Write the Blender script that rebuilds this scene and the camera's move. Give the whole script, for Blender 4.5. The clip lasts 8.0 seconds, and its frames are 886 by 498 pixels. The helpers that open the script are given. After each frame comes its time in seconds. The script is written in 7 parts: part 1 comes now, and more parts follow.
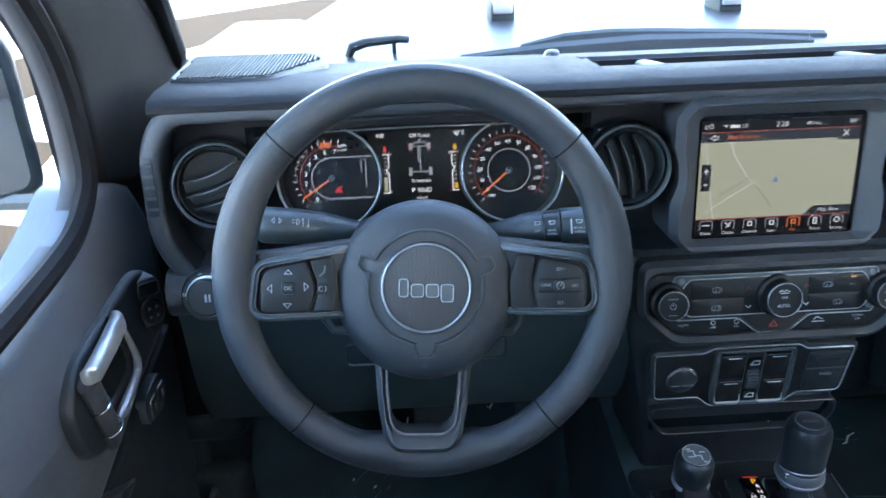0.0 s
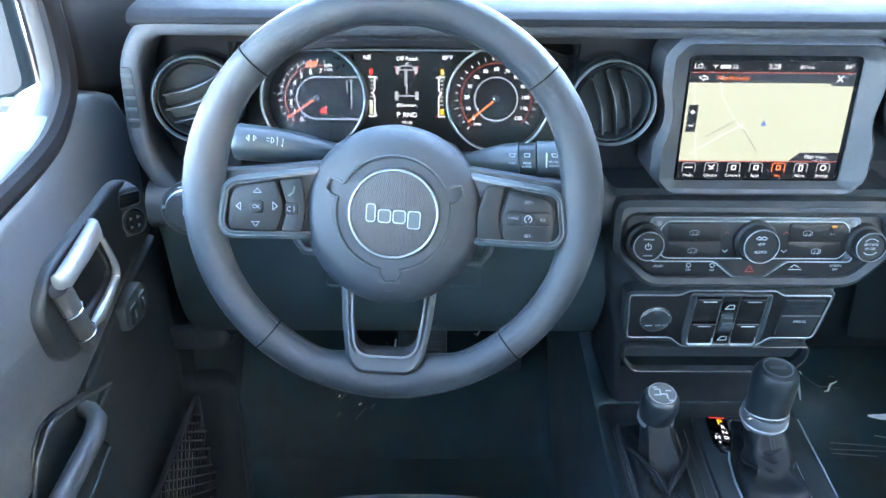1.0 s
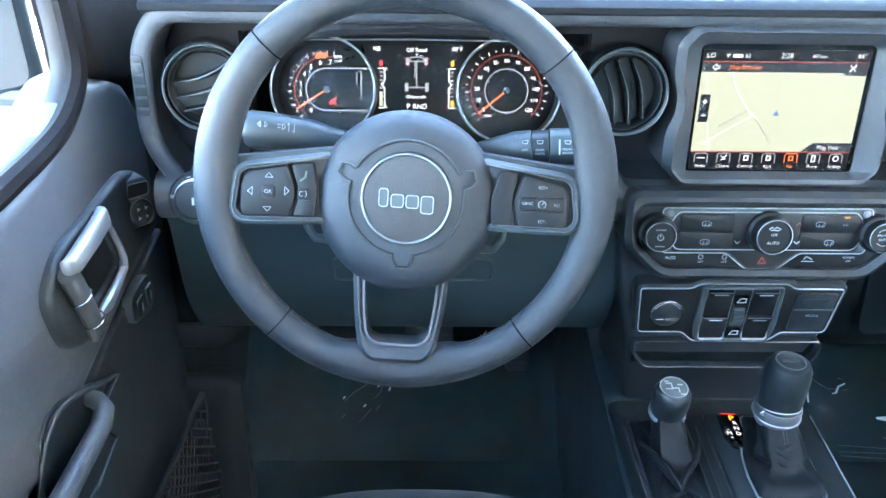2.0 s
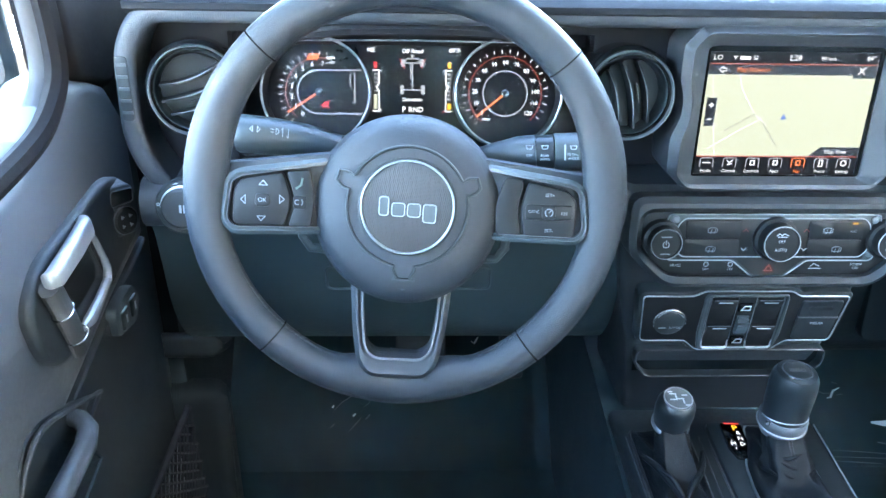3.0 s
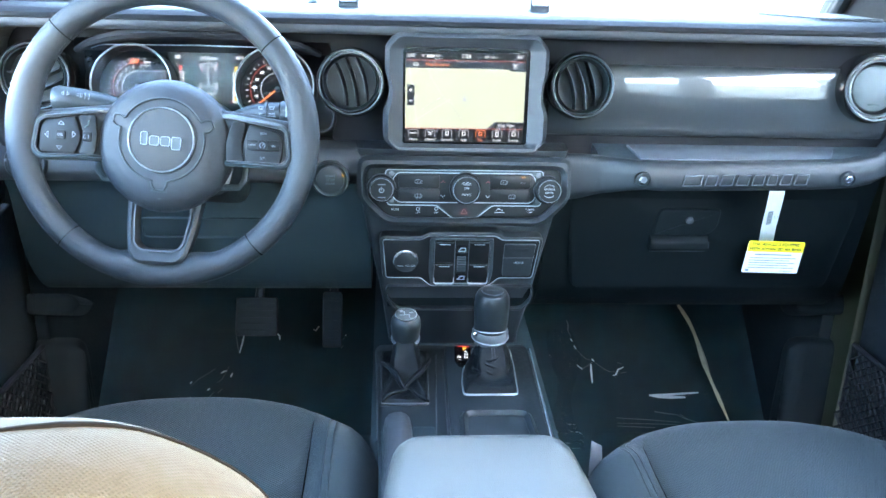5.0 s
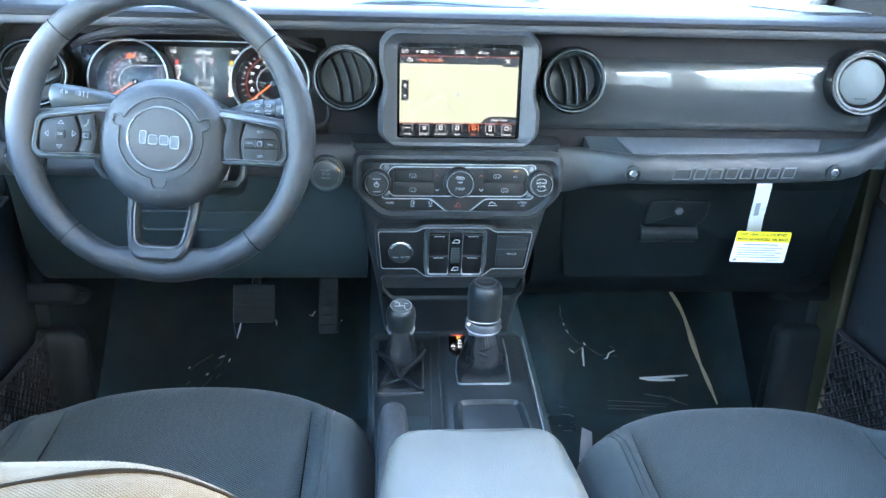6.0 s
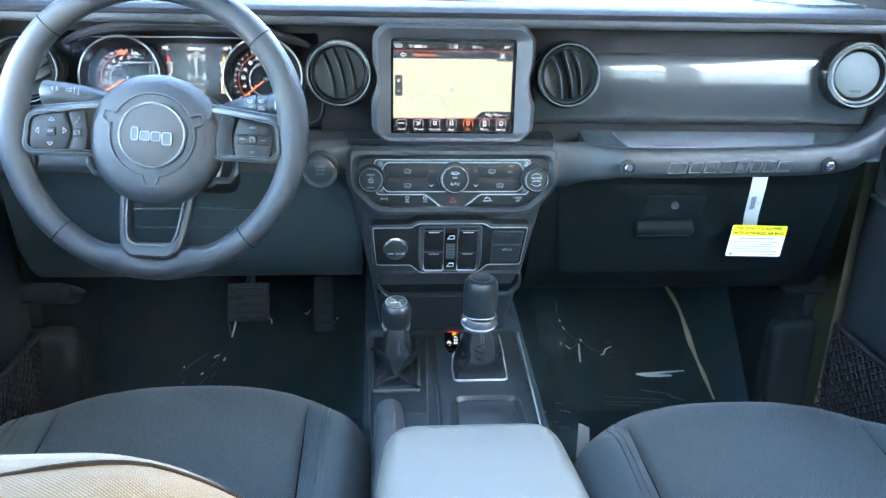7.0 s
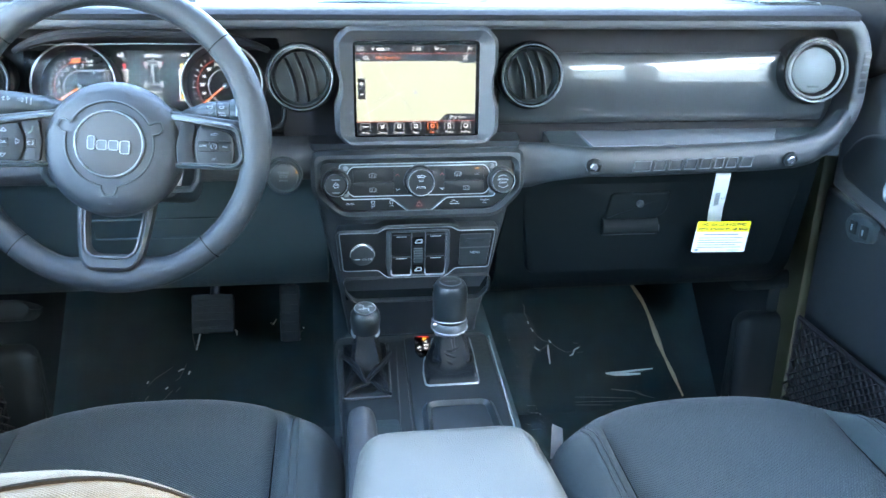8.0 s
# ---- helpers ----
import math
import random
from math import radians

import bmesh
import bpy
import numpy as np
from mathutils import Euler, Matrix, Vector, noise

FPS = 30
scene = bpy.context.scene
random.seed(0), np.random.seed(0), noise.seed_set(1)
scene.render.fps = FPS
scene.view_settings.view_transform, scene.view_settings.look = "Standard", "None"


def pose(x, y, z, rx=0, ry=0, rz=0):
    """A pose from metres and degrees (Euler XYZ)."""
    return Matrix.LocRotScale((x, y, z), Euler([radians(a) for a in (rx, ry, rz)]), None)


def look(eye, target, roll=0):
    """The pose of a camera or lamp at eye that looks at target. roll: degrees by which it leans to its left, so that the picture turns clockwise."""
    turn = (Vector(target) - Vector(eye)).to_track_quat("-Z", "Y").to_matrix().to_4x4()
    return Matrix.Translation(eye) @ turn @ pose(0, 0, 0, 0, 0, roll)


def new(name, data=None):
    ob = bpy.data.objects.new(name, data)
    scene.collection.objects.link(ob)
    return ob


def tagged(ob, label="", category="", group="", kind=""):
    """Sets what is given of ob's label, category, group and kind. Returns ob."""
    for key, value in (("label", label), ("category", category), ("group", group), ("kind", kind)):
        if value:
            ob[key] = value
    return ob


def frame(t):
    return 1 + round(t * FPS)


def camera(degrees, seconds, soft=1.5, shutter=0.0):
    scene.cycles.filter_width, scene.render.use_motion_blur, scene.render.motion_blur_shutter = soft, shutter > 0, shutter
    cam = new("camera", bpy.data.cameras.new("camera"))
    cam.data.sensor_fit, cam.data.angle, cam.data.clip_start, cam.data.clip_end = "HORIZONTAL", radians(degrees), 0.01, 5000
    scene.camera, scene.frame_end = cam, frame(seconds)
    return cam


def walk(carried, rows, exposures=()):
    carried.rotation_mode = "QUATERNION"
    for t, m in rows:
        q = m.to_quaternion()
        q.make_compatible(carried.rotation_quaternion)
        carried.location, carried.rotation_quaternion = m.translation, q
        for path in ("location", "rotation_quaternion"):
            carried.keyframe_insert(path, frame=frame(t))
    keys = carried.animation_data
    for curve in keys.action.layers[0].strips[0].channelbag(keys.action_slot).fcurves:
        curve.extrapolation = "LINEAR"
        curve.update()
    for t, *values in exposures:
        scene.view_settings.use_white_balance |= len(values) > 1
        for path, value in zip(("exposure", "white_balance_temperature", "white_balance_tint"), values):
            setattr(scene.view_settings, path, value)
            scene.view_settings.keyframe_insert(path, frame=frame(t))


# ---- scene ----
cam = camera(57.4, 8.0, shutter=0.3)
PATH = [
    (0, (-0.39, -0.765, 1.016), (-0.315, 1.08, 0.248), -2.0),
    (0.2, (-0.384, -0.742, 1.021), (-0.356, 1.075, 0.185), -0.6),
    (0.5, (-0.369, -0.751, 1.004), (-0.328, 1.038, 0.11), 0.8),
    (1, (-0.344, -0.767, 1.018), (-0.322, 1.002, 0.084), 0.6),
    (1.5, (-0.346, -0.781, 1.004), (-0.335, 1.004, 0.101), 0.6),
    (3, (-0.376, -0.741, 0.986), (-0.3, 1.043, 0.085), 1.2),
    (3.5, (-0.367, -0.737, 0.982), (-0.278, 1.064, 0.117), 1.2),
    (4, (-0.246, -0.808, 0.979), (-0.129, 1.016, 0.167), 1.1),
    (4.2, (-0.173, -0.889, 0.969), (-0.056, 0.948, 0.187), 1.2),
    (4.5, (-0.119, -1.024, 0.93), (0.01, 0.848, 0.238), 1.5),
    (4.7, (-0.106, -1.091, 0.916), (0.024, 0.795, 0.262), 1.6),
    (6, (-0.108, -1.117, 0.956), (0.04, 0.741, 0.231), 1.7),
    (6.5, (-0.104, -1.118, 0.955), (0.044, 0.74, 0.228), 1.5),
    (7, (-0.107, -1.113, 0.949), (0.052, 0.743, 0.223), 1.4),
    (7.5, (-0.111, -1.112, 0.949), (0.065, 0.745, 0.227), 1.2),
    (8, (-0.113, -1.104, 0.941), (0.137, 0.749, 0.232), 0.8),
]
EXPOSURES = [(0.0, 5.19, 6350, 12), (0.3, 5.72, 6400, 12), (1.0, 6.52, 6350, 10), (3.5, 6.56, 6350, 8), (4.5, 6.57, 6250, 8), (6.0, 6.57, 6550, 8), (8.0, 6.57, 6550, 8)]
SUN_ELEV, SUN_ROT, SKY, SUN = 22.0, 121.0, 0.15, 0.65
GLOW = 0.0146
walk(cam, [(t, look(eye, target, roll)) for t, eye, target, roll in PATH], EXPOSURES)

# ---- world, sun, glow of the day ----
world = bpy.data.worlds.new("world")
scene.world = world
world.use_nodes = True
wn = world.node_tree
sky = wn.nodes.new("ShaderNodeTexSky")
sky.sky_type = "NISHITA"
sky.sun_disc = False
sky.sun_elevation = radians(SUN_ELEV)
sky.sun_rotation = radians(SUN_ROT)
wn.links.new(sky.outputs["Color"], wn.nodes["Background"].inputs["Color"])
wn.nodes["Background"].inputs["Strength"].default_value = SKY
sun = new("sun", bpy.data.lights.new("sun", "SUN"))
sun.data.energy, sun.data.angle, sun.data.color = SUN, radians(0.6), (1.0, 0.82, 0.54)
sun.matrix_world = look(Vector((math.sin(radians(SUN_ROT)) * math.cos(radians(SUN_ELEV)), math.cos(radians(SUN_ROT)) * math.cos(radians(SUN_ELEV)), math.sin(radians(SUN_ELEV)))) * 20, (0, 0, 0))


# ---- materials ----
def material(name, color, rough=0.5, metal=0.0, grain=0.0, grain_scale=900.0, vary=0.12, vary_scale=9.0, spec=0.5, coat=0.0, emit=0.0, rough_vary=0.08, sheen=0.0, pattern="noise", coat_rough=0.06):
    m = bpy.data.materials.new(name)
    m.use_nodes = True
    n, l = m.node_tree.nodes, m.node_tree.links
    b = n["Principled BSDF"]
    b.inputs["Base Color"].default_value = (*color, 1)
    b.inputs["Roughness"].default_value = rough
    b.inputs["Metallic"].default_value = metal
    b.inputs["Specular IOR Level"].default_value = spec
    b.inputs["Coat Weight"].default_value = coat
    b.inputs["Coat Roughness"].default_value = coat_rough
    b.inputs["Sheen Weight"].default_value = sheen
    if emit:
        b.inputs["Emission Color"].default_value = (*color, 1)
        b.inputs["Emission Strength"].default_value = emit
        b.inputs["Base Color"].default_value = (0.01, 0.01, 0.01, 1)
        return m
    geo = n.new("ShaderNodeTexCoord")
    if vary:
        big, fine, mix = n.new("ShaderNodeTexNoise"), n.new("ShaderNodeTexNoise"), n.new("ShaderNodeMath")
        big.inputs["Scale"].default_value, big.inputs["Detail"].default_value = vary_scale, 4
        fine.inputs["Scale"].default_value, fine.inputs["Detail"].default_value = vary_scale * 23, 2
        mix.operation = "ADD"
        ramp, hue = n.new("ShaderNodeMapRange"), n.new("ShaderNodeMix")
        hue.data_type = "RGBA"
        for t in (big, fine):
            l.new(geo.outputs["Object"], t.inputs["Vector"])
        l.new(big.outputs["Fac"], mix.inputs[0])
        l.new(fine.outputs["Fac"], mix.inputs[1])
        ramp.inputs["From Min"].default_value, ramp.inputs["From Max"].default_value = 0.7, 1.3
        l.new(mix.outputs[0], ramp.inputs["Value"])
        l.new(ramp.outputs["Result"], hue.inputs["Factor"])
        hue.inputs["A"].default_value = (*[c * (1 - vary) for c in color], 1)
        hue.inputs["B"].default_value = (*[min(1, c * (1 + vary)) for c in color], 1)
        l.new(hue.outputs["Result"], b.inputs["Base Color"])
        rr = n.new("ShaderNodeMapRange")
        rr.inputs["From Min"].default_value, rr.inputs["From Max"].default_value = 0.7, 1.3
        rr.inputs["To Min"].default_value, rr.inputs["To Max"].default_value = max(0.02, rough - rough_vary), rough + rough_vary
        l.new(mix.outputs[0], rr.inputs["Value"])
        l.new(rr.outputs["Result"], b.inputs["Roughness"])
    if grain:
        bump = n.new("ShaderNodeBump")
        bump.inputs["Strength"].default_value, bump.inputs["Distance"].default_value = grain, 0.0006
        if pattern == "weave":
            w1, w2, mx = n.new("ShaderNodeTexWave"), n.new("ShaderNodeTexWave"), n.new("ShaderNodeMath")
            w1.bands_direction, w2.bands_direction = "X", "Y"
            turn = n.new("ShaderNodeMapping")
            turn.inputs["Rotation"].default_value = (0.3, 0.2, 0.6)
            l.new(geo.outputs["Object"], turn.inputs["Vector"])
            mx.operation = "MULTIPLY"
            for w in (w1, w2):
                w.inputs["Scale"].default_value, w.inputs["Distortion"].default_value = grain_scale, 0.6
                l.new(turn.outputs["Vector"], w.inputs["Vector"])
            l.new(w1.outputs["Fac"], mx.inputs[0])
            l.new(w2.outputs["Fac"], mx.inputs[1])
            l.new(mx.outputs[0], bump.inputs["Height"])
            bump.inputs["Distance"].default_value = 0.0009
            dots, tone = n.new("ShaderNodeMapRange"), n.new("ShaderNodeMix")
            tone.data_type, tone.blend_type = "RGBA", "MULTIPLY"
            tone.inputs["Factor"].default_value = 1.0
            dots.inputs["To Min"].default_value, dots.inputs["To Max"].default_value = 1.2, 0.72
            l.new(mx.outputs[0], dots.inputs["Value"])
            l.new(hue.outputs["Result"], tone.inputs["A"])
            l.new(dots.outputs["Result"], tone.inputs["B"])
            l.new(tone.outputs["Result"], b.inputs["Base Color"])
        elif pattern == "pebble":
            v = n.new("ShaderNodeTexVoronoi")
            v.inputs["Scale"].default_value = grain_scale
            l.new(geo.outputs["Object"], v.inputs["Vector"])
            l.new(v.outputs["Distance"], bump.inputs["Height"])
        else:
            t = n.new("ShaderNodeTexNoise")
            t.inputs["Scale"].default_value, t.inputs["Detail"].default_value = grain_scale, 3
            l.new(geo.outputs["Object"], t.inputs["Vector"])
            l.new(t.outputs["Fac"], bump.inputs["Height"])
        l.new(bump.outputs["Normal"], b.inputs["Normal"])
    return m


def clear(name, tint=(1, 1, 1), gloss=0.06, rough=0.0, edge=0.55):
    """A thin clear sheet: mostly see-through, with a Fresnel gloss."""
    m = bpy.data.materials.new(name)
    m.use_nodes = True
    n, l = m.node_tree.nodes, m.node_tree.links
    n.remove(n["Principled BSDF"])
    t, g, mx = n.new("ShaderNodeBsdfTransparent"), n.new("ShaderNodeBsdfGlossy"), n.new("ShaderNodeMixShader")
    t.inputs["Color"].default_value = (*tint, 1)
    g.inputs["Roughness"].default_value = rough
    lw, pw, fr = n.new("ShaderNodeLayerWeight"), n.new("ShaderNodeMath"), n.new("ShaderNodeMath")
    lw.inputs["Blend"].default_value = 0.5
    pw.operation, fr.operation = "POWER", "MULTIPLY_ADD"
    pw.inputs[1].default_value = 4.0
    fr.inputs[1].default_value, fr.inputs[2].default_value = edge, gloss * 0.35
    l.new(lw.outputs["Facing"], pw.inputs[0])
    l.new(pw.outputs[0], fr.inputs[0])
    l.new(fr.outputs[0], mx.inputs[0])
    l.new(t.outputs[0], mx.inputs[1])
    l.new(g.outputs[0], mx.inputs[2])
    l.new(mx.outputs[0], n["Material Output"].inputs["Surface"])
    return m


DASH = material("dash_plastic", (0.036, 0.039, 0.043), 0.42, grain=0.5, grain_scale=1400, spec=0.6, pattern="pebble")
PAD = material("soft_dash_pad", (0.036, 0.041, 0.047), 0.42, grain=0.6, grain_scale=1100, pattern="pebble")
# teal in the dark plastics, rubber, carpet and seat cloth is painted lens haze
DARK = material("dark_plastic", (0.025, 0.036, 0.042), 0.42, grain=0.4, grain_scale=1300, spec=0.6)
BLACK = material("black_trim", (0.011, 0.0158, 0.0185), 0.38, vary=0.2)
PIANO = material("gloss_black", (0.006, 0.007, 0.008), 0.12, vary=0.15, rough_vary=0.03)
GUNMETAL = material("gunmetal_lacquer", (0.024, 0.029, 0.032), 0.3, metal=0.1, vary=0.06, coat=1.0, rough_vary=0.02, spec=0.25, coat_rough=0.015)
LEATHER = material("wheel_leather", (0.0125, 0.0172, 0.0222), 0.43, vary=0.14, vary_scale=14, grain=0.55, grain_scale=1500, spec=0.42, pattern="pebble")
SATIN = material("satin_silver", (0.45, 0.48, 0.5), 0.4, metal=0.75, vary=0.06)
CHROME = material("chrome", (0.72, 0.74, 0.76), 0.24, metal=0.95, vary=0.03, rough_vary=0.03)
PALEDISC = material("pale_disc", (0.2, 0.225, 0.25), 0.5, metal=0.2, vary=0.05)
SOFTCHROME = material("soft_chrome", (0.2, 0.21, 0.23), 0.28, metal=0.9, vary=0.04)
GREYRING = material("grey_metal_ring", (0.115, 0.128, 0.14), 0.45, metal=0.45, vary=0.06)
FABRIC = material("seat_fabric", (0.0095, 0.0178, 0.0195), 0.85, grain=0.9, grain_scale=105, pattern="weave", vary=0.14, sheen=0.07)
# door plastic, lifted to a grey-blue that holds the skylight on it
DOORSKIN = material("skylit_door_skin", (0.058, 0.067, 0.077), 0.38, grain=0.3, grain_scale=1200, spec=0.6, pattern="pebble")
DIMFILM = material("dim_film", (0.16, 0.18, 0.18), 0.2, vary=0)
BOLSTER = material("bolster_fabric", (0.0115, 0.0205, 0.0226), 0.85, grain=0.5, grain_scale=210, pattern="weave", vary=0.14, sheen=0.07)
# seat cloth again, browned to put the warm sunlight into the colour
SUNTINTCLOTH = material("sun_tinted_cloth", (0.0108, 0.009, 0.0054), 0.9, grain=0.25, grain_scale=300, pattern="weave", vary=0.14)
# dash plastic for the lower parts, their shade put into the colour
LOWER = material("lower_dash_plastic", (0.0145, 0.028, 0.033), 0.5, grain=0.4, grain_scale=1300)
VINYL = material("armrest_vinyl", (0.079, 0.076, 0.064), 0.42, grain=0.5, grain_scale=800, pattern="pebble")
# the same plastic darker still: the shade under the dash is in its colour
SHADEPLASTIC = material("shade_dark_plastic", (0.0027, 0.0054, 0.0064), 0.58, grain=0.4, grain_scale=1300, spec=0.11)
BOOT = material("boot_leather", (0.004, 0.0066, 0.0085), 0.5, grain=0.8, grain_scale=900, spec=0.2, pattern="pebble")
KEY = material("black_key", (0.0055, 0.007, 0.0082), 0.5, vary=0.1, spec=0.24)
CARPET = material("carpet", (0.018, 0.039, 0.045), 0.95, grain=1.0, grain_scale=1500, vary=0.3, vary_scale=20)
RUBBER = material("rubber", (0.0085, 0.0135, 0.0153), 0.65, grain=0.3, spec=0.3)
SEAMGAP = material("seam_gap", (0.003, 0.003, 0.0034), 0.95, grain=0.3, spec=0.02)
PILLARCLOTH = material("black_pillar_trim", (0.006, 0.0055, 0.006), 0.8, grain=0.5, grain_scale=900, spec=0.12)
BEAM = material("grab_beam_plastic", (0.013, 0.0175, 0.021), 0.42, grain=0.5, grain_scale=1300, spec=0.45, pattern="pebble")
HANDLEMETAL = material("handle_metal", (0.4, 0.43, 0.46), 0.42, metal=0.75, vary=0.04, rough_vary=0.0)
MATTE = material("matte_black_trim", (0.012, 0.012, 0.014), 0.7, grain=0.3, spec=0.2)
LEDGE = material("ledge_insert", (0.056, 0.066, 0.078), 0.4, vary=0.06)
EMBLEM = material("emblem_mesh", (0.0135, 0.0155, 0.018), 0.5, grain=0.5, grain_scale=330, pattern="weave", spec=0.4)
LINE = material("brushed_silver_line", (0.34, 0.365, 0.39), 0.42, metal=0.7, vary=0)
HEADLINER = material("headliner", (0.55, 0.55, 0.54), 0.9, grain=0.5, grain_scale=900)
BODY = material("body_paint", (0.022, 0.025, 0.013), 0.35, coat=0.5, vary=0.04, rough_vary=0.03)
TOPPAD = material("dash_top_pad", (0.0155, 0.0168, 0.0195), 0.68, grain=0.6, grain_scale=1100, spec=0.12, pattern="pebble")
VENTDISC = material("vent_disc", (0.07, 0.085, 0.09), 0.6, metal=0.2, vary=0.08)
FRAMEGREY = material("door_frame_grey", (0.034, 0.033, 0.033), 0.5, grain=0.3)
# the blue sky sheen on the bonnet is put into this paint
HOODPAINT = material("sky_tinted_hood_paint", (0.0115, 0.0142, 0.0172), 0.38, vary=0.03, rough_vary=0.03, spec=0.22)
CONCRETE = material("concrete", (0.5, 0.48, 0.44), 0.95, grain=0.8, grain_scale=60, vary=0.12, vary_scale=0.6, spec=0.02)
TAN = material("tan_paving", (0.038, 0.028, 0.018), 0.95, grain=0.8, grain_scale=80, vary=0.15, vary_scale=1.2, spec=0.02)
STUCCO = material("stucco", (0.6, 0.56, 0.5), 0.9, grain=0.6, grain_scale=90, vary=0.1, vary_scale=0.5)
WHITEINK = material("white_print", (0.36, 0.39, 0.42), 0.6, vary=0)
GREYINK = material("grey_print", (0.17, 0.19, 0.21), 0.6, vary=0)
PAPER = material("paper", (0.6, 0.62, 0.63), 0.75, vary=0.04, vary_scale=30)
DIMPAPER = material("greyish_paper", (0.24, 0.25, 0.28), 0.8, vary=0.06, vary_scale=40)
YELLOW = material("yellow_paper", (0.75, 0.68, 0.01), 0.7, vary=0.04, vary_scale=30)
REDINK = material("red_print", (0.14, 0.022, 0.02), 0.6, vary=0)
INK = material("black_ink", (0.008, 0.009, 0.01), 0.7, vary=0)
BLUEINK = material("grey_ink", (0.16, 0.19, 0.22), 0.7, vary=0)
GLASS = clear("window_glass")
TINTED = clear("tinted_glass", (0.86, 0.88, 0.89))
LENS = clear("dial_lens_clear", (1, 1, 1), 0.01, 0.0, 0.1)
PANE = clear("display_pane", (1, 1, 1), 0.06, 0.2, 0.2)
FILM = clear("plastic_film", (0.97, 0.98, 0.98), 0.012, 0.05, 0.16)
CRUMPLED = clear("crumpled_film", (0.9, 0.93, 0.94), 0.3, 0.28, 0.45)
# near white, for glints painted on the clear film
GLINTFILM = material("film_glint", (0.75, 0.8, 0.82), 0.15, vary=0, coat=0.6)
MIRROR = material("mirror_glass", (0.24, 0.24, 0.23), 0.03, metal=1.0, vary=0)
# what the dials and the display give off
G_MAP = material("display_map", (0.88, 0.9, 0.65), 0.3, emit=GLOW * 0.72)
G_WHITE = material("display_white", (0.95, 0.96, 1.0), 0.3, emit=GLOW * 1.9)
G_TEXT = material("display_text", (0.92, 0.93, 0.96), 0.3, emit=GLOW * 1.3)
G_GREY = material("display_grey", (0.5, 0.52, 0.56), 0.3, emit=GLOW * 0.95)
G_LINE = material("display_road", (1.0, 1.0, 0.97), 0.3, emit=GLOW * 1.1)
G_ROADTEXT = material("display_road_text", (0.5, 0.5, 0.42), 0.3, emit=GLOW * 0.75)
G_ORANGE = material("display_orange", (1.0, 0.22, 0.05), 0.3, emit=GLOW * 1.5)
G_RED = material("display_red", (1.0, 0.05, 0.04), 0.3, emit=GLOW * 1.1)
G_DIM = material("display_dark_red", (0.55, 0.1, 0.06), 0.3, emit=GLOW * 1.1)
G_AMBER = material("display_amber", (1.0, 0.5, 0.03), 0.3, emit=GLOW * 1.3)
G_BLUE = material("display_blue", (0.12, 0.25, 0.7), 0.3, emit=GLOW * 0.9)
G_BLACK = material("display_black", (0.004, 0.004, 0.005), 0.3, vary=0, spec=0.3)
G_PANEL = material("display_panel", (0.02, 0.021, 0.023), 0.35, vary=0, spec=0.3)
DIAL = material("dial_face", (0.005, 0.005, 0.006), 0.35, vary=0.1, spec=0.3)


# ---- mesh helpers ----
def face_frame(x, y, z, lean=0.0, turn=0.0):
    """A frame on a surface that faces the cabin: x right, y up, z out of it; lean: degrees that its top lies back, turn: about the upright."""
    return Matrix.Translation((x, y, z)) @ Matrix.Rotation(radians(turn), 4, "Z") @ Matrix.Rotation(radians(90 - lean), 4, "X")


def thing(name, at, label, category, group="", kind=""):
    e = new(name)
    e.location = at
    e.empty_display_size = 0.05
    return tagged(e, label, category, group, kind)


def part(name, bm, mat, parent=None, label="", m=None, sharp=35):
    """Links a bmesh as one mesh object, under a thing or a part, and frees it."""
    if m is not None:
        bm.transform(m)
    bmesh.ops.remove_doubles(bm, verts=bm.verts, dist=2e-6)
    bmesh.ops.recalc_face_normals(bm, faces=bm.faces)
    me = bpy.data.meshes.new(name)
    bm.to_mesh(me)
    bm.free()
    return mesh_part(name, me, mat, parent, label, sharp)


def mesh_part(name, me, mat, parent=None, label="", sharp=35):
    me.materials.clear()
    me.materials.append(mat)
    me.shade_smooth()
    me.set_sharp_from_angle(angle=radians(sharp))
    ob = new(name, me)
    if parent is not None:
        ob.parent = parent
        top = parent
        while top.parent is not None:
            top = top.parent
        if parent is top:
            ob.matrix_parent_inverse = Matrix.Translation(-top.location)
    return tagged(ob, label)


def rounded(points, r, n=4):
    """A polygon with its corners rounded; r: one radius or one per corner."""
    out, count = [], len(points)
    for i, p in enumerate(points):
        p, a, b = Vector(p), Vector(points[i - 1]), Vector(points[(i + 1) % count])
        rad = r[i] if isinstance(r, (list, tuple)) else r
        u, v = (a - p), (b - p)
        cut = min(rad, u.length * 0.48, v.length * 0.48)
        u, v = p + u.normalized() * cut, p + v.normalized() * cut
        for k in range(n + 1):
            t = k / n
            out.append(tuple((1 - t) ** 2 * u + 2 * t * (1 - t) * p + t * t * v))
    return out


def rect(x0, x1, y0, y1, r=0.0, n=4):
    pts = [(x0, y0), (x1, y0), (x1, y1), (x0, y1)]
    return rounded(pts, r, n) if r else pts


def circle(cx, cy, r, n=40, ry=None):
    return [(cx + r * math.cos(2 * math.pi * k / n), cy + (ry or r) * math.sin(2 * math.pi * k / n)) for k in range(n)]


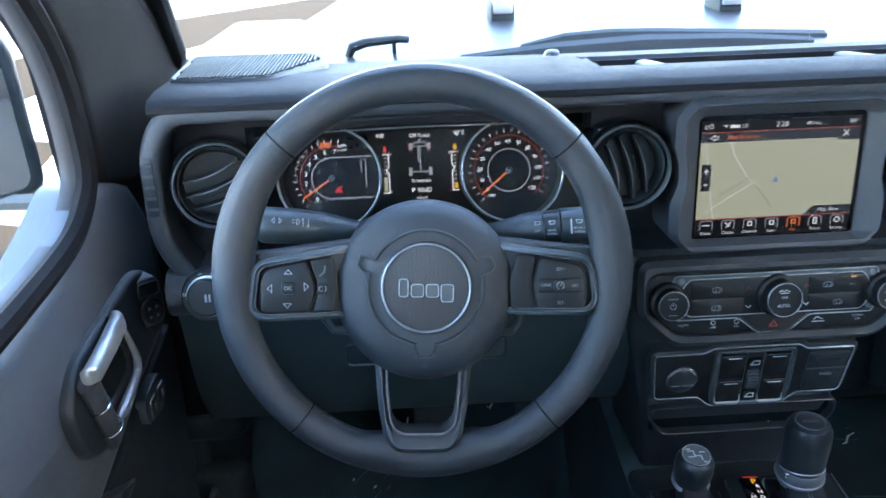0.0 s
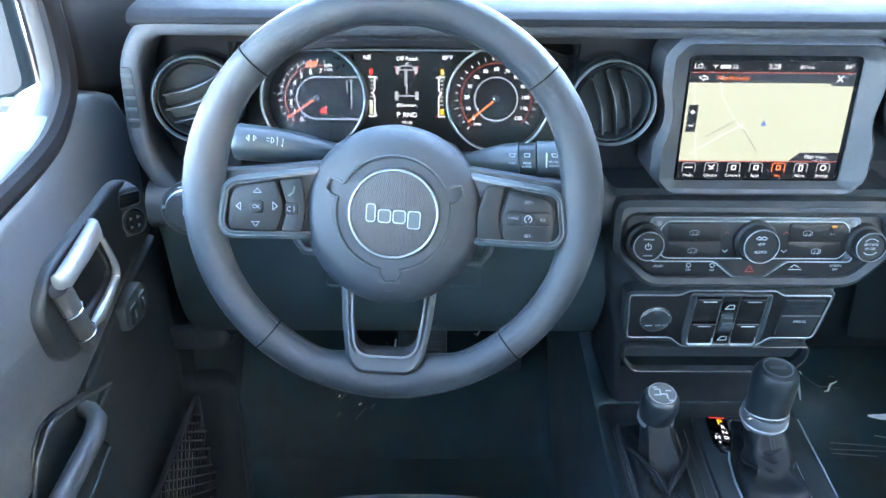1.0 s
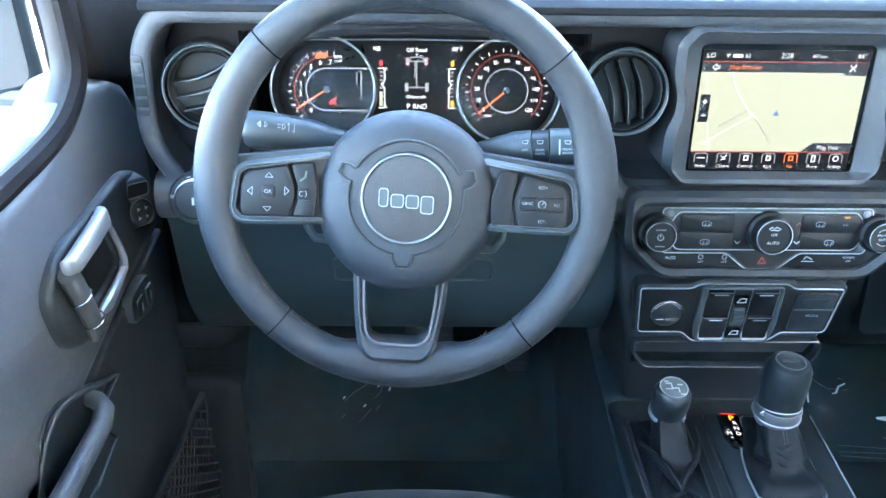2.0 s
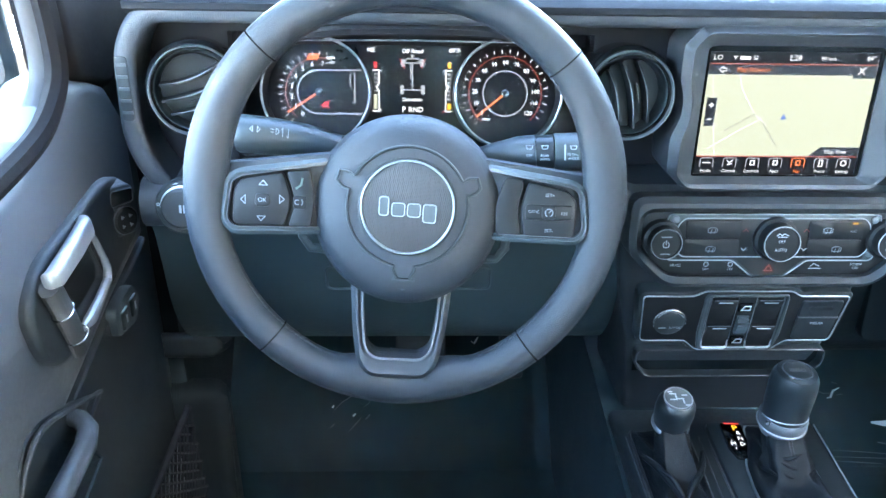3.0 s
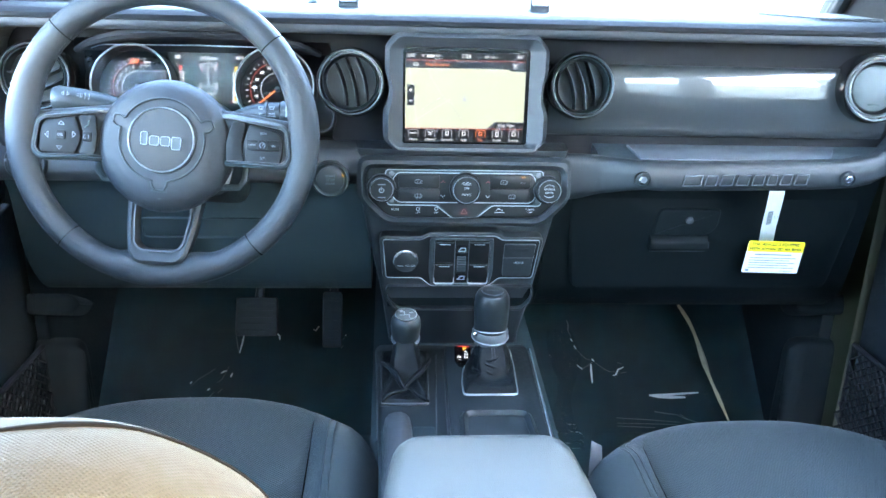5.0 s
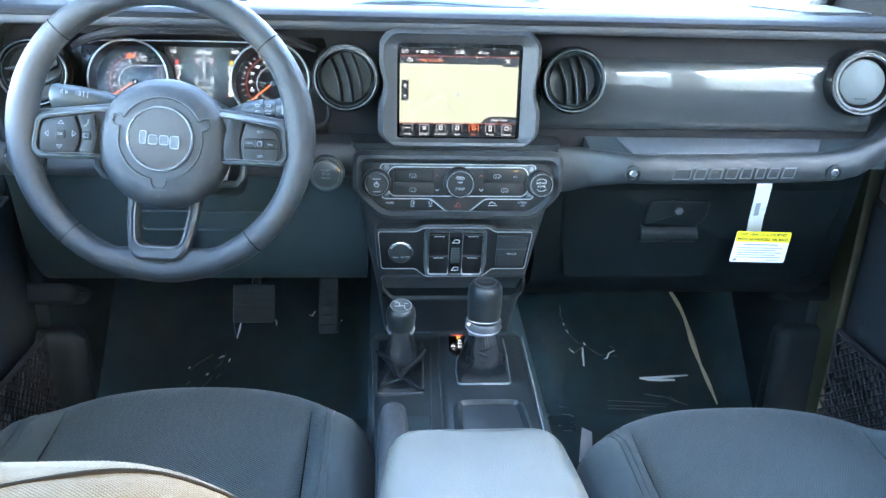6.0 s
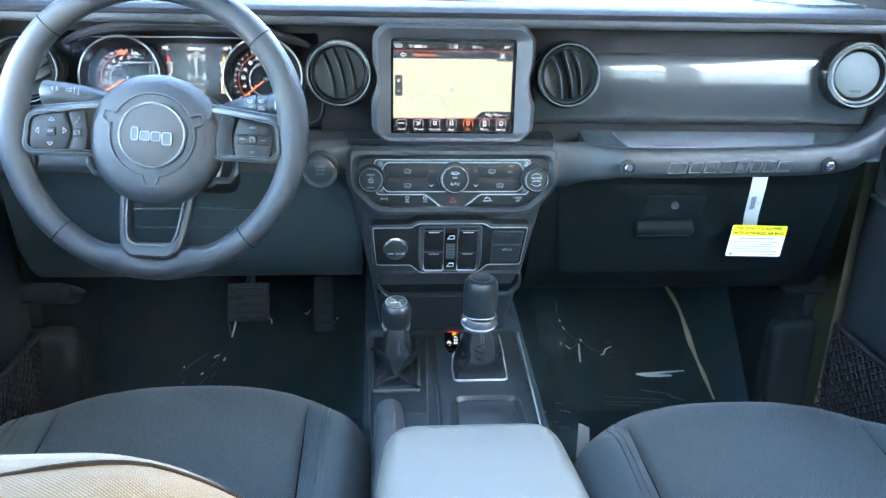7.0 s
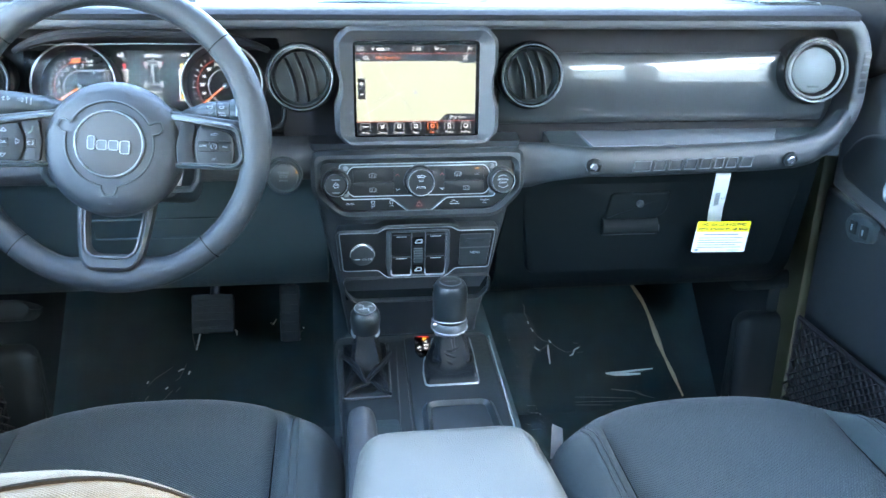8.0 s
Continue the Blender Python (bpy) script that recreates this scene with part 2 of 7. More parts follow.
def inset(pts, d):
    """The outline moved inwards by d."""
    count = len(pts)
    area = sum(pts[i - 1][0] * pts[i][1] - pts[i][0] * pts[i - 1][1] for i in range(count))
    s, out = (1 if area > 0 else -1), []
    for i in range(count):
        a, p, b = Vector(pts[i - 1]), Vector(pts[i]), Vector(pts[(i + 1) % count])
        u, v = (p - a), (b - p)
        if u.length < 1e-9 or v.length < 1e-9:
            u = v = u if u.length > v.length else v
        u, v = u.normalized(), v.normalized()
        nrm = (Vector((-u.y, u.x)) + Vector((-v.y, v.x)))
        nrm = nrm / max(0.35, nrm.length_squared / 2) if nrm.length > 1e-6 else Vector((-u.y, u.x))
        out.append((p.x + s * d * nrm.x, p.y + s * d * nrm.y))
    # draw folded corners together
    for turn in range(6):
        folded = False
        for i in range(count):
            j = (i + 1) % count
            ax, ay, bx, by = *out[i], *out[j]
            if (bx - ax) * (pts[j][0] - pts[i][0]) + (by - ay) * (pts[j][1] - pts[i][1]) < -1e-12:
                out[i] = out[j] = ((ax + bx) / 2, (ay + by) / 2)
                folded = True
        if not folded:
            break
    return out


def rings(bm, loops, closed=True, cap0=True, cap1=True):
    """Skins a row of loops of equal length (3D points)."""
    made = [[bm.verts.new(p) for p in loop] for loop in loops]
    n = len(made[0])
    for a, b in zip(made, made[1:]):
        for i in range(n if closed else n - 1):
            j = (i + 1) % n
            bm.faces.new((a[i], a[j], b[j], b[i]))
    if cap0:
        bm.faces.new(made[0][::-1])
    if cap1:
        bm.faces.new(made[-1])
    return made


def slab(bm, pts, z0, z1, bevel=0.0, steps=2):
    """An outline raised from z0 to z1, with a rounded upper edge."""
    loops = [[(x, y, z0) for x, y in pts]]
    if bevel:
        for k in range(steps + 1):
            a = math.pi / 2 * k / steps
            ins = inset(pts, bevel * (1 - math.cos(a)))
            loops.append([(x, y, z1 - bevel + bevel * math.sin(a)) for x, y in ins])
    else:
        loops.append([(x, y, z1) for x, y in pts])
    rings(bm, loops)
    return bm


def band(bm, outer, inner, z0, z1, bevel=0.0):
    """A frame between two outlines of equal count, from z0 to z1."""
    if bevel:
        o2, i2 = inset(outer, bevel), inset(inner, -bevel)
        loops = [[(x, y, z0) for x, y in outer], [(x, y, z1 - bevel) for x, y in outer], [(x, y, z1) for x, y in o2], [(x, y, z1) for x, y in i2], [(x, y, z1 - bevel) for x, y in inner], [(x, y, z0) for x, y in inner]]
    else:
        loops = [[(x, y, z0) for x, y in outer], [(x, y, z1) for x, y in outer], [(x, y, z1) for x, y in inner], [(x, y, z0) for x, y in inner]]
    loops.append(loops[0])
    made = [[bm.verts.new(p) for p in loop] for loop in loops[:-1]]
    made.append(made[0])
    n = len(outer)
    for a, b in zip(made, made[1:]):
        for i in range(n):
            j = (i + 1) % n
            bm.faces.new((a[i], a[j], b[j], b[i]))
    return bm


def lathe(bm, profile, n=40, cx=0.0, cy=0.0, back=True):
    """Turns a profile of (radius, height) about the local z axis; one that ends off the axis closes into a ring."""
    if len(profile) > 2 and profile[-1][0] > 0.0015:
        made = [[bm.verts.new((cx + r * math.cos(2 * math.pi * k / n), cy + r * math.sin(2 * math.pi * k / n), h)) for k in range(n)] for r, h in profile]
        for a, b in zip(made, made[1:] + made[:1]):
            for i in range(n):
                j = (i + 1) % n
                bm.faces.new((a[i], a[j], b[j], b[i]))
        return bm
    loops = [[(cx + max(r, 1e-5) * math.cos(2 * math.pi * k / n), cy + max(r, 1e-5) * math.sin(2 * math.pi * k / n), h) for k in range(n)] for r, h in profile]
    rings(bm, loops, cap0=back)
    return bm


def tube(bm, path, r, n=10, closed=False, flat=1.0, up=(0, 0, 1)):
    """A round bar along a path; r: one radius or one per point; flat: height over width."""
    pts, loops = [Vector(p) for p in path], []
    count = len(pts)
    for i, p in enumerate(pts):
        a, b = (pts[i - 1], pts[(i + 1) % count]) if closed else (pts[max(0, i - 1)], pts[min(count - 1, i + 1)])
        d = (b - a).normalized()
        u = d.cross(Vector(up))
        u = u.normalized() if u.length > 1e-4 else d.orthogonal().normalized()
        v = u.cross(d)
        rad = r[i] if isinstance(r, (list, tuple)) else r
        loops.append([p + rad * (math.cos(2 * math.pi * k / n) * u + flat * math.sin(2 * math.pi * k / n) * v) for k in range(n)])
    if closed:
        loops.append(loops[0])
        made = [[bm.verts.new(q) for q in loop] for loop in loops[:-1]]
        made.append(made[0])
        for a, b in zip(made, made[1:]):
            for i in range(n):
                j = (i + 1) % n
                bm.faces.new((a[i], a[j], b[j], b[i]))
    else:
        rings(bm, loops)
    return bm


def box(bm, x0, x1, y0, y1, z0, z1, bevel=0.0):
    """A box with all its edges rounded."""
    made = bmesh.ops.create_cube(bm, size=1, matrix=Matrix.Translation(((x0 + x1) / 2, (y0 + y1) / 2, (z0 + z1) / 2)) @ Matrix.Diagonal((x1 - x0, y1 - y0, z1 - z0, 1)))
    if bevel:
        edges = list({e for v in made["verts"] for e in v.link_edges})
        bmesh.ops.bevel(bm, geom=edges, offset=bevel, segments=2, affect="EDGES", profile=0.6)
    return bm


def across(bm, profile, x0, x1, steps=1, bend=None):
    """A closed (y, z) profile drawn out along x; bend(x): shift of y and z there."""
    loops = []
    for k in range(steps + 1):
        x = x0 + (x1 - x0) * k / steps
        dy, dz = bend(x) if bend else (0, 0)
        loops.append([(x, y + dy, z + dz) for y, z in profile])
    rings(bm, loops)
    return bm


def pillow(bm, pts, z0, z1, r, crown=0.0, steps=5, inner=4, shape=None):
    """A cushion: an outline with a large round upper edge and a crowned top; shape(x, y): extra height there."""
    cx, cy = sum(p[0] for p in pts) / len(pts), sum(p[1] for p in pts) / len(pts)
    loops = [[(x, y, z0) for x, y in pts]]
    last = pts
    for k in range(steps + 1):
        a = math.pi / 2 * k / steps
        last = inset(pts, r * (1 - math.cos(a)))
        loops.append([(x, y, z1 - r + r * math.sin(a)) for x, y in last])
    for k in range(1, inner + 1):
        f = 1 - k / (inner + 0.3)
        loops.append([(cx + (x - cx) * f, cy + (y - cy) * f, z1 + crown * (1 - f * f)) for x, y in last])
    if shape:
        loops = [[(x, y, z + (shape(x, y) if i > 1 else 0)) for x, y, z in loop] for i, loop in enumerate(loops)]
    rings(bm, loops)
    return bm


def lettering(text, size, mat, parent, m, x=0.0, y=0.0, z=0.0, align="CENTER", depth=0.0, name="lettering", shear=0.0, label="", bold=0.0):
    """Flat letters in the built-in font on a surface with the frame m; y is the letters' middle."""
    cu = bpy.data.curves.new(name, "FONT")
    cu.body, cu.size, cu.align_x, cu.align_y, cu.shear = text, size, align, "CENTER", shear
    cu.extrude, cu.resolution_u, cu.offset = depth, 2, bold
    ob = bpy.data.objects.new(name, cu)
    me = bpy.data.meshes.new_from_object(ob)
    bpy.data.objects.remove(ob)
    bpy.data.curves.remove(cu)
    me.transform(m @ Matrix.Translation((x, y, z)))
    return mesh_part(name, me, mat, parent, label)


def bars(spec, z, mat, parent, m, name="mark", h=0.0003, label=""):
    """Small printed strokes: rows of x0, x1, y0, y1, joined into one mark."""
    bm = bmesh.new()
    for x0, x1, y0, y1 in spec:
        slab(bm, [(x0, y0), (x1, y0), (x1, y1), (x0, y1)], z, z + h)
    return part(name, bm, mat, parent, label, m)


def stroke(bm, pts, w, z, h=0.0003, closed=False):
    """A flat line of width w through 2D points."""
    n = len(pts)
    for i in range(n if closed else n - 1):
        a, b = Vector(pts[i]), Vector(pts[(i + 1) % n])
        d = (b - a)
        if d.length < 1e-7:
            continue
        d.normalize()
        s = Vector((-d.y, d.x)) * w / 2
        e = d * w * 0.35
        q = [a - s - e, b - s + e, b + s + e, a + s - e]
        slab(bm, [tuple(v) for v in q], z, z + h)
    return bm


def strokes(lines, w, z, mat, parent, m, name="mark", closed=False, label=""):
    bm = bmesh.new()
    for pts in lines:
        stroke(bm, pts, w, z, closed=closed)
    return part(name, bm, mat, parent, label, m)


def arc(cx, cy, r, a0, a1, n=24, ry=None):
    return [(cx + r * math.cos(radians(a0 + (a1 - a0) * k / n)), cy + (ry or r) * math.sin(radians(a0 + (a1 - a0) * k / n))) for k in range(n + 1)]
# ---- the dashboard: pads, fascia and beams ----
dash = thing("dashboard", (0, 0.2, 0.35), "dark grey grained plastic dashboard with a padded top", "dashboard")

# padded top, falling towards the windscreen
lip = [(0.046, 0.836), (0.036, 0.842), (0.036, 0.848), (0.045, 0.8535), (0.075, 0.857)]
rear = [(0.24, 0.846), (0.4, 0.824), (0.43, 0.815), (0.43, 0.77), (0.13, 0.79), (0.1, 0.82)]
for x0, x1, mid in ((-0.645, -0.178, [(0.13, 0.857)]), (-0.178, 0.35, [(0.106, 0.8575), (0.111, 0.855), (0.116, 0.822), (0.19, 0.812), (0.198, 0.848), (0.203, 0.8515)]), (0.35, 0.655, [(0.13, 0.857)])):
    bm = bmesh.new()
    across(bm, lip + mid + rear, x0, x1, 14)
    part("top_pad", bm, TOPPAD, dash, "padded dash top with a rounded lip")
# end cheeks that run round the outer vents
for s, dx in ((-1, 0.012), (1, 0.012)):
    def edge(x, z):
        return (s * x + dx, z)
    path = [edge(*p) for p in rounded([(0.0, 0.838), (0.642, 0.838), (0.664, 0.803), (0.668, 0.70), (0.63, 0.645), (0.56, 0.64)], [0, 0.03, 0.03, 0.05, 0.03, 0], 6)][3:-3]
    bm = bmesh.new()
    loops = []
    for i, (x, z) in enumerate(path):
        a, b = Vector(path[max(0, i - 1)]), Vector(path[min(len(path) - 1, i + 1)])
        d = (b - a).normalized()
        nx, nz = -d.y * s, d.x * s
        sec = rounded([(-0.010, 0.039), (0.011, 0.039), (0.013, 0.11), (-0.012, 0.11)], [0.008, 0.008, 0.002, 0.002], 3)
        loops.append([(x + nx * u, y, z + nz * u) for u, y in sec])
    rings(bm, loops)
    part("end_cheek", bm, PAD, dash)
    # demister outlet on the outer face
    bm = bmesh.new()
    m = face_frame(s * 0.667 + dx, 0.05, 0.766, 0, 0)
    outlet = part("demister_outlet", slab(bm, rect(-0.006, 0.006, -0.033, 0.031, 0.004), 0.0, 0.0115, 0.0006), BLACK, dash, "small louvred demister outlet", m=m)
    for k in range(5):
        bm = bmesh.new()
        part("slat", box(bm, -0.0052, 0.0052, 0.0215 - k * 0.0118, 0.0245 - k * 0.0118, 0.008, 0.0128), PAD, outlet, m=m)

# fascia behind the dials and vents
for x0, x1, z0, z1 in ((-0.655, -0.562, 0.64, 0.838), (-0.562, -0.19, 0.812, 0.838), (-0.562, -0.19, 0.62, 0.672), (-0.19, 0.665, 0.69, 0.838), (-0.19, 0.665, 0.655, 0.69)):
    part("fascia", box(bmesh.new(), x0, x1, 0.088, 0.108, z0, z1), MATTE, dash, "matt black upper fascia")
# cowl round the dials
bm = bmesh.new()
sec = rounded([(-0.187, 0.074), (-0.187, -0.06), (0.187, -0.06), (0.187, 0.074)], [0.03, 0.02, 0.02, 0.03], 6)
band(bm, inset(sec, -0.005), inset(sec, 0.0), -0.04, 0.028, 0.002)
part("dial_cowl", bm, MATTE, dash, m=face_frame(-0.376, 0.115, 0.738, 18))
bm = bmesh.new()
tube(bm, [(-0.15, 0.058, 0.0), (-0.135, 0.0632, 0.0), (0.0, 0.0645, 0.0), (0.135, 0.0632, 0.0), (0.15, 0.058, 0.0)], [0.0004, 0.0008, 0.001, 0.0008, 0.0004], 6)
part("cowl_edge", bm, LINE, dash, "thin bright edge over the dials", face_frame(-0.376, 0.09, 0.7395, 0))
bm = bmesh.new()
brow = []
for k in range(25):
    t = -1 + k / 12
    brow.append((-0.376 + 0.17 * t, 0.054 + 0.035 * abs(t) ** 4, 0.825 - 0.03 * abs(t) ** 3))
tube(bm, brow, [0.004 + 0.005 * (1 - abs(-1 + k / 12) ** 3) for k in range(25)], 8)
part("dial_brow", bm, MATTE, dash)

# the beam across at knee height, with its top shelf
beam = rounded([(0.028, 0.655), (0.04, 0.668), (0.1, 0.672), (0.1, 0.63), (0.04, 0.615), (0.026, 0.632)], [0.008, 0.012, 0.002, 0.002, 0.012, 0.008], 4)
bm = bmesh.new()
across(bm, beam, -0.655, 0.13, 20)
part("cross_beam", bm, DASH, dash)

# centre stack
bm = bmesh.new()
loops = []
for z, hw, y in ((0.672, 0.152, 0.03), (0.6, 0.148, 0.045), (0.545, 0.14, 0.058), (0.46, 0.122, 0.062), (0.42, 0.115, 0.066), (0.36, 0.106, 0.085), (0.3, 0.102, 0.1)):
    loops.append([(p[0], p[1], z) for p in rounded([(-hw - 0.01, y + 0.12), (-hw, y), (hw, y), (hw + 0.01, y + 0.12)], [0.001, 0.012, 0.012, 0.001], 4)])
rings(bm, loops)
part("stack_panel", bm, BEAM, dash, "dark plastic centre stack tapering downwards")
# hood round the climate controls
CL = face_frame(0.001, 0.003, 0.617, 8)
hood_out = rounded([(-0.114, -0.049), (0.114, -0.049), (0.153, -0.011), (0.152, 0.05), (-0.152, 0.05), (-0.153, -0.011)], 0.016, 5)
hood_in = rounded([(-0.108, -0.038), (0.108, -0.038), (0.14, -0.008), (0.139, 0.033), (-0.139, 0.033), (-0.14, -0.008)], 0.012, 5)
bm = bmesh.new()
band(bm, hood_out, hood_in, -0.06, 0.004, 0.006)
part("climate_hood", bm, BEAM, dash, m=CL)
# pocket under the switches
bm = bmesh.new()
m = face_frame(0.004, 0.058, 0.422, -3)
band(bm, rounded([(-0.1, -0.011), (0.1, -0.011), (0.115, 0.008), (0.115, 0.03), (-0.115, 0.03), (-0.115, 0.008)], 0.008), rounded([(-0.098, -0.0085), (0.098, -0.0085), (0.1125, 0.009), (0.1125, 0.0285), (-0.1125, 0.0285), (-0.1125, 0.009)], 0.007), -0.02, 0.005, 0.001)
pocket = part("storage_pocket", bm, BLACK, dash, m=m)
# pocket back so dark that the pocket's shade is in the colour
part("pocket_back", slab(bmesh.new(), rect(-0.1125, 0.1125, -0.0095, 0.0285), -0.009, -0.0075), SHADEPLASTIC, pocket, m=m)
bm = bmesh.new()
across(bm, rounded([(0.088, 0.318), (0.088, 0.328), (0.13, 0.332), (0.13, 0.3)], 0.004, 2), -0.12, 0.112)
part("stack_foot", bm, LOWER, dash)

# knee panels under the beam
bm = bmesh.new()
across(bm, rounded([(0.045, 0.63), (0.06, 0.6), (0.082, 0.48), (0.14, 0.405), (0.26, 0.39), (0.26, 0.63)], [0.002, 0.01, 0.05, 0.05, 0.002, 0.002], 6), -0.655, -0.135, 6)
part("knee_panel", bm, LOWER, dash)
bm = bmesh.new()
KP = face_frame(-0.37, 0.0735, 0.535, -10)
o = rect(-0.105, 0.085, -0.013, 0.022, 0.009)
band(bm, o, inset(o, 0.003), -0.01, 0.004, 0.0015)
knee_pocket = part("knee_pocket", bm, LOWER, dash, "shallow pocket in the knee panel", KP)
part("pocket_floor", slab(bmesh.new(), inset(o, 0.0025), -0.01, 0.0012), BLACK, knee_pocket, m=KP)

# passenger side: lacquered panel, ledge, grab beam
bm = bmesh.new()
prof = [(0.09, 0.79), (0.078, 0.7915), (0.0715, 0.787), (0.0678, 0.772), (0.0656, 0.755), (0.0645, 0.738), (0.0648, 0.72), (0.0665, 0.702), (0.0705, 0.69), (0.08, 0.686), (0.09, 0.686)]
across(bm, prof, 0.125, 0.64, 24)
part("passenger_panel", bm, GUNMETAL, dash, "glossy gunmetal grey lacquered trim panel", sharp=50)
bm = bmesh.new()
across(bm, [(0.1, 0.6725), (0.08, 0.672), (0.05, 0.666), (0.03, 0.66), (0.03, 0.64), (0.1, 0.64)], 0.2, 0.655, 12)
part("ledge", bm, DARK, dash)
bm = bmesh.new()
slab(bm, [(0.258, 0.006), (0.54, 0.006), (0.57, 0.058), (0.248, 0.058)], 0.0, 0.004, 0.002)
part("ledge_mat", bm, LEDGE, dash, "smooth grey ledge insert", Matrix.Translation((0, 0.016, 0.6595)) @ Matrix.Rotation(radians(12), 4, "X"))
grab_path = [(0.12, 0.044, 0.644), (0.165, 0.043, 0.645), (0.2, 0.036, 0.647), (0.228, 0.018, 0.649), (0.25, 0.007, 0.65), (0.29, 0.004, 0.649), (0.4, 0.003, 0.651), (0.52, 0.004, 0.654), (0.57, 0.008, 0.656), (0.6, 0.012, 0.662), (0.64, 0.026, 0.678), (0.67, 0.05, 0.695)]
bm = bmesh.new()
loops = []
sec = rounded([(-0.012, -0.026), (-0.015, -0.002), (-0.006, 0.016), (0.024, 0.012), (0.03, -0.03)], [0.01, 0.012, 0.012, 0.006, 0.006], 4)
fine = []
for a, b in zip(grab_path, grab_path[1:]):
    for k in range(4):
        fine.append(tuple(Vector(a).lerp(Vector(b), k / 4)))
fine.append(grab_path[-1])
for x, y, z in fine:
    k = 1 + 0.75 * max(0.0, min(1.0, (0.255 - x) / 0.085)) ** 1.2
    loops.append([(x, y + u, z + v * (k if v < 0 else 1 + (k - 1) * 0.5)) for u, v in sec])
rings(bm, loops)
beam_p = part("grab_beam", bm, BEAM, dash, "dark grey grab beam with raised block shapes")
GB = face_frame(0.4, -0.0125, 0.64, -5)
for x, w in ((-0.09, 0.028), (-0.058, 0.018), (-0.036, 0.02), (-0.012, 0.019), (0.011, 0.018), (0.033, 0.015), (0.052, 0.017), (0.073, 0.02)):
    mark = bmesh.new()
    stroke(mark, [(x, -0.0045), (x + 0.003, 0.0105), (x + w, 0.0105), (x + w - 0.002, -0.0045)], 0.001, -0.0004, 0.0022, closed=True)
    part("raised_block", mark, GREYRING, beam_p, m=GB @ Matrix.Rotation(radians(1.2), 4, "Z"))
for x, y, z in ((0.253, -0.006, 0.641), (0.553, -0.0085, 0.646)):
    bm = bmesh.new()
    lathe(bm, [(0.0115, -0.004), (0.0115, 0.0015), (0.0085, 0.002), (0.0085, -0.001), (0.0001, -0.001)], 24)
    cup = part("bolt_cup", bm, BLACK, beam_p, m=face_frame(x, y - 0.004, z, -5))
    part("bolt", lathe(bmesh.new(), [(0.0062, -0.003), (0.006, 0.002), (0.0048, 0.003), (0.004, 0.0015), (0.0001, 0.0015)], 6), SOFTCHROME, cup, "bright bolt head", m=face_frame(x, y - 0.004, z, -5))

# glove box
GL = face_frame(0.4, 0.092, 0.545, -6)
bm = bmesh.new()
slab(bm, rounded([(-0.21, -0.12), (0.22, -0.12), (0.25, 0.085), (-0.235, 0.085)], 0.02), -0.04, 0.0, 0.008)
glove = part("glove_box_door", bm, SHADEPLASTIC, dash, "closed glove box door, its shade put into the plastic", GL)
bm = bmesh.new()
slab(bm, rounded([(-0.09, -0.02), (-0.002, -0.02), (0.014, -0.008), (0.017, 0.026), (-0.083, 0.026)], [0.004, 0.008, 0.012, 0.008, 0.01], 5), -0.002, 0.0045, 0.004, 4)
part("latch_plate", bm, SHADEPLASTIC, glove, m=GL)
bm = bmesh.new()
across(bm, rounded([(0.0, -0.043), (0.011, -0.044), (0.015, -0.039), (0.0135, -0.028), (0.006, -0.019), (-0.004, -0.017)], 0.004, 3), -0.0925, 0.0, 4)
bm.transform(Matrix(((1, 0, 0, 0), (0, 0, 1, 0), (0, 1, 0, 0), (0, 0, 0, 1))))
part("latch_handle", bm, SHADEPLASTIC, glove, "finger pull in shade-dark plastic", GL, sharp=50)
bm = bmesh.new()
tube(bm, [(-0.0925, -0.0435, 0.0105), (-0.004, -0.0435, 0.0105), (0.003, -0.04, 0.0085), (0.004, -0.03, 0.005)], 0.0008, 6)
part("pull_edge", bm, DASH, glove, m=GL)
bm = bmesh.new()
lathe(bm, [(0.0062, 0.005), (0.006, 0.0082), (0.0048, 0.0086), (0.0044, 0.0074), (0.0001, 0.0074)], 20, -0.034, 0.008)
part("lock", bm, DASH, glove, m=GL)
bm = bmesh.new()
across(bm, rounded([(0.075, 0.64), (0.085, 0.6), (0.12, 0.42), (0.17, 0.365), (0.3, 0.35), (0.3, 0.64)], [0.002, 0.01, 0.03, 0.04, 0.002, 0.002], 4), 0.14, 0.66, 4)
part("lower_panel", bm, SHADEPLASTIC, dash)

# grilles let into the dash top, and the open tray in its middle
TOP = Matrix.Translation((0, 0.24, 0.8465)) @ Matrix.Rotation(radians(-6.5), 4, "X")
for s in (-1, 1):
    m = Matrix.Translation((0, 0.24, 0.852)) @ Matrix.Diagonal((s, 1, 1, 1))
    out = rounded([(0.645, -0.13), (0.53, -0.135), (0.475, -0.02), (0.5, 0.03), (0.655, 0.04)], 0.02, 4)
    bm = bmesh.new()
    band(bm, out, inset(out, 0.011), -0.02, 0.0085, 0.006)
    sp = part("speaker_rim", bm, PAD, dash, "smooth raised rim round the speaker grille", m, sharp=60)
    mesh = inset(out, 0.0105)
    part("speaker_grille", slab(bmesh.new(), mesh, -0.02, 0.0075, 0), PILLARCLOTH, sp, m=m)
    bm = bmesh.new()
    for k in range(40):
        x = 0.486 + k * 0.0042
        cuts = sorted(p[1] + (q[1] - p[1]) * (x - p[0]) / (q[0] - p[0]) for p, q in zip(mesh, mesh[1:] + mesh[:1]) if (p[0] - x) * (q[0] - x) < 0)
        if len(cuts) >= 2:
            box(bm, x - 0.0011, x + 0.0011, cuts[0], cuts[-1], 0.0074, 0.0096)
    rib = part("grille_ribs", bm, RUBBER, sp, m=m)
    rib["kind"] = "stuff"
bm = bmesh.new()
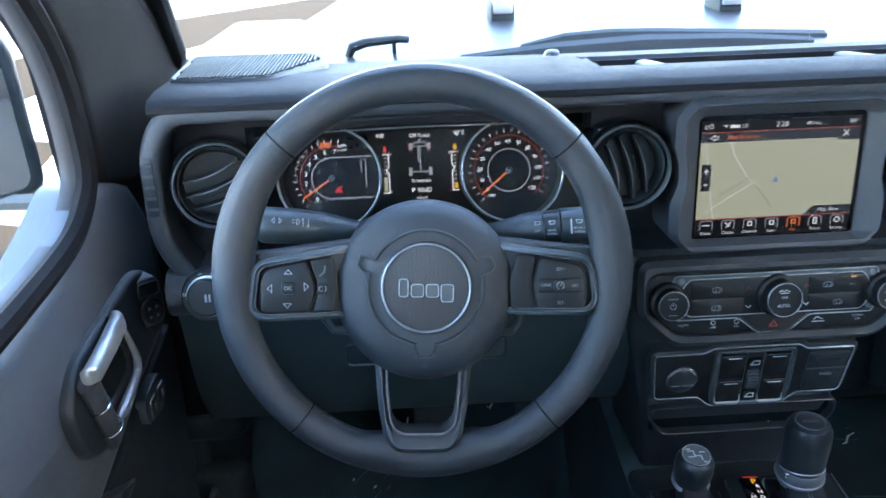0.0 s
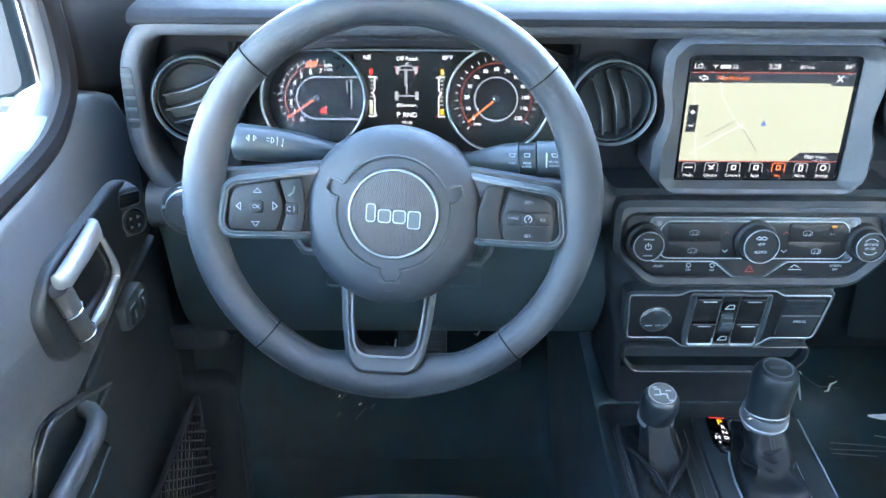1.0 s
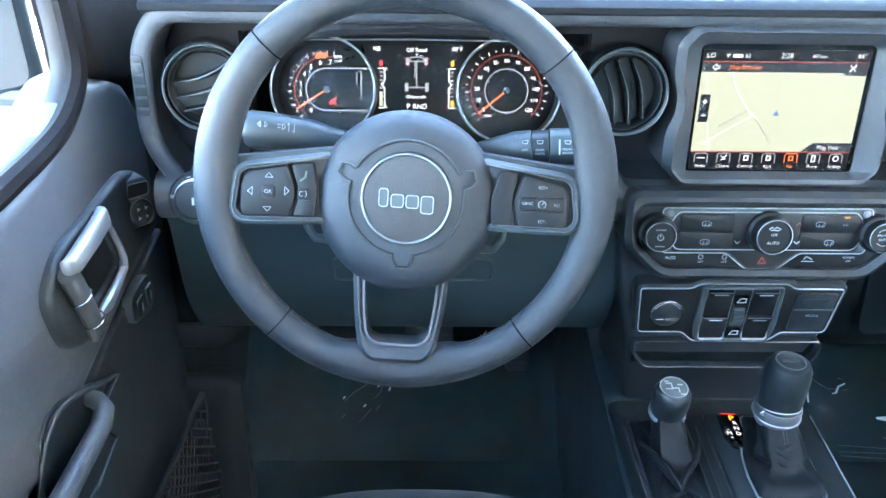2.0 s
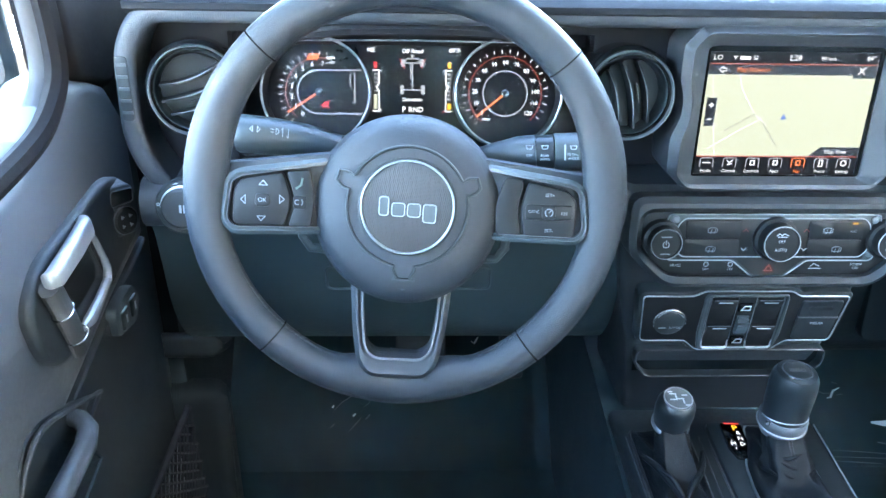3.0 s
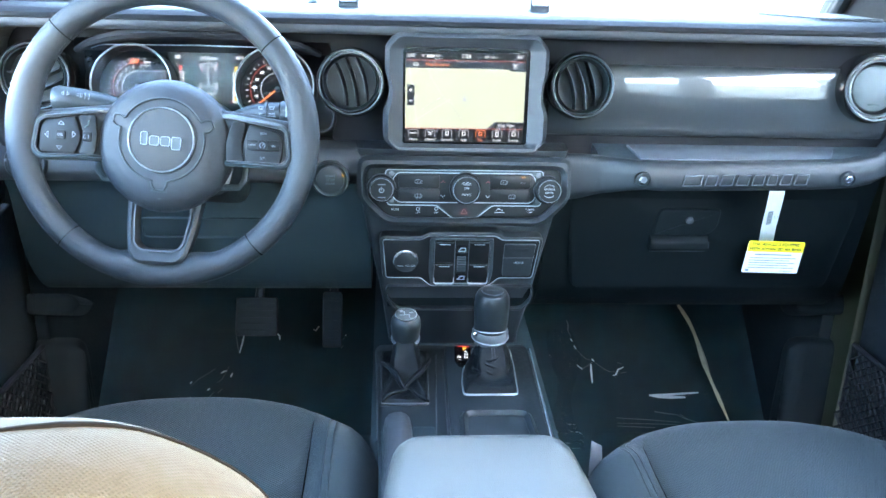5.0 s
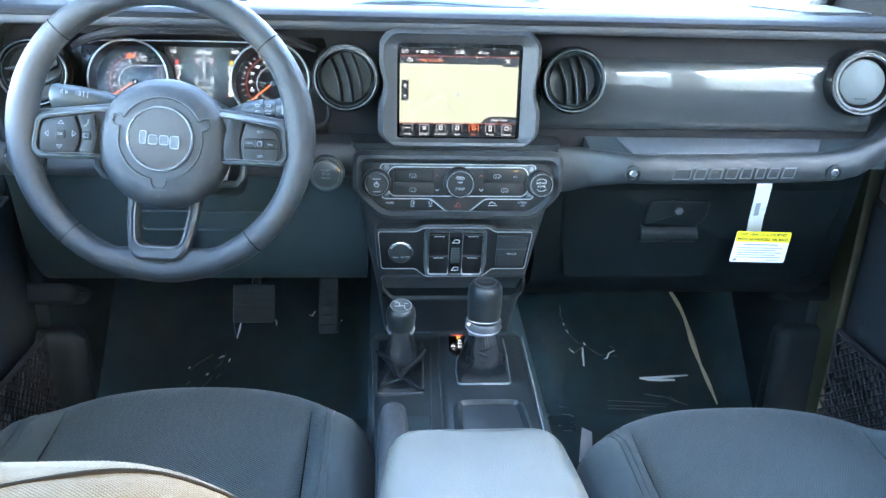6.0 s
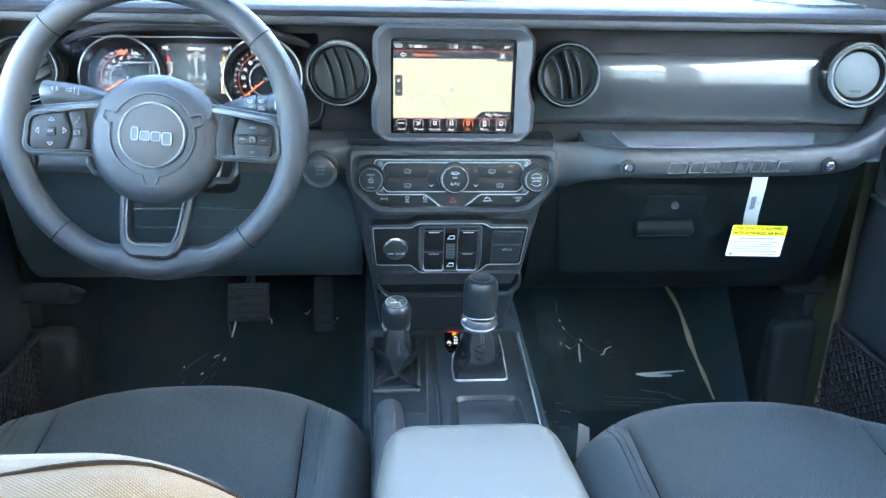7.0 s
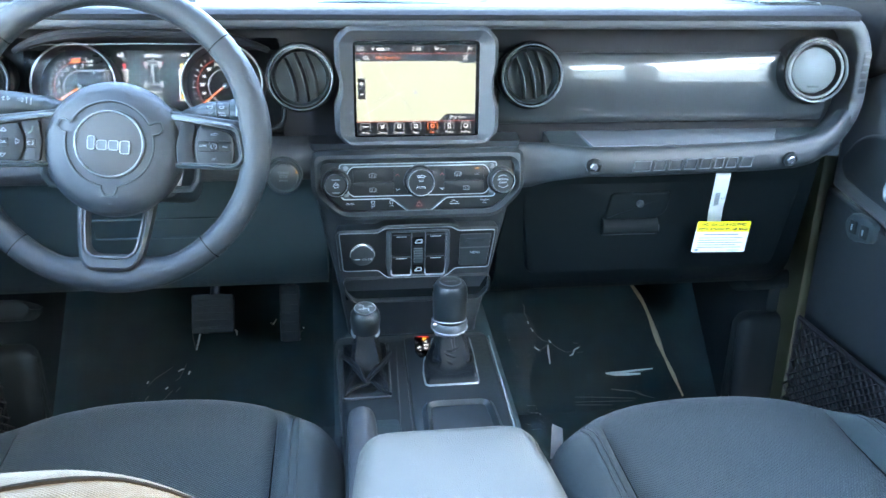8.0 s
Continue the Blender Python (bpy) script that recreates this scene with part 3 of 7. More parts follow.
across(bm, [(0.1125, 0.8545), (0.1175, 0.8235), (0.189, 0.8135), (0.1965, 0.848), (0.194, 0.848), (0.187, 0.816), (0.12, 0.8255), (0.115, 0.8545)], -0.177, 0.349, 4)
tray = part("top_tray", bm, MATTE, dash, "open black tray sunk in the dash top")
for s, x in ((-1, -0.176), (1, 0.348)):
    part("tray_end", box(bmesh.new(), x - 0.002, x + 0.002, 0.113, 0.195, 0.812, 0.852), RUBBER, tray)
for x in (-0.1, 0.14, 0.335):
    bm = bmesh.new()
    slab(bm, rounded([(-0.012, -0.04), (0.008, -0.04), (0.002, 0.04), (-0.018, 0.04)], 0.008), -0.035, 0.0, 0.006, 3)
    part("tray_rib", bm, FRAMEGREY, tray, "pale grey divider", m=Matrix.Translation((x, 0.154, 0.851)) @ Matrix.Rotation(radians(-5), 4, "X"))
bm = bmesh.new()
lathe(bm, [(0.009, 0.0), (0.0085, 0.004), (0.006, 0.0065), (0.0001, 0.007)], 20)
part("light_sensor", bm, GREYRING, dash, m=TOP @ Matrix.Translation((-0.221, -0.08, 0.006)))


# ---- round air vents ----
def vent(x, y, z, lean, turn, tilt, closed=False):
    m = face_frame(x, y, z, lean, turn) @ Matrix.Diagonal((0.97, 0.97, 1, 1) if closed else (0.925, 0.925, 1, 1))
    v = thing("air_vent", (x, y + 0.06, z), "closed round air vent with a flat grey disc and chrome ring" if closed else "round black air vent with a grey metal ring and slats", "air vent", "round dashboard vents")
    part("barrel", lathe(bmesh.new(), [(0.049, -0.07), (0.0525, -0.03), (0.0525, -0.014), (0.0515, -0.008), (0.049, -0.004), (0.043, -0.004), (0.0425, -0.03), (0.001, -0.034)], 48), PIANO, v, m=m)
    part("outer_ring", lathe(bmesh.new(), [(0.0475, -0.004), (0.0478, 0.002), (0.0471, 0.0034), (0.0463, 0.003), (0.046, -0.004)], 64), GREYRING, v, m=m)
    part("inner_ring", lathe(bmesh.new(), [(0.0425, -0.02), (0.0418, -0.001), (0.0405, 0.0003), (0.0395, -0.002), (0.0388, -0.02)] if closed else [(0.0425, -0.02), (0.0421, -0.004), (0.0412, -0.0022), (0.0404, -0.004), (0.0388, -0.02)], 64), SATIN if closed else DARK, v, m=m)
    if closed:
        part("throat", lathe(bmesh.new(), [(0.0388, -0.003), (0.0385, -0.026), (0.0001, -0.027)], 40, back=False), MATTE, v, m=m)
        part("shutter", lathe(bmesh.new(), [(0.0345, -0.02), (0.034, -0.01), (0.0325, -0.009), (0.0001, -0.008)], 40), VENTDISC, v, "flat grey shutter disc", m=m)
        part("tab", slab(bmesh.new(), rect(-0.009, 0.009, -0.026, -0.023, 0.001), -0.011, -0.0075), LOWER, v, m=m)
        return v
    part("throat", lathe(bmesh.new(), [(0.0385, -0.005), (0.0383, -0.026), (0.0001, -0.027)], 40, back=False), BLACK, v, m=m)
    for k, off in enumerate((-0.017, -0.001, 0.015)):
        half = math.sqrt(0.037 ** 2 - off ** 2)
        bm = bmesh.new()
        w = 0.0024
        loops = []
        for j in range(9):
            t = -1 + j / 4
            bow = 0.004 * (1 - t * t)
            loops.append([(off + bow - w / 2, t * half, -0.022), (off + bow + w / 2 + 0.003, t * half, -0.022), (off + bow + w / 2, t * half, -0.003), (off + bow - w / 2, t * half, -0.003)])
        rings(bm, loops)
        blade = part("slat", bm, KEY, v, m=m @ Matrix.Rotation(radians(tilt), 4, "Z"))
        # grey strip drawn as the light caught on the slat's front edge
        bm = bmesh.new()
        tube(bm, [(off + 0.004 * (1 - t * t), 0.8 * t * half, -0.0028) for t in [-1 + j / 4 for j in range(9)]], [0.0002 + 0.0006 * math.sin(math.pi * j / 8) for j in range(9)], 5)
        part("slat_highlight", bm, GREYRING, blade, m=m @ Matrix.Rotation(radians(tilt), 4, "Z"))
    part("slat_tab", slab(bmesh.new(), rect(0.0085, 0.0105, -0.011, 0.011, 0.0008), -0.006, -0.0015, 0.0006), KEY, v, m=m @ Matrix.Rotation(radians(tilt), 4, "Z"))
    return v


vent(-0.587, 0.038, 0.764, 6, 9, -72)
vent(-0.1605, 0.036, 0.7635, 6, 0, 14)
vent(0.1665, 0.036, 0.7645, 6, 0, 14)
vent(0.6, 0.036, 0.769, 6, -6, 0, closed=True)


# ---- dials ----
CU = face_frame(-0.376, 0.128, 0.741, 18)
cluster = thing("instrument_cluster", (-0.376, 0.15, 0.67), "lit instrument cluster with two round dials and a colour display", "instrument cluster")
part("backplate", slab(bmesh.new(), rect(-0.182, 0.182, -0.062, 0.066, 0.02), -0.03, -0.012), DIAL, cluster, m=CU)
part("display", slab(bmesh.new(), rect(-0.058, 0.058, -0.055, 0.056, 0.004), -0.012, -0.004), G_BLACK, cluster, "dark colour display", m=CU)
for cx, kind in ((-0.102, "tachometer"), (0.102, "speedometer")):
    d = part(kind, lathe(bmesh.new(), [(0.0585, -0.012), (0.0585, -0.003), (0.0001, -0.003)], 64, cx, -0.002), DIAL, cluster, "round black dial with orange marks", m=CU)
    bm = bmesh.new()
    band(bm, circle(cx, -0.003, 0.0583, 64), circle(cx, -0.003, 0.0556, 64), -0.012, 0.031, 0.0004)
    part("dial_tube", bm, KEY, d, "dark tube round the dial", m=CU)
    bm = bmesh.new()
    band(bm, circle(cx, -0.003, 0.058, 64), circle(cx, -0.003, 0.0554, 64), 0.0312, 0.0335, 0.0009)
    part("bezel_ring", bm, SATIN, d, "bright metal ring", m=CU)
    ticks = []
    for k in range(15 if cx < 0 else 25):
        a = radians(226 - k * (148 / 14 if cx < 0 else 262 / 24))
        r0, r1 = (0.0468, 0.0492) if k % 2 else (0.0458, 0.0494)
        r0, r1 = (r0 * 0.88, r1 * 0.88) if cx < 0 else (r0 * 0.95, r1 * 0.95)
        c, s = math.cos(a), math.sin(a)
        ticks.append([(cx + r0 * c, -0.002 + r0 * s), (cx + r1 * c, -0.002 + r1 * s)])
    strokes(ticks, 0.0007, -0.0028, G_WHITE, d, CU, "tick_marks")
    strokes([arc(cx, -0.002, 0.0365 if cx < 0 else 0.0402, 228, 78 if cx < 0 else -46, 40)], 0.0006, -0.0028, G_DIM, d, CU, "scale_line")
    if cx < 0:
        strokes([arc(cx, -0.002, 0.0235, 90, 270, 24) + [(cx + 0.046, -0.0255)], [(cx, 0.0215), (cx + 0.046, 0.0215)]], 0.0012, -0.0028, G_GREY, d, CU, "inner_line")
        for k in range(8):
            a = radians(233 - k * 21.6)
            lettering(str(k), 0.0073, G_WHITE, d, CU, cx + 0.0302 * math.cos(a), -0.002 + 0.0302 * math.sin(a), -0.0026)
        strokes([[(cx - 0.012 + 0.0025 * k, 0.033), (cx - 0.0095 + 0.0025 * k, 0.0385)] for k in range(5)], 0.0016, -0.0027, G_ORANGE, d, CU, "red_zone")
        lettering("RPM", 0.0048, G_WHITE, d, CU, cx + 0.013, 0.034, -0.0026)
        lettering("x 1000", 0.0034, G_WHITE, d, CU, cx + 0.013, 0.0295, -0.0026)
        strokes([arc(cx + 0.007, -0.0155, 0.0022, 0, 360, 8), [(cx + 0.003, -0.0165), (cx + 0.011, -0.0115)], [(cx + 0.004, -0.019), (cx + 0.007, -0.013), (cx + 0.0105, -0.019)]], 0.0014, -0.0027, G_RED, d, CU, "belt_warning")
        strokes([[(cx + 0.036, 0.018), (cx + 0.039, 0.018), (cx + 0.039, -0.013), (cx + 0.0375, -0.013)], [(cx + 0.034, 0.017), (cx + 0.034, 0.004)]], 0.001, -0.0027, G_GREY, d, CU, "small_gauge")
        needle = 213
    else:
        strokes([arc(cx, -0.002, 0.0245, 0, 360, 40)], 0.0012, -0.0028, G_GREY, d, CU, "inner_line")
        for k in range(13):
            a = radians(220 - k * 21.67)
            lettering(str(k * 10), 0.0064 if k % 2 == 0 else 0.0057, G_WHITE, d, CU, cx + 0.0335 * math.cos(a), -0.002 + 0.0335 * math.sin(a), -0.0026)
        lettering("MPH", 0.0042, G_WHITE, d, CU, cx - 0.021, -0.0305, -0.0026)
        needle = 219
    a = radians(needle)
    bm = bmesh.new()
    stroke(bm, [(cx + 0.003 * math.cos(a), -0.002 + 0.003 * math.sin(a)), (cx + 0.04 * math.cos(a), -0.002 + 0.04 * math.sin(a))], 0.0017, 0.0, 0.0008)
    part("needle", bm, G_ORANGE, d, "orange needle", m=CU)
    part("needle_cap", lathe(bmesh.new(), [(0.0042, -0.003), (0.004, 0.0022), (0.0025, 0.003), (0.0001, 0.003)], 20, cx, -0.002), GREYRING, d, m=CU)
Z = -0.0036
lettering("NE", 0.0068, G_WHITE, cluster, CU, -0.045, 0.0435, Z)
lettering("Off Road", 0.0064, G_WHITE, cluster, CU, 0.0, 0.0425, Z)
lettering("0°", 0.0042, G_WHITE, cluster, CU, 0.0005, 0.037, Z)
lettering("80°F", 0.0064, G_WHITE, cluster, CU, 0.046, 0.0435, Z)
lettering("Drivetrain", 0.0054, G_WHITE, cluster, CU, 0.0, -0.0095, Z)
lettering("P", 0.0085, G_WHITE, cluster, CU, -0.0095, -0.0205, Z)
lettering("RND", 0.0078, G_WHITE, cluster, CU, 0.0038, -0.0205, Z)
lettering("10 mi", 0.0056, G_WHITE, cluster, CU, 0.0, -0.029, Z)
strokes([[(0, 0.03), (0, 0.002)], [(-0.009, 0.03), (0.009, 0.03)], [(-0.01, 0.001), (0.01, 0.001)], [(-0.002, 0.03), (-0.002, 0.013), (0.0, 0.013)], [(-0.006, 0.0345), (0.006, 0.0345), (0.009, 0.03)], [(-0.006, 0.0345), (-0.009, 0.03)]], 0.0012, Z, G_GREY, cluster, CU, "axle_picture")
strokes([[(-0.014, 0.034), (-0.009, 0.024)], [(0.014, 0.034), (0.009, 0.024)]], 0.0006, Z, G_RED, cluster, CU, "slope_lines")
bars([(-0.0125, -0.0085, 0.026, 0.034), (0.0085, 0.0125, 0.026, 0.034), (-0.0135, -0.0095, -0.0035, 0.006), (0.0095, 0.0135, -0.0035, 0.006)], Z, G_GREY, cluster, CU, "wheel_pictures")
for s, icon, fill in ((-1, G_RED, G_MAP), (1, G_AMBER, G_AMBER)):
    x = s * 0.0405
    strokes([[(x + s * 0.003, 0.022), (x - s * 0.004, 0.022), (x - s * 0.004, 0.008), (x - s * 0.001, 0.004), (x - s * 0.004, 0.0), (x - s * 0.004, -0.022), (x + s * 0.003, -0.022)]], 0.001, Z, G_WHITE, cluster, CU, "gauge_outline")
    bars([(x - 0.002, x + 0.002, -0.02, -0.004 if s < 0 else -0.0135)], Z, fill, cluster, CU, "gauge_fill")
    strokes([[(x + s * 0.001, 0.018 - 0.0045 * k), (x - s * 0.002, 0.018 - 0.0045 * k)] for k in range(7)], 0.0006, Z, G_WHITE, cluster, CU, "gauge_ticks")
    bars([(x - 0.0018, x + 0.0018, 0.0245, 0.031)], Z, icon, cluster, CU, "gauge_symbol")
lettering("H", 0.0036, G_WHITE, cluster, CU, -0.0345, 0.0215, Z)
lettering("C", 0.0036, G_WHITE, cluster, CU, -0.0345, -0.021, Z)
lettering("F", 0.0036, G_WHITE, cluster, CU, 0.0345, 0.0215, Z)
lettering("E", 0.0036, G_RED, cluster, CU, 0.0335, -0.0225, Z)
lens = part("dial_lens", slab(bmesh.new(), rect(-0.182, 0.182, -0.06, 0.064, 0.02), 0.0345, 0.0355), LENS, cluster, "clear lens over the dials", m=CU)
lens.visible_shadow = False
pane = part("display_glass", slab(bmesh.new(), rect(-0.052, 0.052, -0.05, 0.05, 0.004), -0.0006, 0.0), PANE, cluster, "flat glossy glass over the display", m=face_frame(-0.376, 0.1235, 0.741, 10.5))
pane.visible_shadow = False


# ---- touchscreen ----
SC = face_frame(0.001, 0.03, 0.7455, 3)
screen = thing("touchscreen", (0.001, 0.1, 0.67), "touchscreen in a chamfered dark grey frame, showing a map", "touchscreen")
out = rounded([(-0.1, -0.076), (0.1, -0.076), (0.1165, -0.058), (0.117, -0.022), (0.1085, -0.002), (0.1085, 0.018), (0.1145, 0.036), (0.1145, 0.069), (0.098, 0.0875), (-0.098, 0.0875), (-0.1145, 0.069), (-0.1145, 0.036), (-0.1085, 0.018), (-0.1085, -0.002), (-0.117, -0.022), (-0.1165, -0.058)], 0.007, 3)
hole = rounded([(-0.081, -0.0655), (0.081, -0.0655), (0.089, -0.0655), (0.089, -0.025), (0.089, -0.01), (0.089, 0.01), (0.089, 0.03), (0.089, 0.066), (0.082, 0.0685), (-0.082, 0.0685), (-0.089, 0.066), (-0.089, 0.03), (-0.089, 0.01), (-0.089, -0.01), (-0.089, -0.025), (-0.089, -0.0655)], 0.004, 3)
mid = [((2.2 * a[0] + b[0]) / 3.2, (2.2 * a[1] + b[1]) / 3.2) for a, b in zip(out, hole)]
bm = bmesh.new()
loops = [[(x, y, -0.07) for x, y in out], [(x, y, -0.002) for x, y in out], [(x, y, 0.008) for x, y in inset(out, 0.007)], [(x, y, 0.009) for x, y in inset(mid, -0.001)], [(x, y, -0.0065) for x, y in hole], [(x, y, -0.02) for x, y in hole]]
rings(bm, loops, cap1=False)
part("frame", bm, PAD, screen, "chamfered grey plastic frame", SC, sharp=30)
part("panel", slab(bmesh.new(), rect(-0.089, 0.089, -0.0657, 0.0687), -0.02, -0.0085), PIANO, screen, m=SC)
Z = -0.0082
X0, X1, Y0, Y1 = -0.0855, 0.0835, -0.0635, 0.0625
disp = part("display", slab(bmesh.new(), rect(X0, X1, Y0, Y1), -0.0085, Z), G_BLACK, screen, m=SC)
Z += 0.0002
W, HH = X1 - X0, Y1 - Y0


def U(u):
    return X0 + u * W


def V(v):
    return Y1 - v * HH


bars([(U(0), U(1), V(0.838), V(0.178))], Z, G_MAP, disp, SC, "map", label="pale map area")
bars([(U(0), U(1), V(0.175), V(0.098))], Z, G_PANEL, disp, SC, "title_bar")
bars([(U(0), U(1), V(0.096), V(0.09))], Z + 0.0003, G_DIM, disp, SC, "title_line")
bars([(U(0), U(1), V(0.846), V(0.839))], Z + 0.0003, G_DIM, disp, SC, "tab_line")
Z2 = Z + 0.0005
lettering("LO", 0.0072, G_TEXT, disp, SC, U(0.045), V(0.045), Z2)
bars([(U(0.175), U(0.235), V(0.06), V(0.034))], Z2, G_TEXT, disp, SC, "station_bar")
lettering("52", 0.0056, G_TEXT, disp, SC, U(0.265), V(0.047), Z2)
strokes([[(U(0.132), V(0.033)), (U(0.145), V(0.048)), (U(0.158), V(0.033))], [(U(0.145), V(0.06)), (U(0.145), V(0.035))]], 0.0006, Z2, G_TEXT, disp, SC, "aerial_symbol")
lettering("2:28", 0.0075, G_TEXT, disp, SC, U(0.5), V(0.045), Z2)
lettering("80°out.", 0.0052, G_TEXT, disp, SC, U(0.7), V(0.047), Z2)
lettering("84°", 0.0066, G_TEXT, disp, SC, U(0.952), V(0.045), Z2)
strokes([[(U(0.105), V(0.128)), (U(0.084), V(0.128)), (U(0.084), V(0.114)), (U(0.06), V(0.138)), (U(0.084), V(0.162)), (U(0.084), V(0.148)), (U(0.105), V(0.148)), (U(0.105), V(0.128))]], 0.0007, Z2, G_TEXT, disp, SC, "back_arrow")
lettering("Map Browser", 0.0062, G_ORANGE, disp, SC, U(0.165), V(0.138), Z2, "LEFT")
strokes([[(U(0.892), V(0.165)), (U(0.928), V(0.115))], [(U(0.892), V(0.115)), (U(0.928), V(0.165))]], 0.001, Z2, G_TEXT, disp, SC, "close_cross")
bars([(U(0.862), U(1.0), V(0.2), V(0.175))], Z + 0.0001, G_PANEL, disp, SC, "title_tab")
strokes([[(U(0.19), V(0.175)), (U(0.215), V(0.29)), (U(0.32), V(0.5)), (U(0.4), V(0.58))], [(U(0.06), V(0.78)), (U(0.22), V(0.64)), (U(0.37), V(0.52))], [(U(0.03), V(0.178)), (U(0.09), V(0.7)), (U(0.11), V(0.838))]], 0.0007, Z + 0.0001, G_LINE, disp, SC, "roads")
for k in range(7):
    for (u0, v0, u1, v1) in ((0.15 + 0.03 * k, 0.625 - 0.024 * k, 0.165 + 0.03 * k, 0.613 - 0.024 * k), (0.375 + 0.018 * k, 0.565 + 0.032 * k, 0.384 + 0.018 * k, 0.583 + 0.032 * k)):
        if k < 6:
            strokes([[(U(u0), V(v0)), (U(u1), V(v1))]], 0.0016, Z + 0.0002, G_ROADTEXT, disp, SC, "street_name_bar")
bm = bmesh.new()
slab(bm, [(U(0.478), V(0.535)), (U(0.513), V(0.53)), (U(0.49), V(0.485))], Z + 0.0002, Z + 0.0005)
part("position_arrow", bm, G_BLUE, disp, m=SC)
bars([(U(0.015), U(0.075), V(0.59), V(0.36))], Z + 0.0002, G_PANEL, disp, SC, "zoom_buttons")
strokes([[(U(0.033), V(0.42)), (U(0.057), V(0.42))], [(U(0.045), V(0.403)), (U(0.045), V(0.437))], [(U(0.035), V(0.535)), (U(0.055), V(0.535))]], 0.0012, Z2 + 0.0002, G_TEXT, disp, SC, "zoom_signs")
bm = bmesh.new()
slab(bm, [(U(0.69), V(0.838)), (U(1), V(0.838)), (U(1), V(0.762)), (U(0.755), V(0.762))], Z + 0.0001, Z + 0.0004)
part("map_view_button", bm, G_PANEL, disp, m=SC)
lettering("Map View", 0.0058, G_TEXT, disp, SC, U(0.855), V(0.8), Z2)
for k, word in enumerate(("Media", "Climate", "Controls", "Apps", "Nav", "Phone", "Settings")):
    u = 0.07 + 0.142 * k
    on = k == 4
    strokes([[(U(u - 0.04), V(0.935)), (U(u - 0.04), V(0.872)), (U(u - 0.03), V(0.858)), (U(u + 0.03), V(0.858)), (U(u + 0.04), V(0.872)), (U(u + 0.04), V(0.935))]], 0.0008, Z, G_ORANGE if on else G_GREY, disp, SC, "tab_frame")
    if k == 6:
        sym = [arc(U(u), V(0.898), 0.0028, 0, 360, 12)]
    elif k == 0:
        sym = [[(U(u - 0.022), V(0.898)), (U(u + 0.022), V(0.898))]]
    elif k == 5:
        sym = [[(U(u - 0.01), V(0.925)), (U(u - 0.01), V(0.875)), (U(u + 0.01), V(0.875)), (U(u + 0.01), V(0.925)), (U(u - 0.01), V(0.925))]]
    elif k == 1:
        sym = [[(U(u - 0.018), V(0.880)), (U(u), V(0.898)), (U(u + 0.018), V(0.875))], [(U(u - 0.012), V(0.915)), (U(u + 0.014), V(0.905))]]
    else:
        sym = [[(U(u - 0.012), V(0.880)), (U(u + 0.012), V(0.880)), (U(u + 0.012), V(0.915)), (U(u - 0.012), V(0.915)), (U(u - 0.012), V(0.880))]]
    strokes(sym, 0.0011, Z, G_ORANGE if on else G_TEXT, disp, SC, "tab_symbol")
    lettering(word, 0.0046, G_ORANGE if on else G_TEXT, disp, SC, U(u), V(0.968), Z2)


# ---- steering wheel ----
WH = face_frame(-0.3804, -0.1074, 0.7157, 13.6) @ Matrix.Rotation(radians(-3.5), 4, "Z")
HB = face_frame(-0.3802, -0.106, 0.7205, 19) @ Matrix.Rotation(radians(-3.5), 4, "Z")
HU = HB @ Matrix.Translation((0.001, -0.0138, -0.017))
SP = HB @ Matrix.Translation((0.0005, -0.0155, -0.008)) @ Matrix.Rotation(radians(1.6), 4, "Z") @ Matrix.Diagonal((0.978, 1, 1, 1))
wheel = thing("steering_wheel", (-0.381, -0.05, 0.69), "black leather steering wheel with three spokes and a round chrome-ringed hub", "steering wheel")
bm = bmesh.new()
RC, N = 0.1711, 96
loops = []
for k in range(N):
    a = 2 * math.pi * k / N
    grip = sum(math.exp(-((((a - b + math.pi) % (2 * math.pi)) - math.pi) / 0.33) ** 2) for b in (0.12, math.pi - 0.12))
    foot = sum(math.exp(-((((a - b + math.pi) % (2 * math.pi)) - math.pi) / 0.1) ** 2) for b in (radians(258), radians(286)))
    w, d = 0.0165 + 0.0025 * grip + 0.004 * foot, 0.0155
    rc = RC - 0.002 * grip - 0.004 * foot
    loops.append([((rc + w * math.cos(2 * math.pi * j / 14)) * math.cos(a), (rc + w * math.cos(2 * math.pi * j / 14)) * math.sin(a), d * math.sin(2 * math.pi * j / 14)) for j in range(14)])
made = [[bm.verts.new(p) for p in loop] for loop in loops]
for k in range(N):
    a, b = made[k], made[(k + 1) % N]
    for j in range(14):
        bm.faces.new((a[j], a[(j + 1) % 14], b[(j + 1) % 14], b[j]))
rim = part("rim", bm, LEATHER, wheel, "grey-black leather rim", WH, sharp=80)
for a in (44, 137.5, 230, 312):
    a = radians(a)
    bm = bmesh.new()
    c = Vector((RC * math.cos(a), RC * math.sin(a), 0))
    e = Vector((math.cos(a), math.sin(a), 0))
    tube(bm, [c + 0.01645 * math.cos(t) * e + Vector((0, 0, 0.01545 * math.sin(t))) for t in [2 * math.pi * k / 24 for k in range(24)]], 0.0007, 6, closed=True, up=(-math.sin(a), math.cos(a), 0.001))
    part("seam", bm, SEAMGAP, rim, m=WH)
bm = bmesh.new()
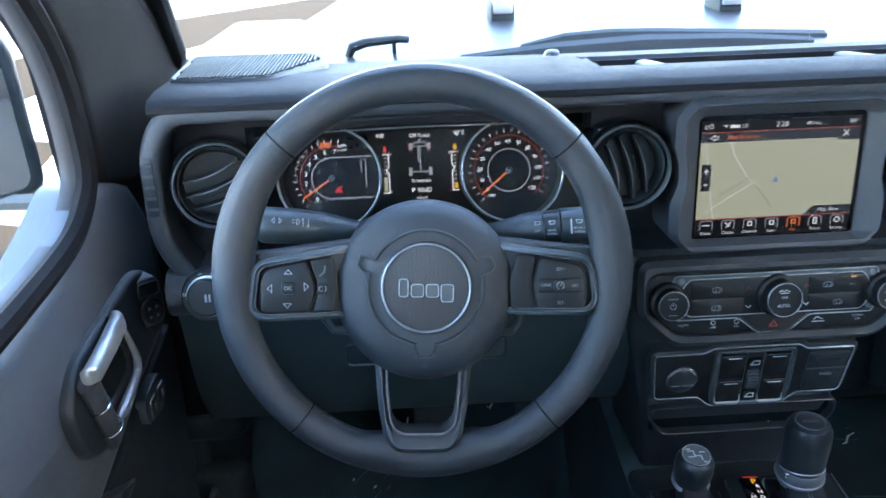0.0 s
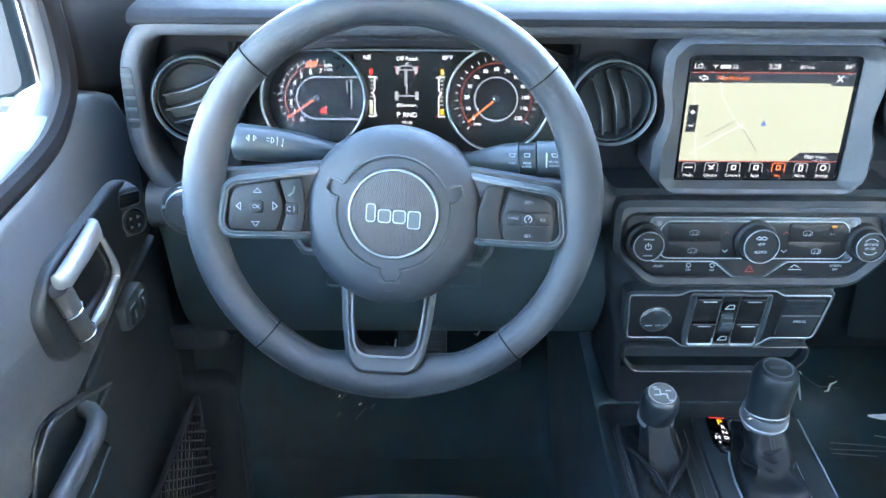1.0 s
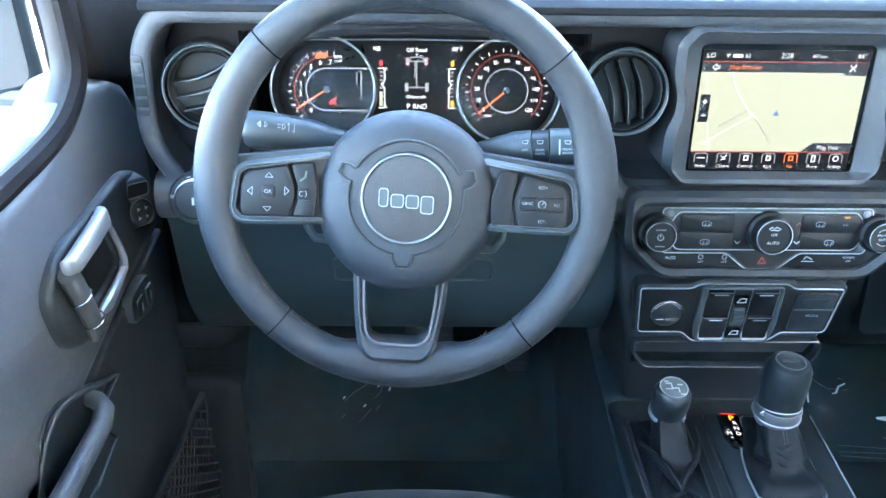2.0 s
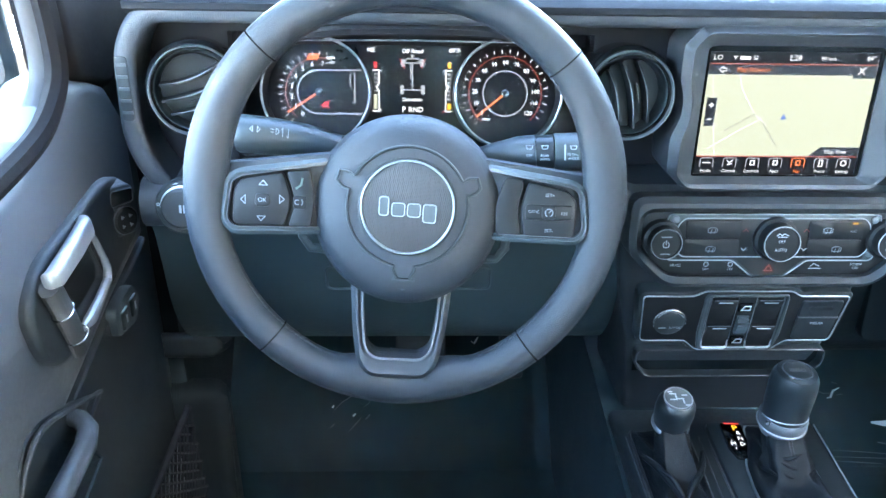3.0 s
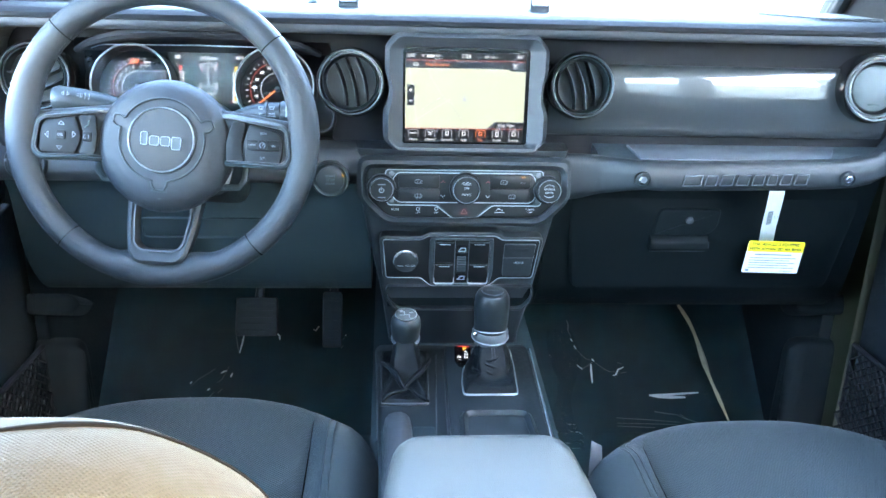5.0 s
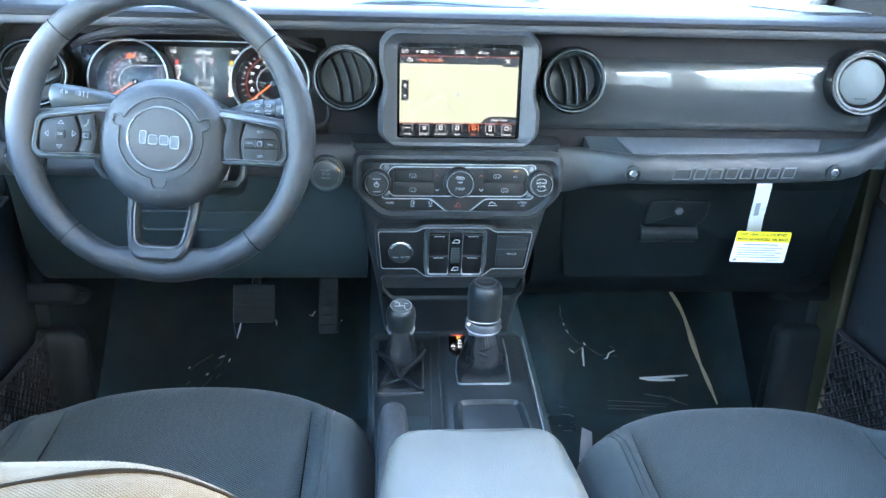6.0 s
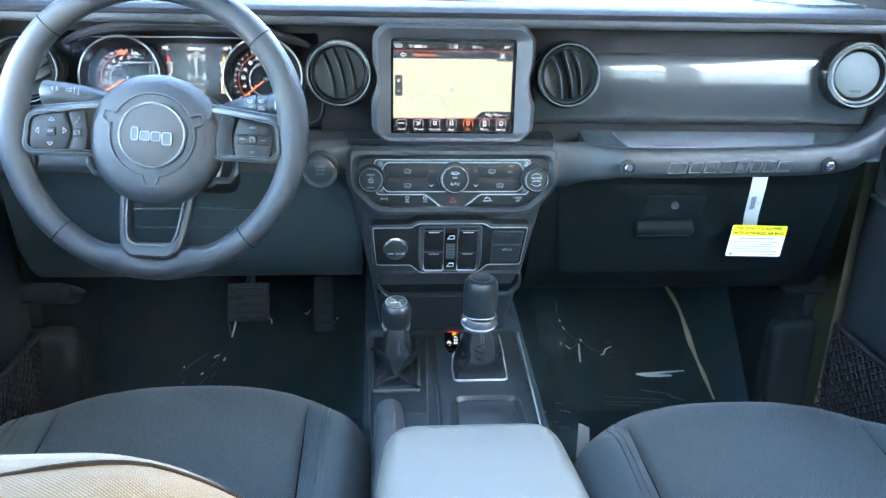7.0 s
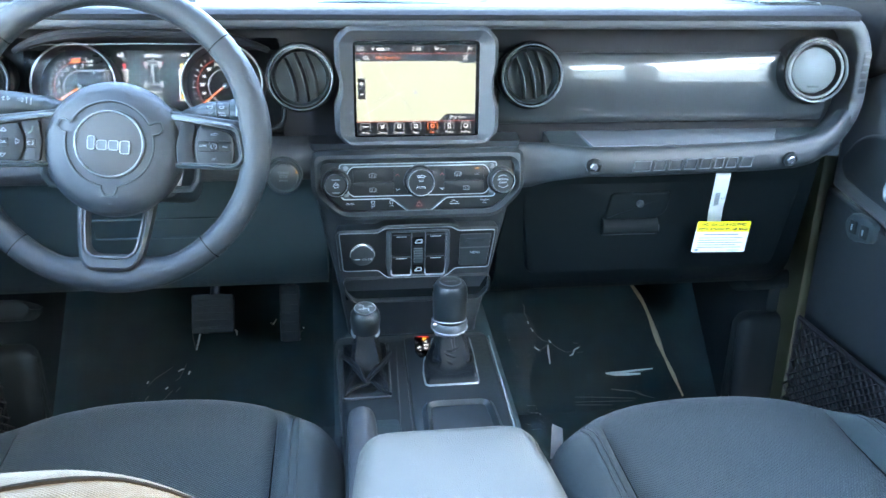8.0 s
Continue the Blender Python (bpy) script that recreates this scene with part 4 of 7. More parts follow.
for a0, a1 in ((15, 44), (136, 165), (198, 250), (290, 342)):
    n = int((a1 - a0) / 1.9)
    for k in range(n):
        t0, t1 = radians(a0 + (a1 - a0) * k / n), radians(a0 + (a1 - a0) * (k + 0.6) / n)
        r = RC - 0.0158
        tube(bm, [(r * math.cos(t0), r * math.sin(t0), 0.0046), ((r - 0.0004) * math.cos(t1), (r - 0.0004) * math.sin(t1), 0.0034)], 0.0007, 4)
st = part("stitching", bm, DASH, rim, m=WH)
st["kind"] = "stuff"
# airbag hub
bm = bmesh.new()
prof = [(0.072, -0.045), (0.079, -0.02), (0.082, 0.0), (0.081, 0.0105), (0.0765, 0.0185), (0.068, 0.0248), (0.058, 0.0285), (0.05, 0.0305), (0.0001, 0.0315)]
loops = []
for r, h in prof:
    loops.append([(r * math.cos(2 * math.pi * k / 64) * 1.0, r * math.sin(2 * math.pi * k / 64) * (1.03 if math.sin(2 * math.pi * k / 64) < 0 else 0.97) - 0.001, h) for k in range(64)])
rings(bm, loops)
hub = part("airbag_hub", bm, LEATHER, wheel, "rounded dark grey airbag cover", HU, sharp=60)
ear = [(0.0557, 0.0149), (0.0603, 0.0202), (0.0574, 0.0288), (0.05, 0.0283), (0.0454, 0.0252)]
seam = arc(0, 0.001, 0.0505, -80, 14, 16) + ear + arc(0, 0.001, 0.0505, 30, 150, 18) + [(-x, y) for x, y in ear[::-1]] + arc(0, 0.001, 0.0505, 166, 260, 16) + [(-0.009, -0.053), (-0.005, -0.06), (0.005, -0.06), (0.009, -0.053)]
bm = bmesh.new()
tube(bm, [(x, y, 0.0312 if math.hypot(x, y) < 0.0515 else 0.0312 - 0.2 * (math.hypot(x, y) - 0.0515)) for x, y in seam], 0.0013, 6, closed=True)
part("cover_seam", bm, BLACK, hub, m=HU)
bm = bmesh.new()
band(bm, circle(0, 0.001, 0.0394, 64), circle(0, 0.001, 0.0377, 64), 0.028, 0.0358, 0.0009)
part("hub_ring", bm, LINE, hub, "bright chrome ring", HU)
bm = bmesh.new()
band(bm, circle(0, 0.001, 0.0412, 64), circle(0, 0.001, 0.0395, 64), 0.028, 0.0335, 0.0006)
part("hub_groove", bm, BLACK, hub, "dark groove round the emblem", HU)
part("emblem_disc", lathe(bmesh.new(), [(0.0376, 0.028), (0.0374, 0.0338), (0.0358, 0.0343), (0.0001, 0.0347)], 64, 0, 0.001), EMBLEM, hub, "dark textured emblem disc", m=HU)
for x, w, h0, h1 in ((-0.0195, 0.0085, -0.0068, 0.0095), (-0.0075, 0.0115, -0.0068, 0.005), (0.0055, 0.0115, -0.0068, 0.005), (0.0185, 0.0115, -0.0108, 0.005)):
    o = rounded([(x - w / 2, h0), (x + w / 2, h0), (x + w / 2, h1), (x - w / 2, h1)], 0.003, 3)
    block = part("emblem_block", slab(bmesh.new(), inset(o, 0.0004), 0.034, 0.0362), DARK, hub, "raised chrome-edged plain block", HU)
    part("block_edge", band(bmesh.new(), o, inset(o, 0.0009), 0.034, 0.0372, 0.0003), LINE, block, m=HU)
lettering("AIRBAG", 0.0058, VENTDISC, hub, HU, 0.0, -0.0605, 0.0292)
strokes([[(-0.004, -0.0675), (0.0, -0.0705), (0.004, -0.0675), (-0.004, -0.0675)]], 0.0008, 0.0252, VENTDISC, hub, HU, "airbag_symbol")
# side spokes with their button panels, which dip under the hub
def dip(bm):
    for e in list(bm.edges):
        a, b = e.verts
        if (abs(a.co.x) - 0.086) * (abs(b.co.x) - 0.086) < 0:
            bmesh.utils.edge_split(e, a, (abs(a.co.x) - 0.086) / (abs(a.co.x) - abs(b.co.x)))
    bmesh.ops.triangulate(bm, faces=bm.faces[:])
    for v in bm.verts:
        v.co.z -= 0.62 * max(0.0, 0.086 - abs(v.co.x))
    return bm


for s in (-1, 1):
    m = SP @ Matrix.Diagonal((s, 1, 1, 1))
    out = rounded([(0.056, -0.023), (0.15, -0.0255), (0.16, -0.014), (0.155, 0.022), (0.146, 0.0295), (0.058, 0.0425)], [0.004, 0.01, 0.012, 0.012, 0.008, 0.004], 4)
    bm = bmesh.new()
    slab(bm, [(0.05, -0.022), (0.162, -0.024), (0.164, 0.034), (0.05, 0.048)], -0.016, 0.006, 0.006)
    part("spoke", bm, LEATHER, wheel, m=m)
    bm = bmesh.new()
    band(bm, out, inset(out, 0.0068), 0.0, 0.0175, 0.003)
    part("spoke_bezel", dip(bm), DARK, wheel, "dark grey bezel with a bright edge", m)
    bm = bmesh.new()
    band(bm, inset(out, 0.006), inset(out, 0.0068), 0.01, 0.0178)
    part("bezel_edge", dip(bm), PAD, wheel, m=m)
    part("button_plate", dip(slab(bmesh.new(), inset(out, 0.0064), 0.002, 0.0125, 0.001)), KEY, wheel, m=m)
    q = 0.0135
    if s < 0:
        pad = rounded([(-0.149, -0.018), (-0.105, -0.018), (-0.0975, 0.003), (-0.106, 0.028), (-0.141, 0.022), (-0.148, 0.012)], [0.008, 0.004, 0.01, 0.004, 0.006, 0.006], 4)
        b1 = part("direction_pad", slab(bmesh.new(), pad, 0.01, 0.0165, 0.003), KEY, wheel, m=SP)
        b2 = part("voice_button", slab(bmesh.new(), rounded([(-0.1015, -0.018), (-0.082, -0.018), (-0.079, 0.005), (-0.083, 0.031), (-0.1035, 0.0285), (-0.095, 0.003)], 0.004, 4), 0.01, 0.0155, 0.002), KEY, wheel, m=SP)
        part("centre_button", slab(bmesh.new(), rect(-0.129, -0.117, -0.0015, 0.0095, 0.003), 0.014, 0.0178, 0.001), KEY, b1, m=SP)
        lettering("OK", 0.005, GREYINK, b1, SP, -0.123, 0.004, 0.018)
        for pts in ([(-0.126, 0.0165), (-0.119, 0.0165), (-0.1225, 0.0205)], [(-0.1275, -0.0095), (-0.1205, -0.0095), (-0.124, -0.0135)], [(-0.1375, 0.0075), (-0.1375, 0.0005), (-0.1415, 0.004)], [(-0.1085, 0.0085), (-0.1085, 0.0015), (-0.1045, 0.005)]):
            strokes([pts], 0.0006, 0.0166, GREYINK, b1, SP, "arrow_mark", closed=True)
        strokes([[(-0.0945, 0.0145), (-0.0905, 0.0175), (-0.0895, 0.0225)]], 0.0018, 0.0156, material("green_print", (0.035, 0.06, 0.048), 0.6, vary=0), b2, SP, "call_mark")
        part("voice_key", slab(bmesh.new(), rect(-0.097, -0.086, -0.0025, 0.0085, 0.0025), 0.013, 0.0168, 0.001), KEY, b2, m=SP)
        strokes([arc(-0.0935, 0.003, 0.002, 60, 300, 8), arc(-0.0925, 0.003, 0.0035, -40, 40, 6)], 0.0006, 0.0169, GREYINK, b2, SP, "voice_mark")
    else:
        b1 = part("rocker_button", slab(bmesh.new(), rounded([(0.078, -0.02), (0.1, -0.021), (0.0955, 0.003), (0.101, 0.029), (0.084, 0.031), (0.0765, 0.004)], 0.006, 4), 0.01, 0.0145, 0.0015), KEY, wheel, m=SP)
        pad = rounded([(0.103, -0.022), (0.143, -0.022), (0.147, -0.012), (0.147, 0.012), (0.14, 0.0205), (0.105, 0.0285), (0.098, 0.003)], 0.006, 4)
        b2 = part("cruise_pad", slab(bmesh.new(), pad, 0.01, 0.0165, 0.003), KEY, wheel, m=SP)
        part("cruise_strip", slab(bmesh.new(), rect(0.102, 0.1435, -0.0045, 0.0085, 0.004), 0.014, 0.0175, 0.001), KEY, b2, m=SP)
        part("cruise_key", slab(bmesh.new(), rect(0.1165, 0.1285, -0.0035, 0.0075, 0.0025), 0.015, 0.0188, 0.001), KEY, b2, m=SP)
        lettering("SET+", 0.004, GREYINK, b2, SP, 0.123, 0.0165, 0.0167)
        lettering("SET-", 0.004, GREYINK, b2, SP, 0.1235, -0.0135, 0.0167)
        lettering("CANC", 0.0035, GREYINK, b2, SP, 0.1095, 0.0025, 0.0177)
        lettering("RES", 0.0035, GREYINK, b2, SP, 0.136, 0.0015, 0.0177)
        strokes([arc(0.1225, 0.002, 0.0033, -60, 240, 12), [(0.1225, 0.002), (0.1245, 0.0045)]], 0.0007, 0.0189, GREYINK, b2, SP, "cruise_mark")
# lower spoke
o = [(-0.047, -0.06), (-0.0415, -0.115), (-0.0355, -0.146), (-0.025, -0.1575), (0.025, -0.1575), (0.0355, -0.146), (0.0415, -0.115), (0.047, -0.06)]
i = [(-0.036, -0.06), (-0.0325, -0.11), (-0.0285, -0.134), (-0.02, -0.141), (0.02, -0.141), (0.0285, -0.134), (0.0325, -0.11), (0.036, -0.06)]
bm = bmesh.new()
band(bm, rounded(o, 0.008, 3), rounded(i, 0.006, 3), -0.012, 0.0145, 0.004)
LO = WH @ Matrix(((1, 0, 0, 0), (0, 1, 0, 0), (0, -0.42, 1, -0.06), (0, 0, 0, 1)))
low = part("lower_spoke", bm, BEAM, wheel, "dark grey lower spoke with an open middle", LO)
bm = bmesh.new()
ii = rounded([(x * 1.0, y) for x, y in i], 0.006, 3)
band(bm, inset(ii, -0.0012), inset(ii, 0.0008), 0.0, 0.0152)
part("spoke_edge", bm, DASH, low, "thin bright edge", LO)

# column, shroud and stalks
column = thing("steering_column", (-0.381, 0.0, 0.62), "black steering column shroud behind the wheel", "steering column")
part("shroud", slab(bmesh.new(), rounded([(-0.07, -0.075), (0.07, -0.075), (0.082, 0.0), (0.06, 0.05), (-0.06, 0.05), (-0.082, 0.0)], 0.02, 4), -0.2, -0.055, 0.01), BLACK, column, m=HB)
for s in (-1, 1):
    bm = bmesh.new()
    tube(bm, [(s * 0.06, -0.062, -0.05), (s * 0.085, -0.06, -0.048), (s * 0.092, -0.05, -0.046), (s * 0.093, -0.03, -0.046)], 0.0045, 8)
    part("adjuster", bm, DARK, column, m=HB)


def stalk(pts, radii, flat):
    bm = bmesh.new()
    tube(bm, pts, radii, 16, flat=flat)
    return bm


DZ = Matrix.Translation((0, 0, -0.012))
ls = thing("indicator_stalk", (-0.45, -0.03, 0.735), "black indicator stalk with white lamp symbols", "control stalk")
body = part("stalk", stalk([(-0.42, -0.01, 0.735), (-0.448, -0.02, 0.742), (-0.475, -0.026, 0.749), (-0.505, -0.03, 0.754), (-0.531, -0.031, 0.757), (-0.535, -0.031, 0.757)], [0.009, 0.0125, 0.0168, 0.0188, 0.0192, 0.0175], 0.9), DARK, ls, m=DZ)
SL = face_frame(-0.511, -0.0475, 0.7535, 24) @ Matrix.Rotation(radians(-4), 4, "Z") @ Matrix.Diagonal((0.85, 0.85, 1, 1))
strokes([[(-0.008, -0.002), (-0.011, 0.001), (-0.008, 0.004), (-0.008, -0.002)], [(-0.003, -0.002), (0.0, 0.001), (-0.003, 0.004), (-0.003, -0.002)]], 0.0006, 0.0005, WHITEINK, body, SL, "indicator_symbol")
strokes([arc(0.0165, 0.0, 0.003, -90, 90, 8) + [(0.0165, -0.003)], [(0.011, 0.002), (0.0145, 0.002)], [(0.011, -0.001), (0.0145, -0.001)], [(0.0235, -0.005), (0.0235, 0.004), (0.022, 0.002)], [(0.0295, 0.003), (0.0295, -0.006), (0.028, -0.004)]], 0.0006, 0.0005, WHITEINK, body, SL, "lamp_symbol")
rs = thing("wiper_stalk", (-0.31, -0.03, 0.725), "black wiper stalk with printed rings", "control stalk")
body = part("stalk", stalk([(-0.345, -0.01, 0.722), (-0.32, -0.02, 0.73), (-0.3, -0.028, 0.735), (-0.278, -0.034, 0.74), (-0.262, -0.036, 0.742)], [0.006, 0.0085, 0.0135, 0.017, 0.0175], 0.95), DARK, rs, m=DZ)
part("turning_ring", stalk([(-0.2615, -0.036, 0.742), (-0.246, -0.038, 0.7435)], [0.0168, 0.0168], 0.95), BLACK, rs, m=DZ)
part("end_knob", stalk([(-0.2455, -0.038, 0.7435), (-0.222, -0.04, 0.745), (-0.214, -0.04, 0.7455)], [0.0182, 0.018, 0.015], 0.95), DARK, rs, m=DZ)
SR = face_frame(-0.25, -0.055, 0.737, 24)
lettering("FRONT", 0.0036, WHITEINK, body, SR, 0.019, -0.002, 0.0015)
lettering("WIPER", 0.0036, WHITEINK, body, SR, 0.019, -0.0056, 0.0015)
lettering("REAR", 0.0033, WHITEINK, body, SR, -0.007, -0.003, 0.001)
lettering("WIPER", 0.0033, WHITEINK, body, SR, -0.007, -0.0064, 0.001)
lettering("OFF", 0.0033, WHITEINK, body, SR, -0.021, -0.003, 0.0005)
bars([(0.0105, 0.012, -0.007, 0.007)], 0.002, WHITEINK, body, SR, "wiper_line")
for x in (0.019, -0.007, -0.021):
    strokes([[(x - 0.002, 0.003), (x + 0.002, 0.003), (x + 0.003, 0.006), (x - 0.003, 0.006), (x - 0.002, 0.003)]], 0.0006, 0.0015, WHITEINK, body, SR, "wiper_symbol")

# lamp switch and start button
LS = face_frame(-0.609, 0.022, 0.648, 12)
sw = thing("headlamp_switch", (-0.609, 0.05, 0.62), "round black headlamp switch with printed symbols", "switch")
part("plate", lathe(bmesh.new(), [(0.029, -0.02), (0.029, -0.002), (0.0265, 0.001), (0.0001, 0.001)], 40), BLACK, sw, m=LS)
part("knob", lathe(bmesh.new(), [(0.021, 0.0), (0.0205, 0.009), (0.018, 0.011), (0.0001, 0.011)], 36), BLACK, sw, m=LS)
part("ring", lathe(bmesh.new(), [(0.0225, 0.0005), (0.0225, 0.003), (0.0205, 0.0035), (0.0205, 0.0005)], 36), SATIN, sw, m=LS)
bars([(-0.0012, 0.0012, -0.004, 0.004), (0.003, 0.005, -0.004, 0.004)], 0.0112, WHITEINK, sw, LS)
strokes([arc(-0.0248, 0.003, 0.0014, 0, 360, 8)], 0.0008, 0.0012, WHITEINK, sw, LS, "symbol")
strokes([[(-0.008, 0.0238), (-0.004, 0.0246)]], 0.0008, 0.0012, WHITEINK, sw, LS, "symbol")
strokes([[(0.005, 0.0244), (0.009, 0.023)]], 0.0008, 0.0012, WHITEINK, sw, LS, "symbol")
SB = face_frame(-0.1895, 0.018, 0.6295, 2)
sb = thing("start_button", (-0.191, 0.06, 0.6), "round black engine start button with an amber light", "button")
part("surround", lathe(bmesh.new(), [(0.027, -0.045), (0.026, 0.002), (0.0235, 0.0045), (0.021, 0.002), (0.0001, 0.002)], 40), DARK, sb, m=SB)
part("cap", lathe(bmesh.new(), [(0.0195, 0.0), (0.019, 0.0045), (0.017, 0.0055), (0.0001, 0.005)], 40), BLACK, sb, m=SB)
lettering("START", 0.0052, GREYINK, sb, SB, 0, 0.006, 0.0057)
lettering("STOP", 0.0052, GREYINK, sb, SB, 0, 0.0005, 0.0057)
lettering("ENGINE", 0.0036, GREYINK, sb, SB, 0, -0.005, 0.0057)
bars([(0.0085, 0.012, 0.011, 0.0128)], 0.0057, G_AMBER, sb, SB @ Matrix.Rotation(radians(-45), 4, "Z") @ Matrix.Translation((-0.002, 0.006, 0)), "lamp", label="amber indicator light")

# ---- climate controls ----
cl = thing("climate_panel", (0.001, 0.03, 0.57), "black climate control panel with three round knobs", "control panel")
plate = part("panel", slab(bmesh.new(), hood_in, -0.03, -0.008, 0.002), KEY, cl, m=CL)
upper = rounded([(-0.095, -0.0155), (0.095, -0.0155), (0.102, -0.008), (0.102, 0.0185), (0.095, 0.0265), (-0.095, 0.0265), (-0.102, 0.0185), (-0.102, -0.008)], 0.004, 3)
frame_pts = rounded([(-0.109, -0.02), (-0.04, -0.02), (-0.017, -0.0385), (0.017, -0.0385), (0.04, -0.02), (0.109, -0.02), (0.116, 0.0), (0.112, 0.0305), (-0.112, 0.0305), (-0.116, 0.0)], 0.004, 3)
part("silver_surround", slab(bmesh.new(), frame_pts, -0.012, -0.005, 0.0008), LOWER, cl, "dark surround with silver lines", m=CL)
for pts, z in ((frame_pts, -0.0048), (upper, -0.0032)):
    bm = bmesh.new()
    tube(bm, [(x, y, z) for x, y in pts], 0.0007, 6, closed=True)
    part("silver_line", bm, LINE, cl, "thin silver line", CL)
part("hazard_field", slab(bmesh.new(), rounded([(-0.037, -0.0185), (-0.016, -0.0365), (0.016, -0.0365), (0.037, -0.0185), (0.1, -0.0185), (0.1, 0.0), (-0.1, 0.0), (-0.1, -0.0185)], 0.003, 3), -0.012, -0.0045), KEY, cl, m=CL)
part("upper_keys", slab(bmesh.new(), upper, -0.012, -0.0028, 0.001), KEY, cl, "gloss black key row", m=CL)
for x0, x1 in ((-0.094, -0.036), (0.036, 0.094)):
    part("key", slab(bmesh.new(), rect(x0, x1, 0.005, 0.0245, 0.003), -0.004, -0.0012, 0.0012), KEY, cl, m=CL)
    part("key", slab(bmesh.new(), rect(x0, x1, -0.014, 0.004, 0.003), -0.004, -0.0016, 0.0006), KEY, cl, m=CL)


def knob(x, y, r, h, m, parent, face=KEY):
    k = part("knob", lathe(bmesh.new(), [(r + 0.0035, -0.008), (r + 0.003, 0.002), (r, 0.004), (r * 0.97, h), (r * 0.9, h + 0.001), (r * 0.84, h - 0.001), (0.0001, h - 0.001)], 44, x, y), face, parent, "round black knob with a bright rim", m=m)
    bm = bmesh.new()
    band(bm, circle(x, y, r * 0.95, 56), circle(x, y, r * 0.91, 56), h - 0.002, h + 0.0014, 0.0003)
    part("knob_rim", bm, LINE, k, m=m)
    return k


kl = knob(-0.118, 0.004, 0.0172, 0.014, CL, cl)
strokes([arc(-0.118, 0.003, 0.0032, 120, 420, 12), [(-0.118, 0.003), (-0.118, 0.0075)]], 0.0007, 0.0132, WHITEINK, kl, CL, "power_symbol")
bars([(-0.1235, -0.1125, 0.0105, 0.0118), (-0.123, -0.113, -0.0075, -0.0065)], 0.0132, GREYINK, kl, CL)
kr = knob(0.119, 0.004, 0.0172, 0.014, CL, cl)
lettering("BROWSE", 0.0039, WHITEINK, kr, CL, 0.119, 0.0065, 0.0132)
lettering("ENTER", 0.0039, WHITEINK, kr, CL, 0.119, 0.0018, 0.0132)
strokes([arc(0.119, 0.004, 0.009, 40, 140, 8), arc(0.119, 0.004, 0.009, 220, 320, 8)], 0.0006, 0.0132, WHITEINK, kr, CL, "scroll_arcs")
km = knob(0.001, 0.005, 0.02, 0.016, CL, cl)
lettering("OFF", 0.0042, WHITEINK, km, CL, 0.001, 0.007, 0.0152)
lettering("AUTO", 0.0048, WHITEINK, km, CL, 0.001, -0.002, 0.0152)
strokes([[(-0.005, 0.0135), (-0.0025, 0.0157), (0.0, 0.0135), (0.0025, 0.0157), (0.007, 0.0135)], [(-0.0035, 0.0122), (0.0055, 0.0122)]], 0.0008, 0.0152, WHITEINK, km, CL, "fan_symbol")
for x in (-0.104, 0.106):
    for y in (0.0245, -0.0125):
        bm = bmesh.new()
        lathe(bm, [(0.004, -0.006), (0.0038, -0.0038), (0.0018, -0.003), (0.0001, -0.0034)], 16, x, y)
        part("screw", bm, GREYRING, cl, m=CL)
for x, y in ((-0.066, 0.014), (-0.066, -0.0065), (0.056, 0.014), (0.068, -0.0065)):
    strokes([[(x - 0.0045, y - 0.002), (x + 0.0045, y - 0.002), (x + 0.005, y + 0.0015), (x + 0.0025, y + 0.003), (x - 0.0025, y + 0.003), (x - 0.005, y + 0.0015), (x - 0.0045, y - 0.002)], [(x - 0.002, y - 0.0035), (x - 0.001, y + 0.001)], [(x + 0.002, y - 0.0035), (x + 0.003, y + 0.001)]], 0.0006, -0.0009, GREYINK, plate, CL, "symbol")
for x, d in ((-0.031, 1), (0.033, 1)):
    for y, e, ink in ((0.014, 1, REDINK), (-0.006, -1, WHITEINK)):
        strokes([[(x - 0.0028, y - e * 0.001), (x, y + e * 0.0018), (x + 0.0028, y - e * 0.001)]], 0.0008, -0.0009, ink, plate, CL, "arrow")
bars([(0.081, 0.0865, 0.021, 0.0228)], -0.0009, G_AMBER, plate, CL, "lamp", label="amber indicator light")
lettering("A/C", 0.004, GREYINK, plate, CL, 0.083, 0.0135, -0.0009)
lettering("MUTE", 0.0044, WHITEINK, plate, CL, -0.099, -0.027, -0.0078)
for x in (-0.066, -0.04):
    strokes([arc(x, -0.0255, 0.0025, 0, 360, 8)], 0.0007, -0.0078, WHITEINK, plate, CL, "symbol")
    lettering("OFF", 0.0036, WHITEINK, plate, CL, x, -0.0312, -0.0078)
strokes([[(-0.0045, -0.0315), (0.0045, -0.0315), (0, -0.0245)]], 0.0008, -0.0042, G_DIM, plate, CL, "hazard_triangle", closed=True)
strokes([[(0.045, -0.03), (0.058, -0.03)], [(0.047, -0.0275), (0.05, -0.0245), (0.056, -0.0275)]], 0.0009, -0.0078, WHITEINK, plate, CL, "ramp_symbol")
lettering("SCREEN", 0.0036, WHITEINK, plate, CL, 0.096, -0.0255, -0.0078)
lettering("OFF", 0.0036, WHITEINK, plate, CL, 0.096, -0.0298, -0.0078)

# ---- window switches, socket and media port ----
SWF = face_frame(0.004, 0.046, 0.5, -7)
ws = thing("switch_panel", (0.004, 0.07, 0.45), "black switch panel with four window switches and a bright edge", "switch panel")
out = rounded([(-0.115, -0.031), (-0.062, -0.031), (-0.047, -0.045), (0.043, -0.045), (0.058, -0.031), (0.11, -0.031), (0.118, 0.034), (0.06, 0.034), (0.05, 0.041), (-0.05, 0.041), (-0.062, 0.034), (-0.12, 0.034)], [0.006, 0.004, 0.006, 0.006, 0.004, 0.006, 0.005, 0.004, 0.005, 0.005, 0.004, 0.005], 3)
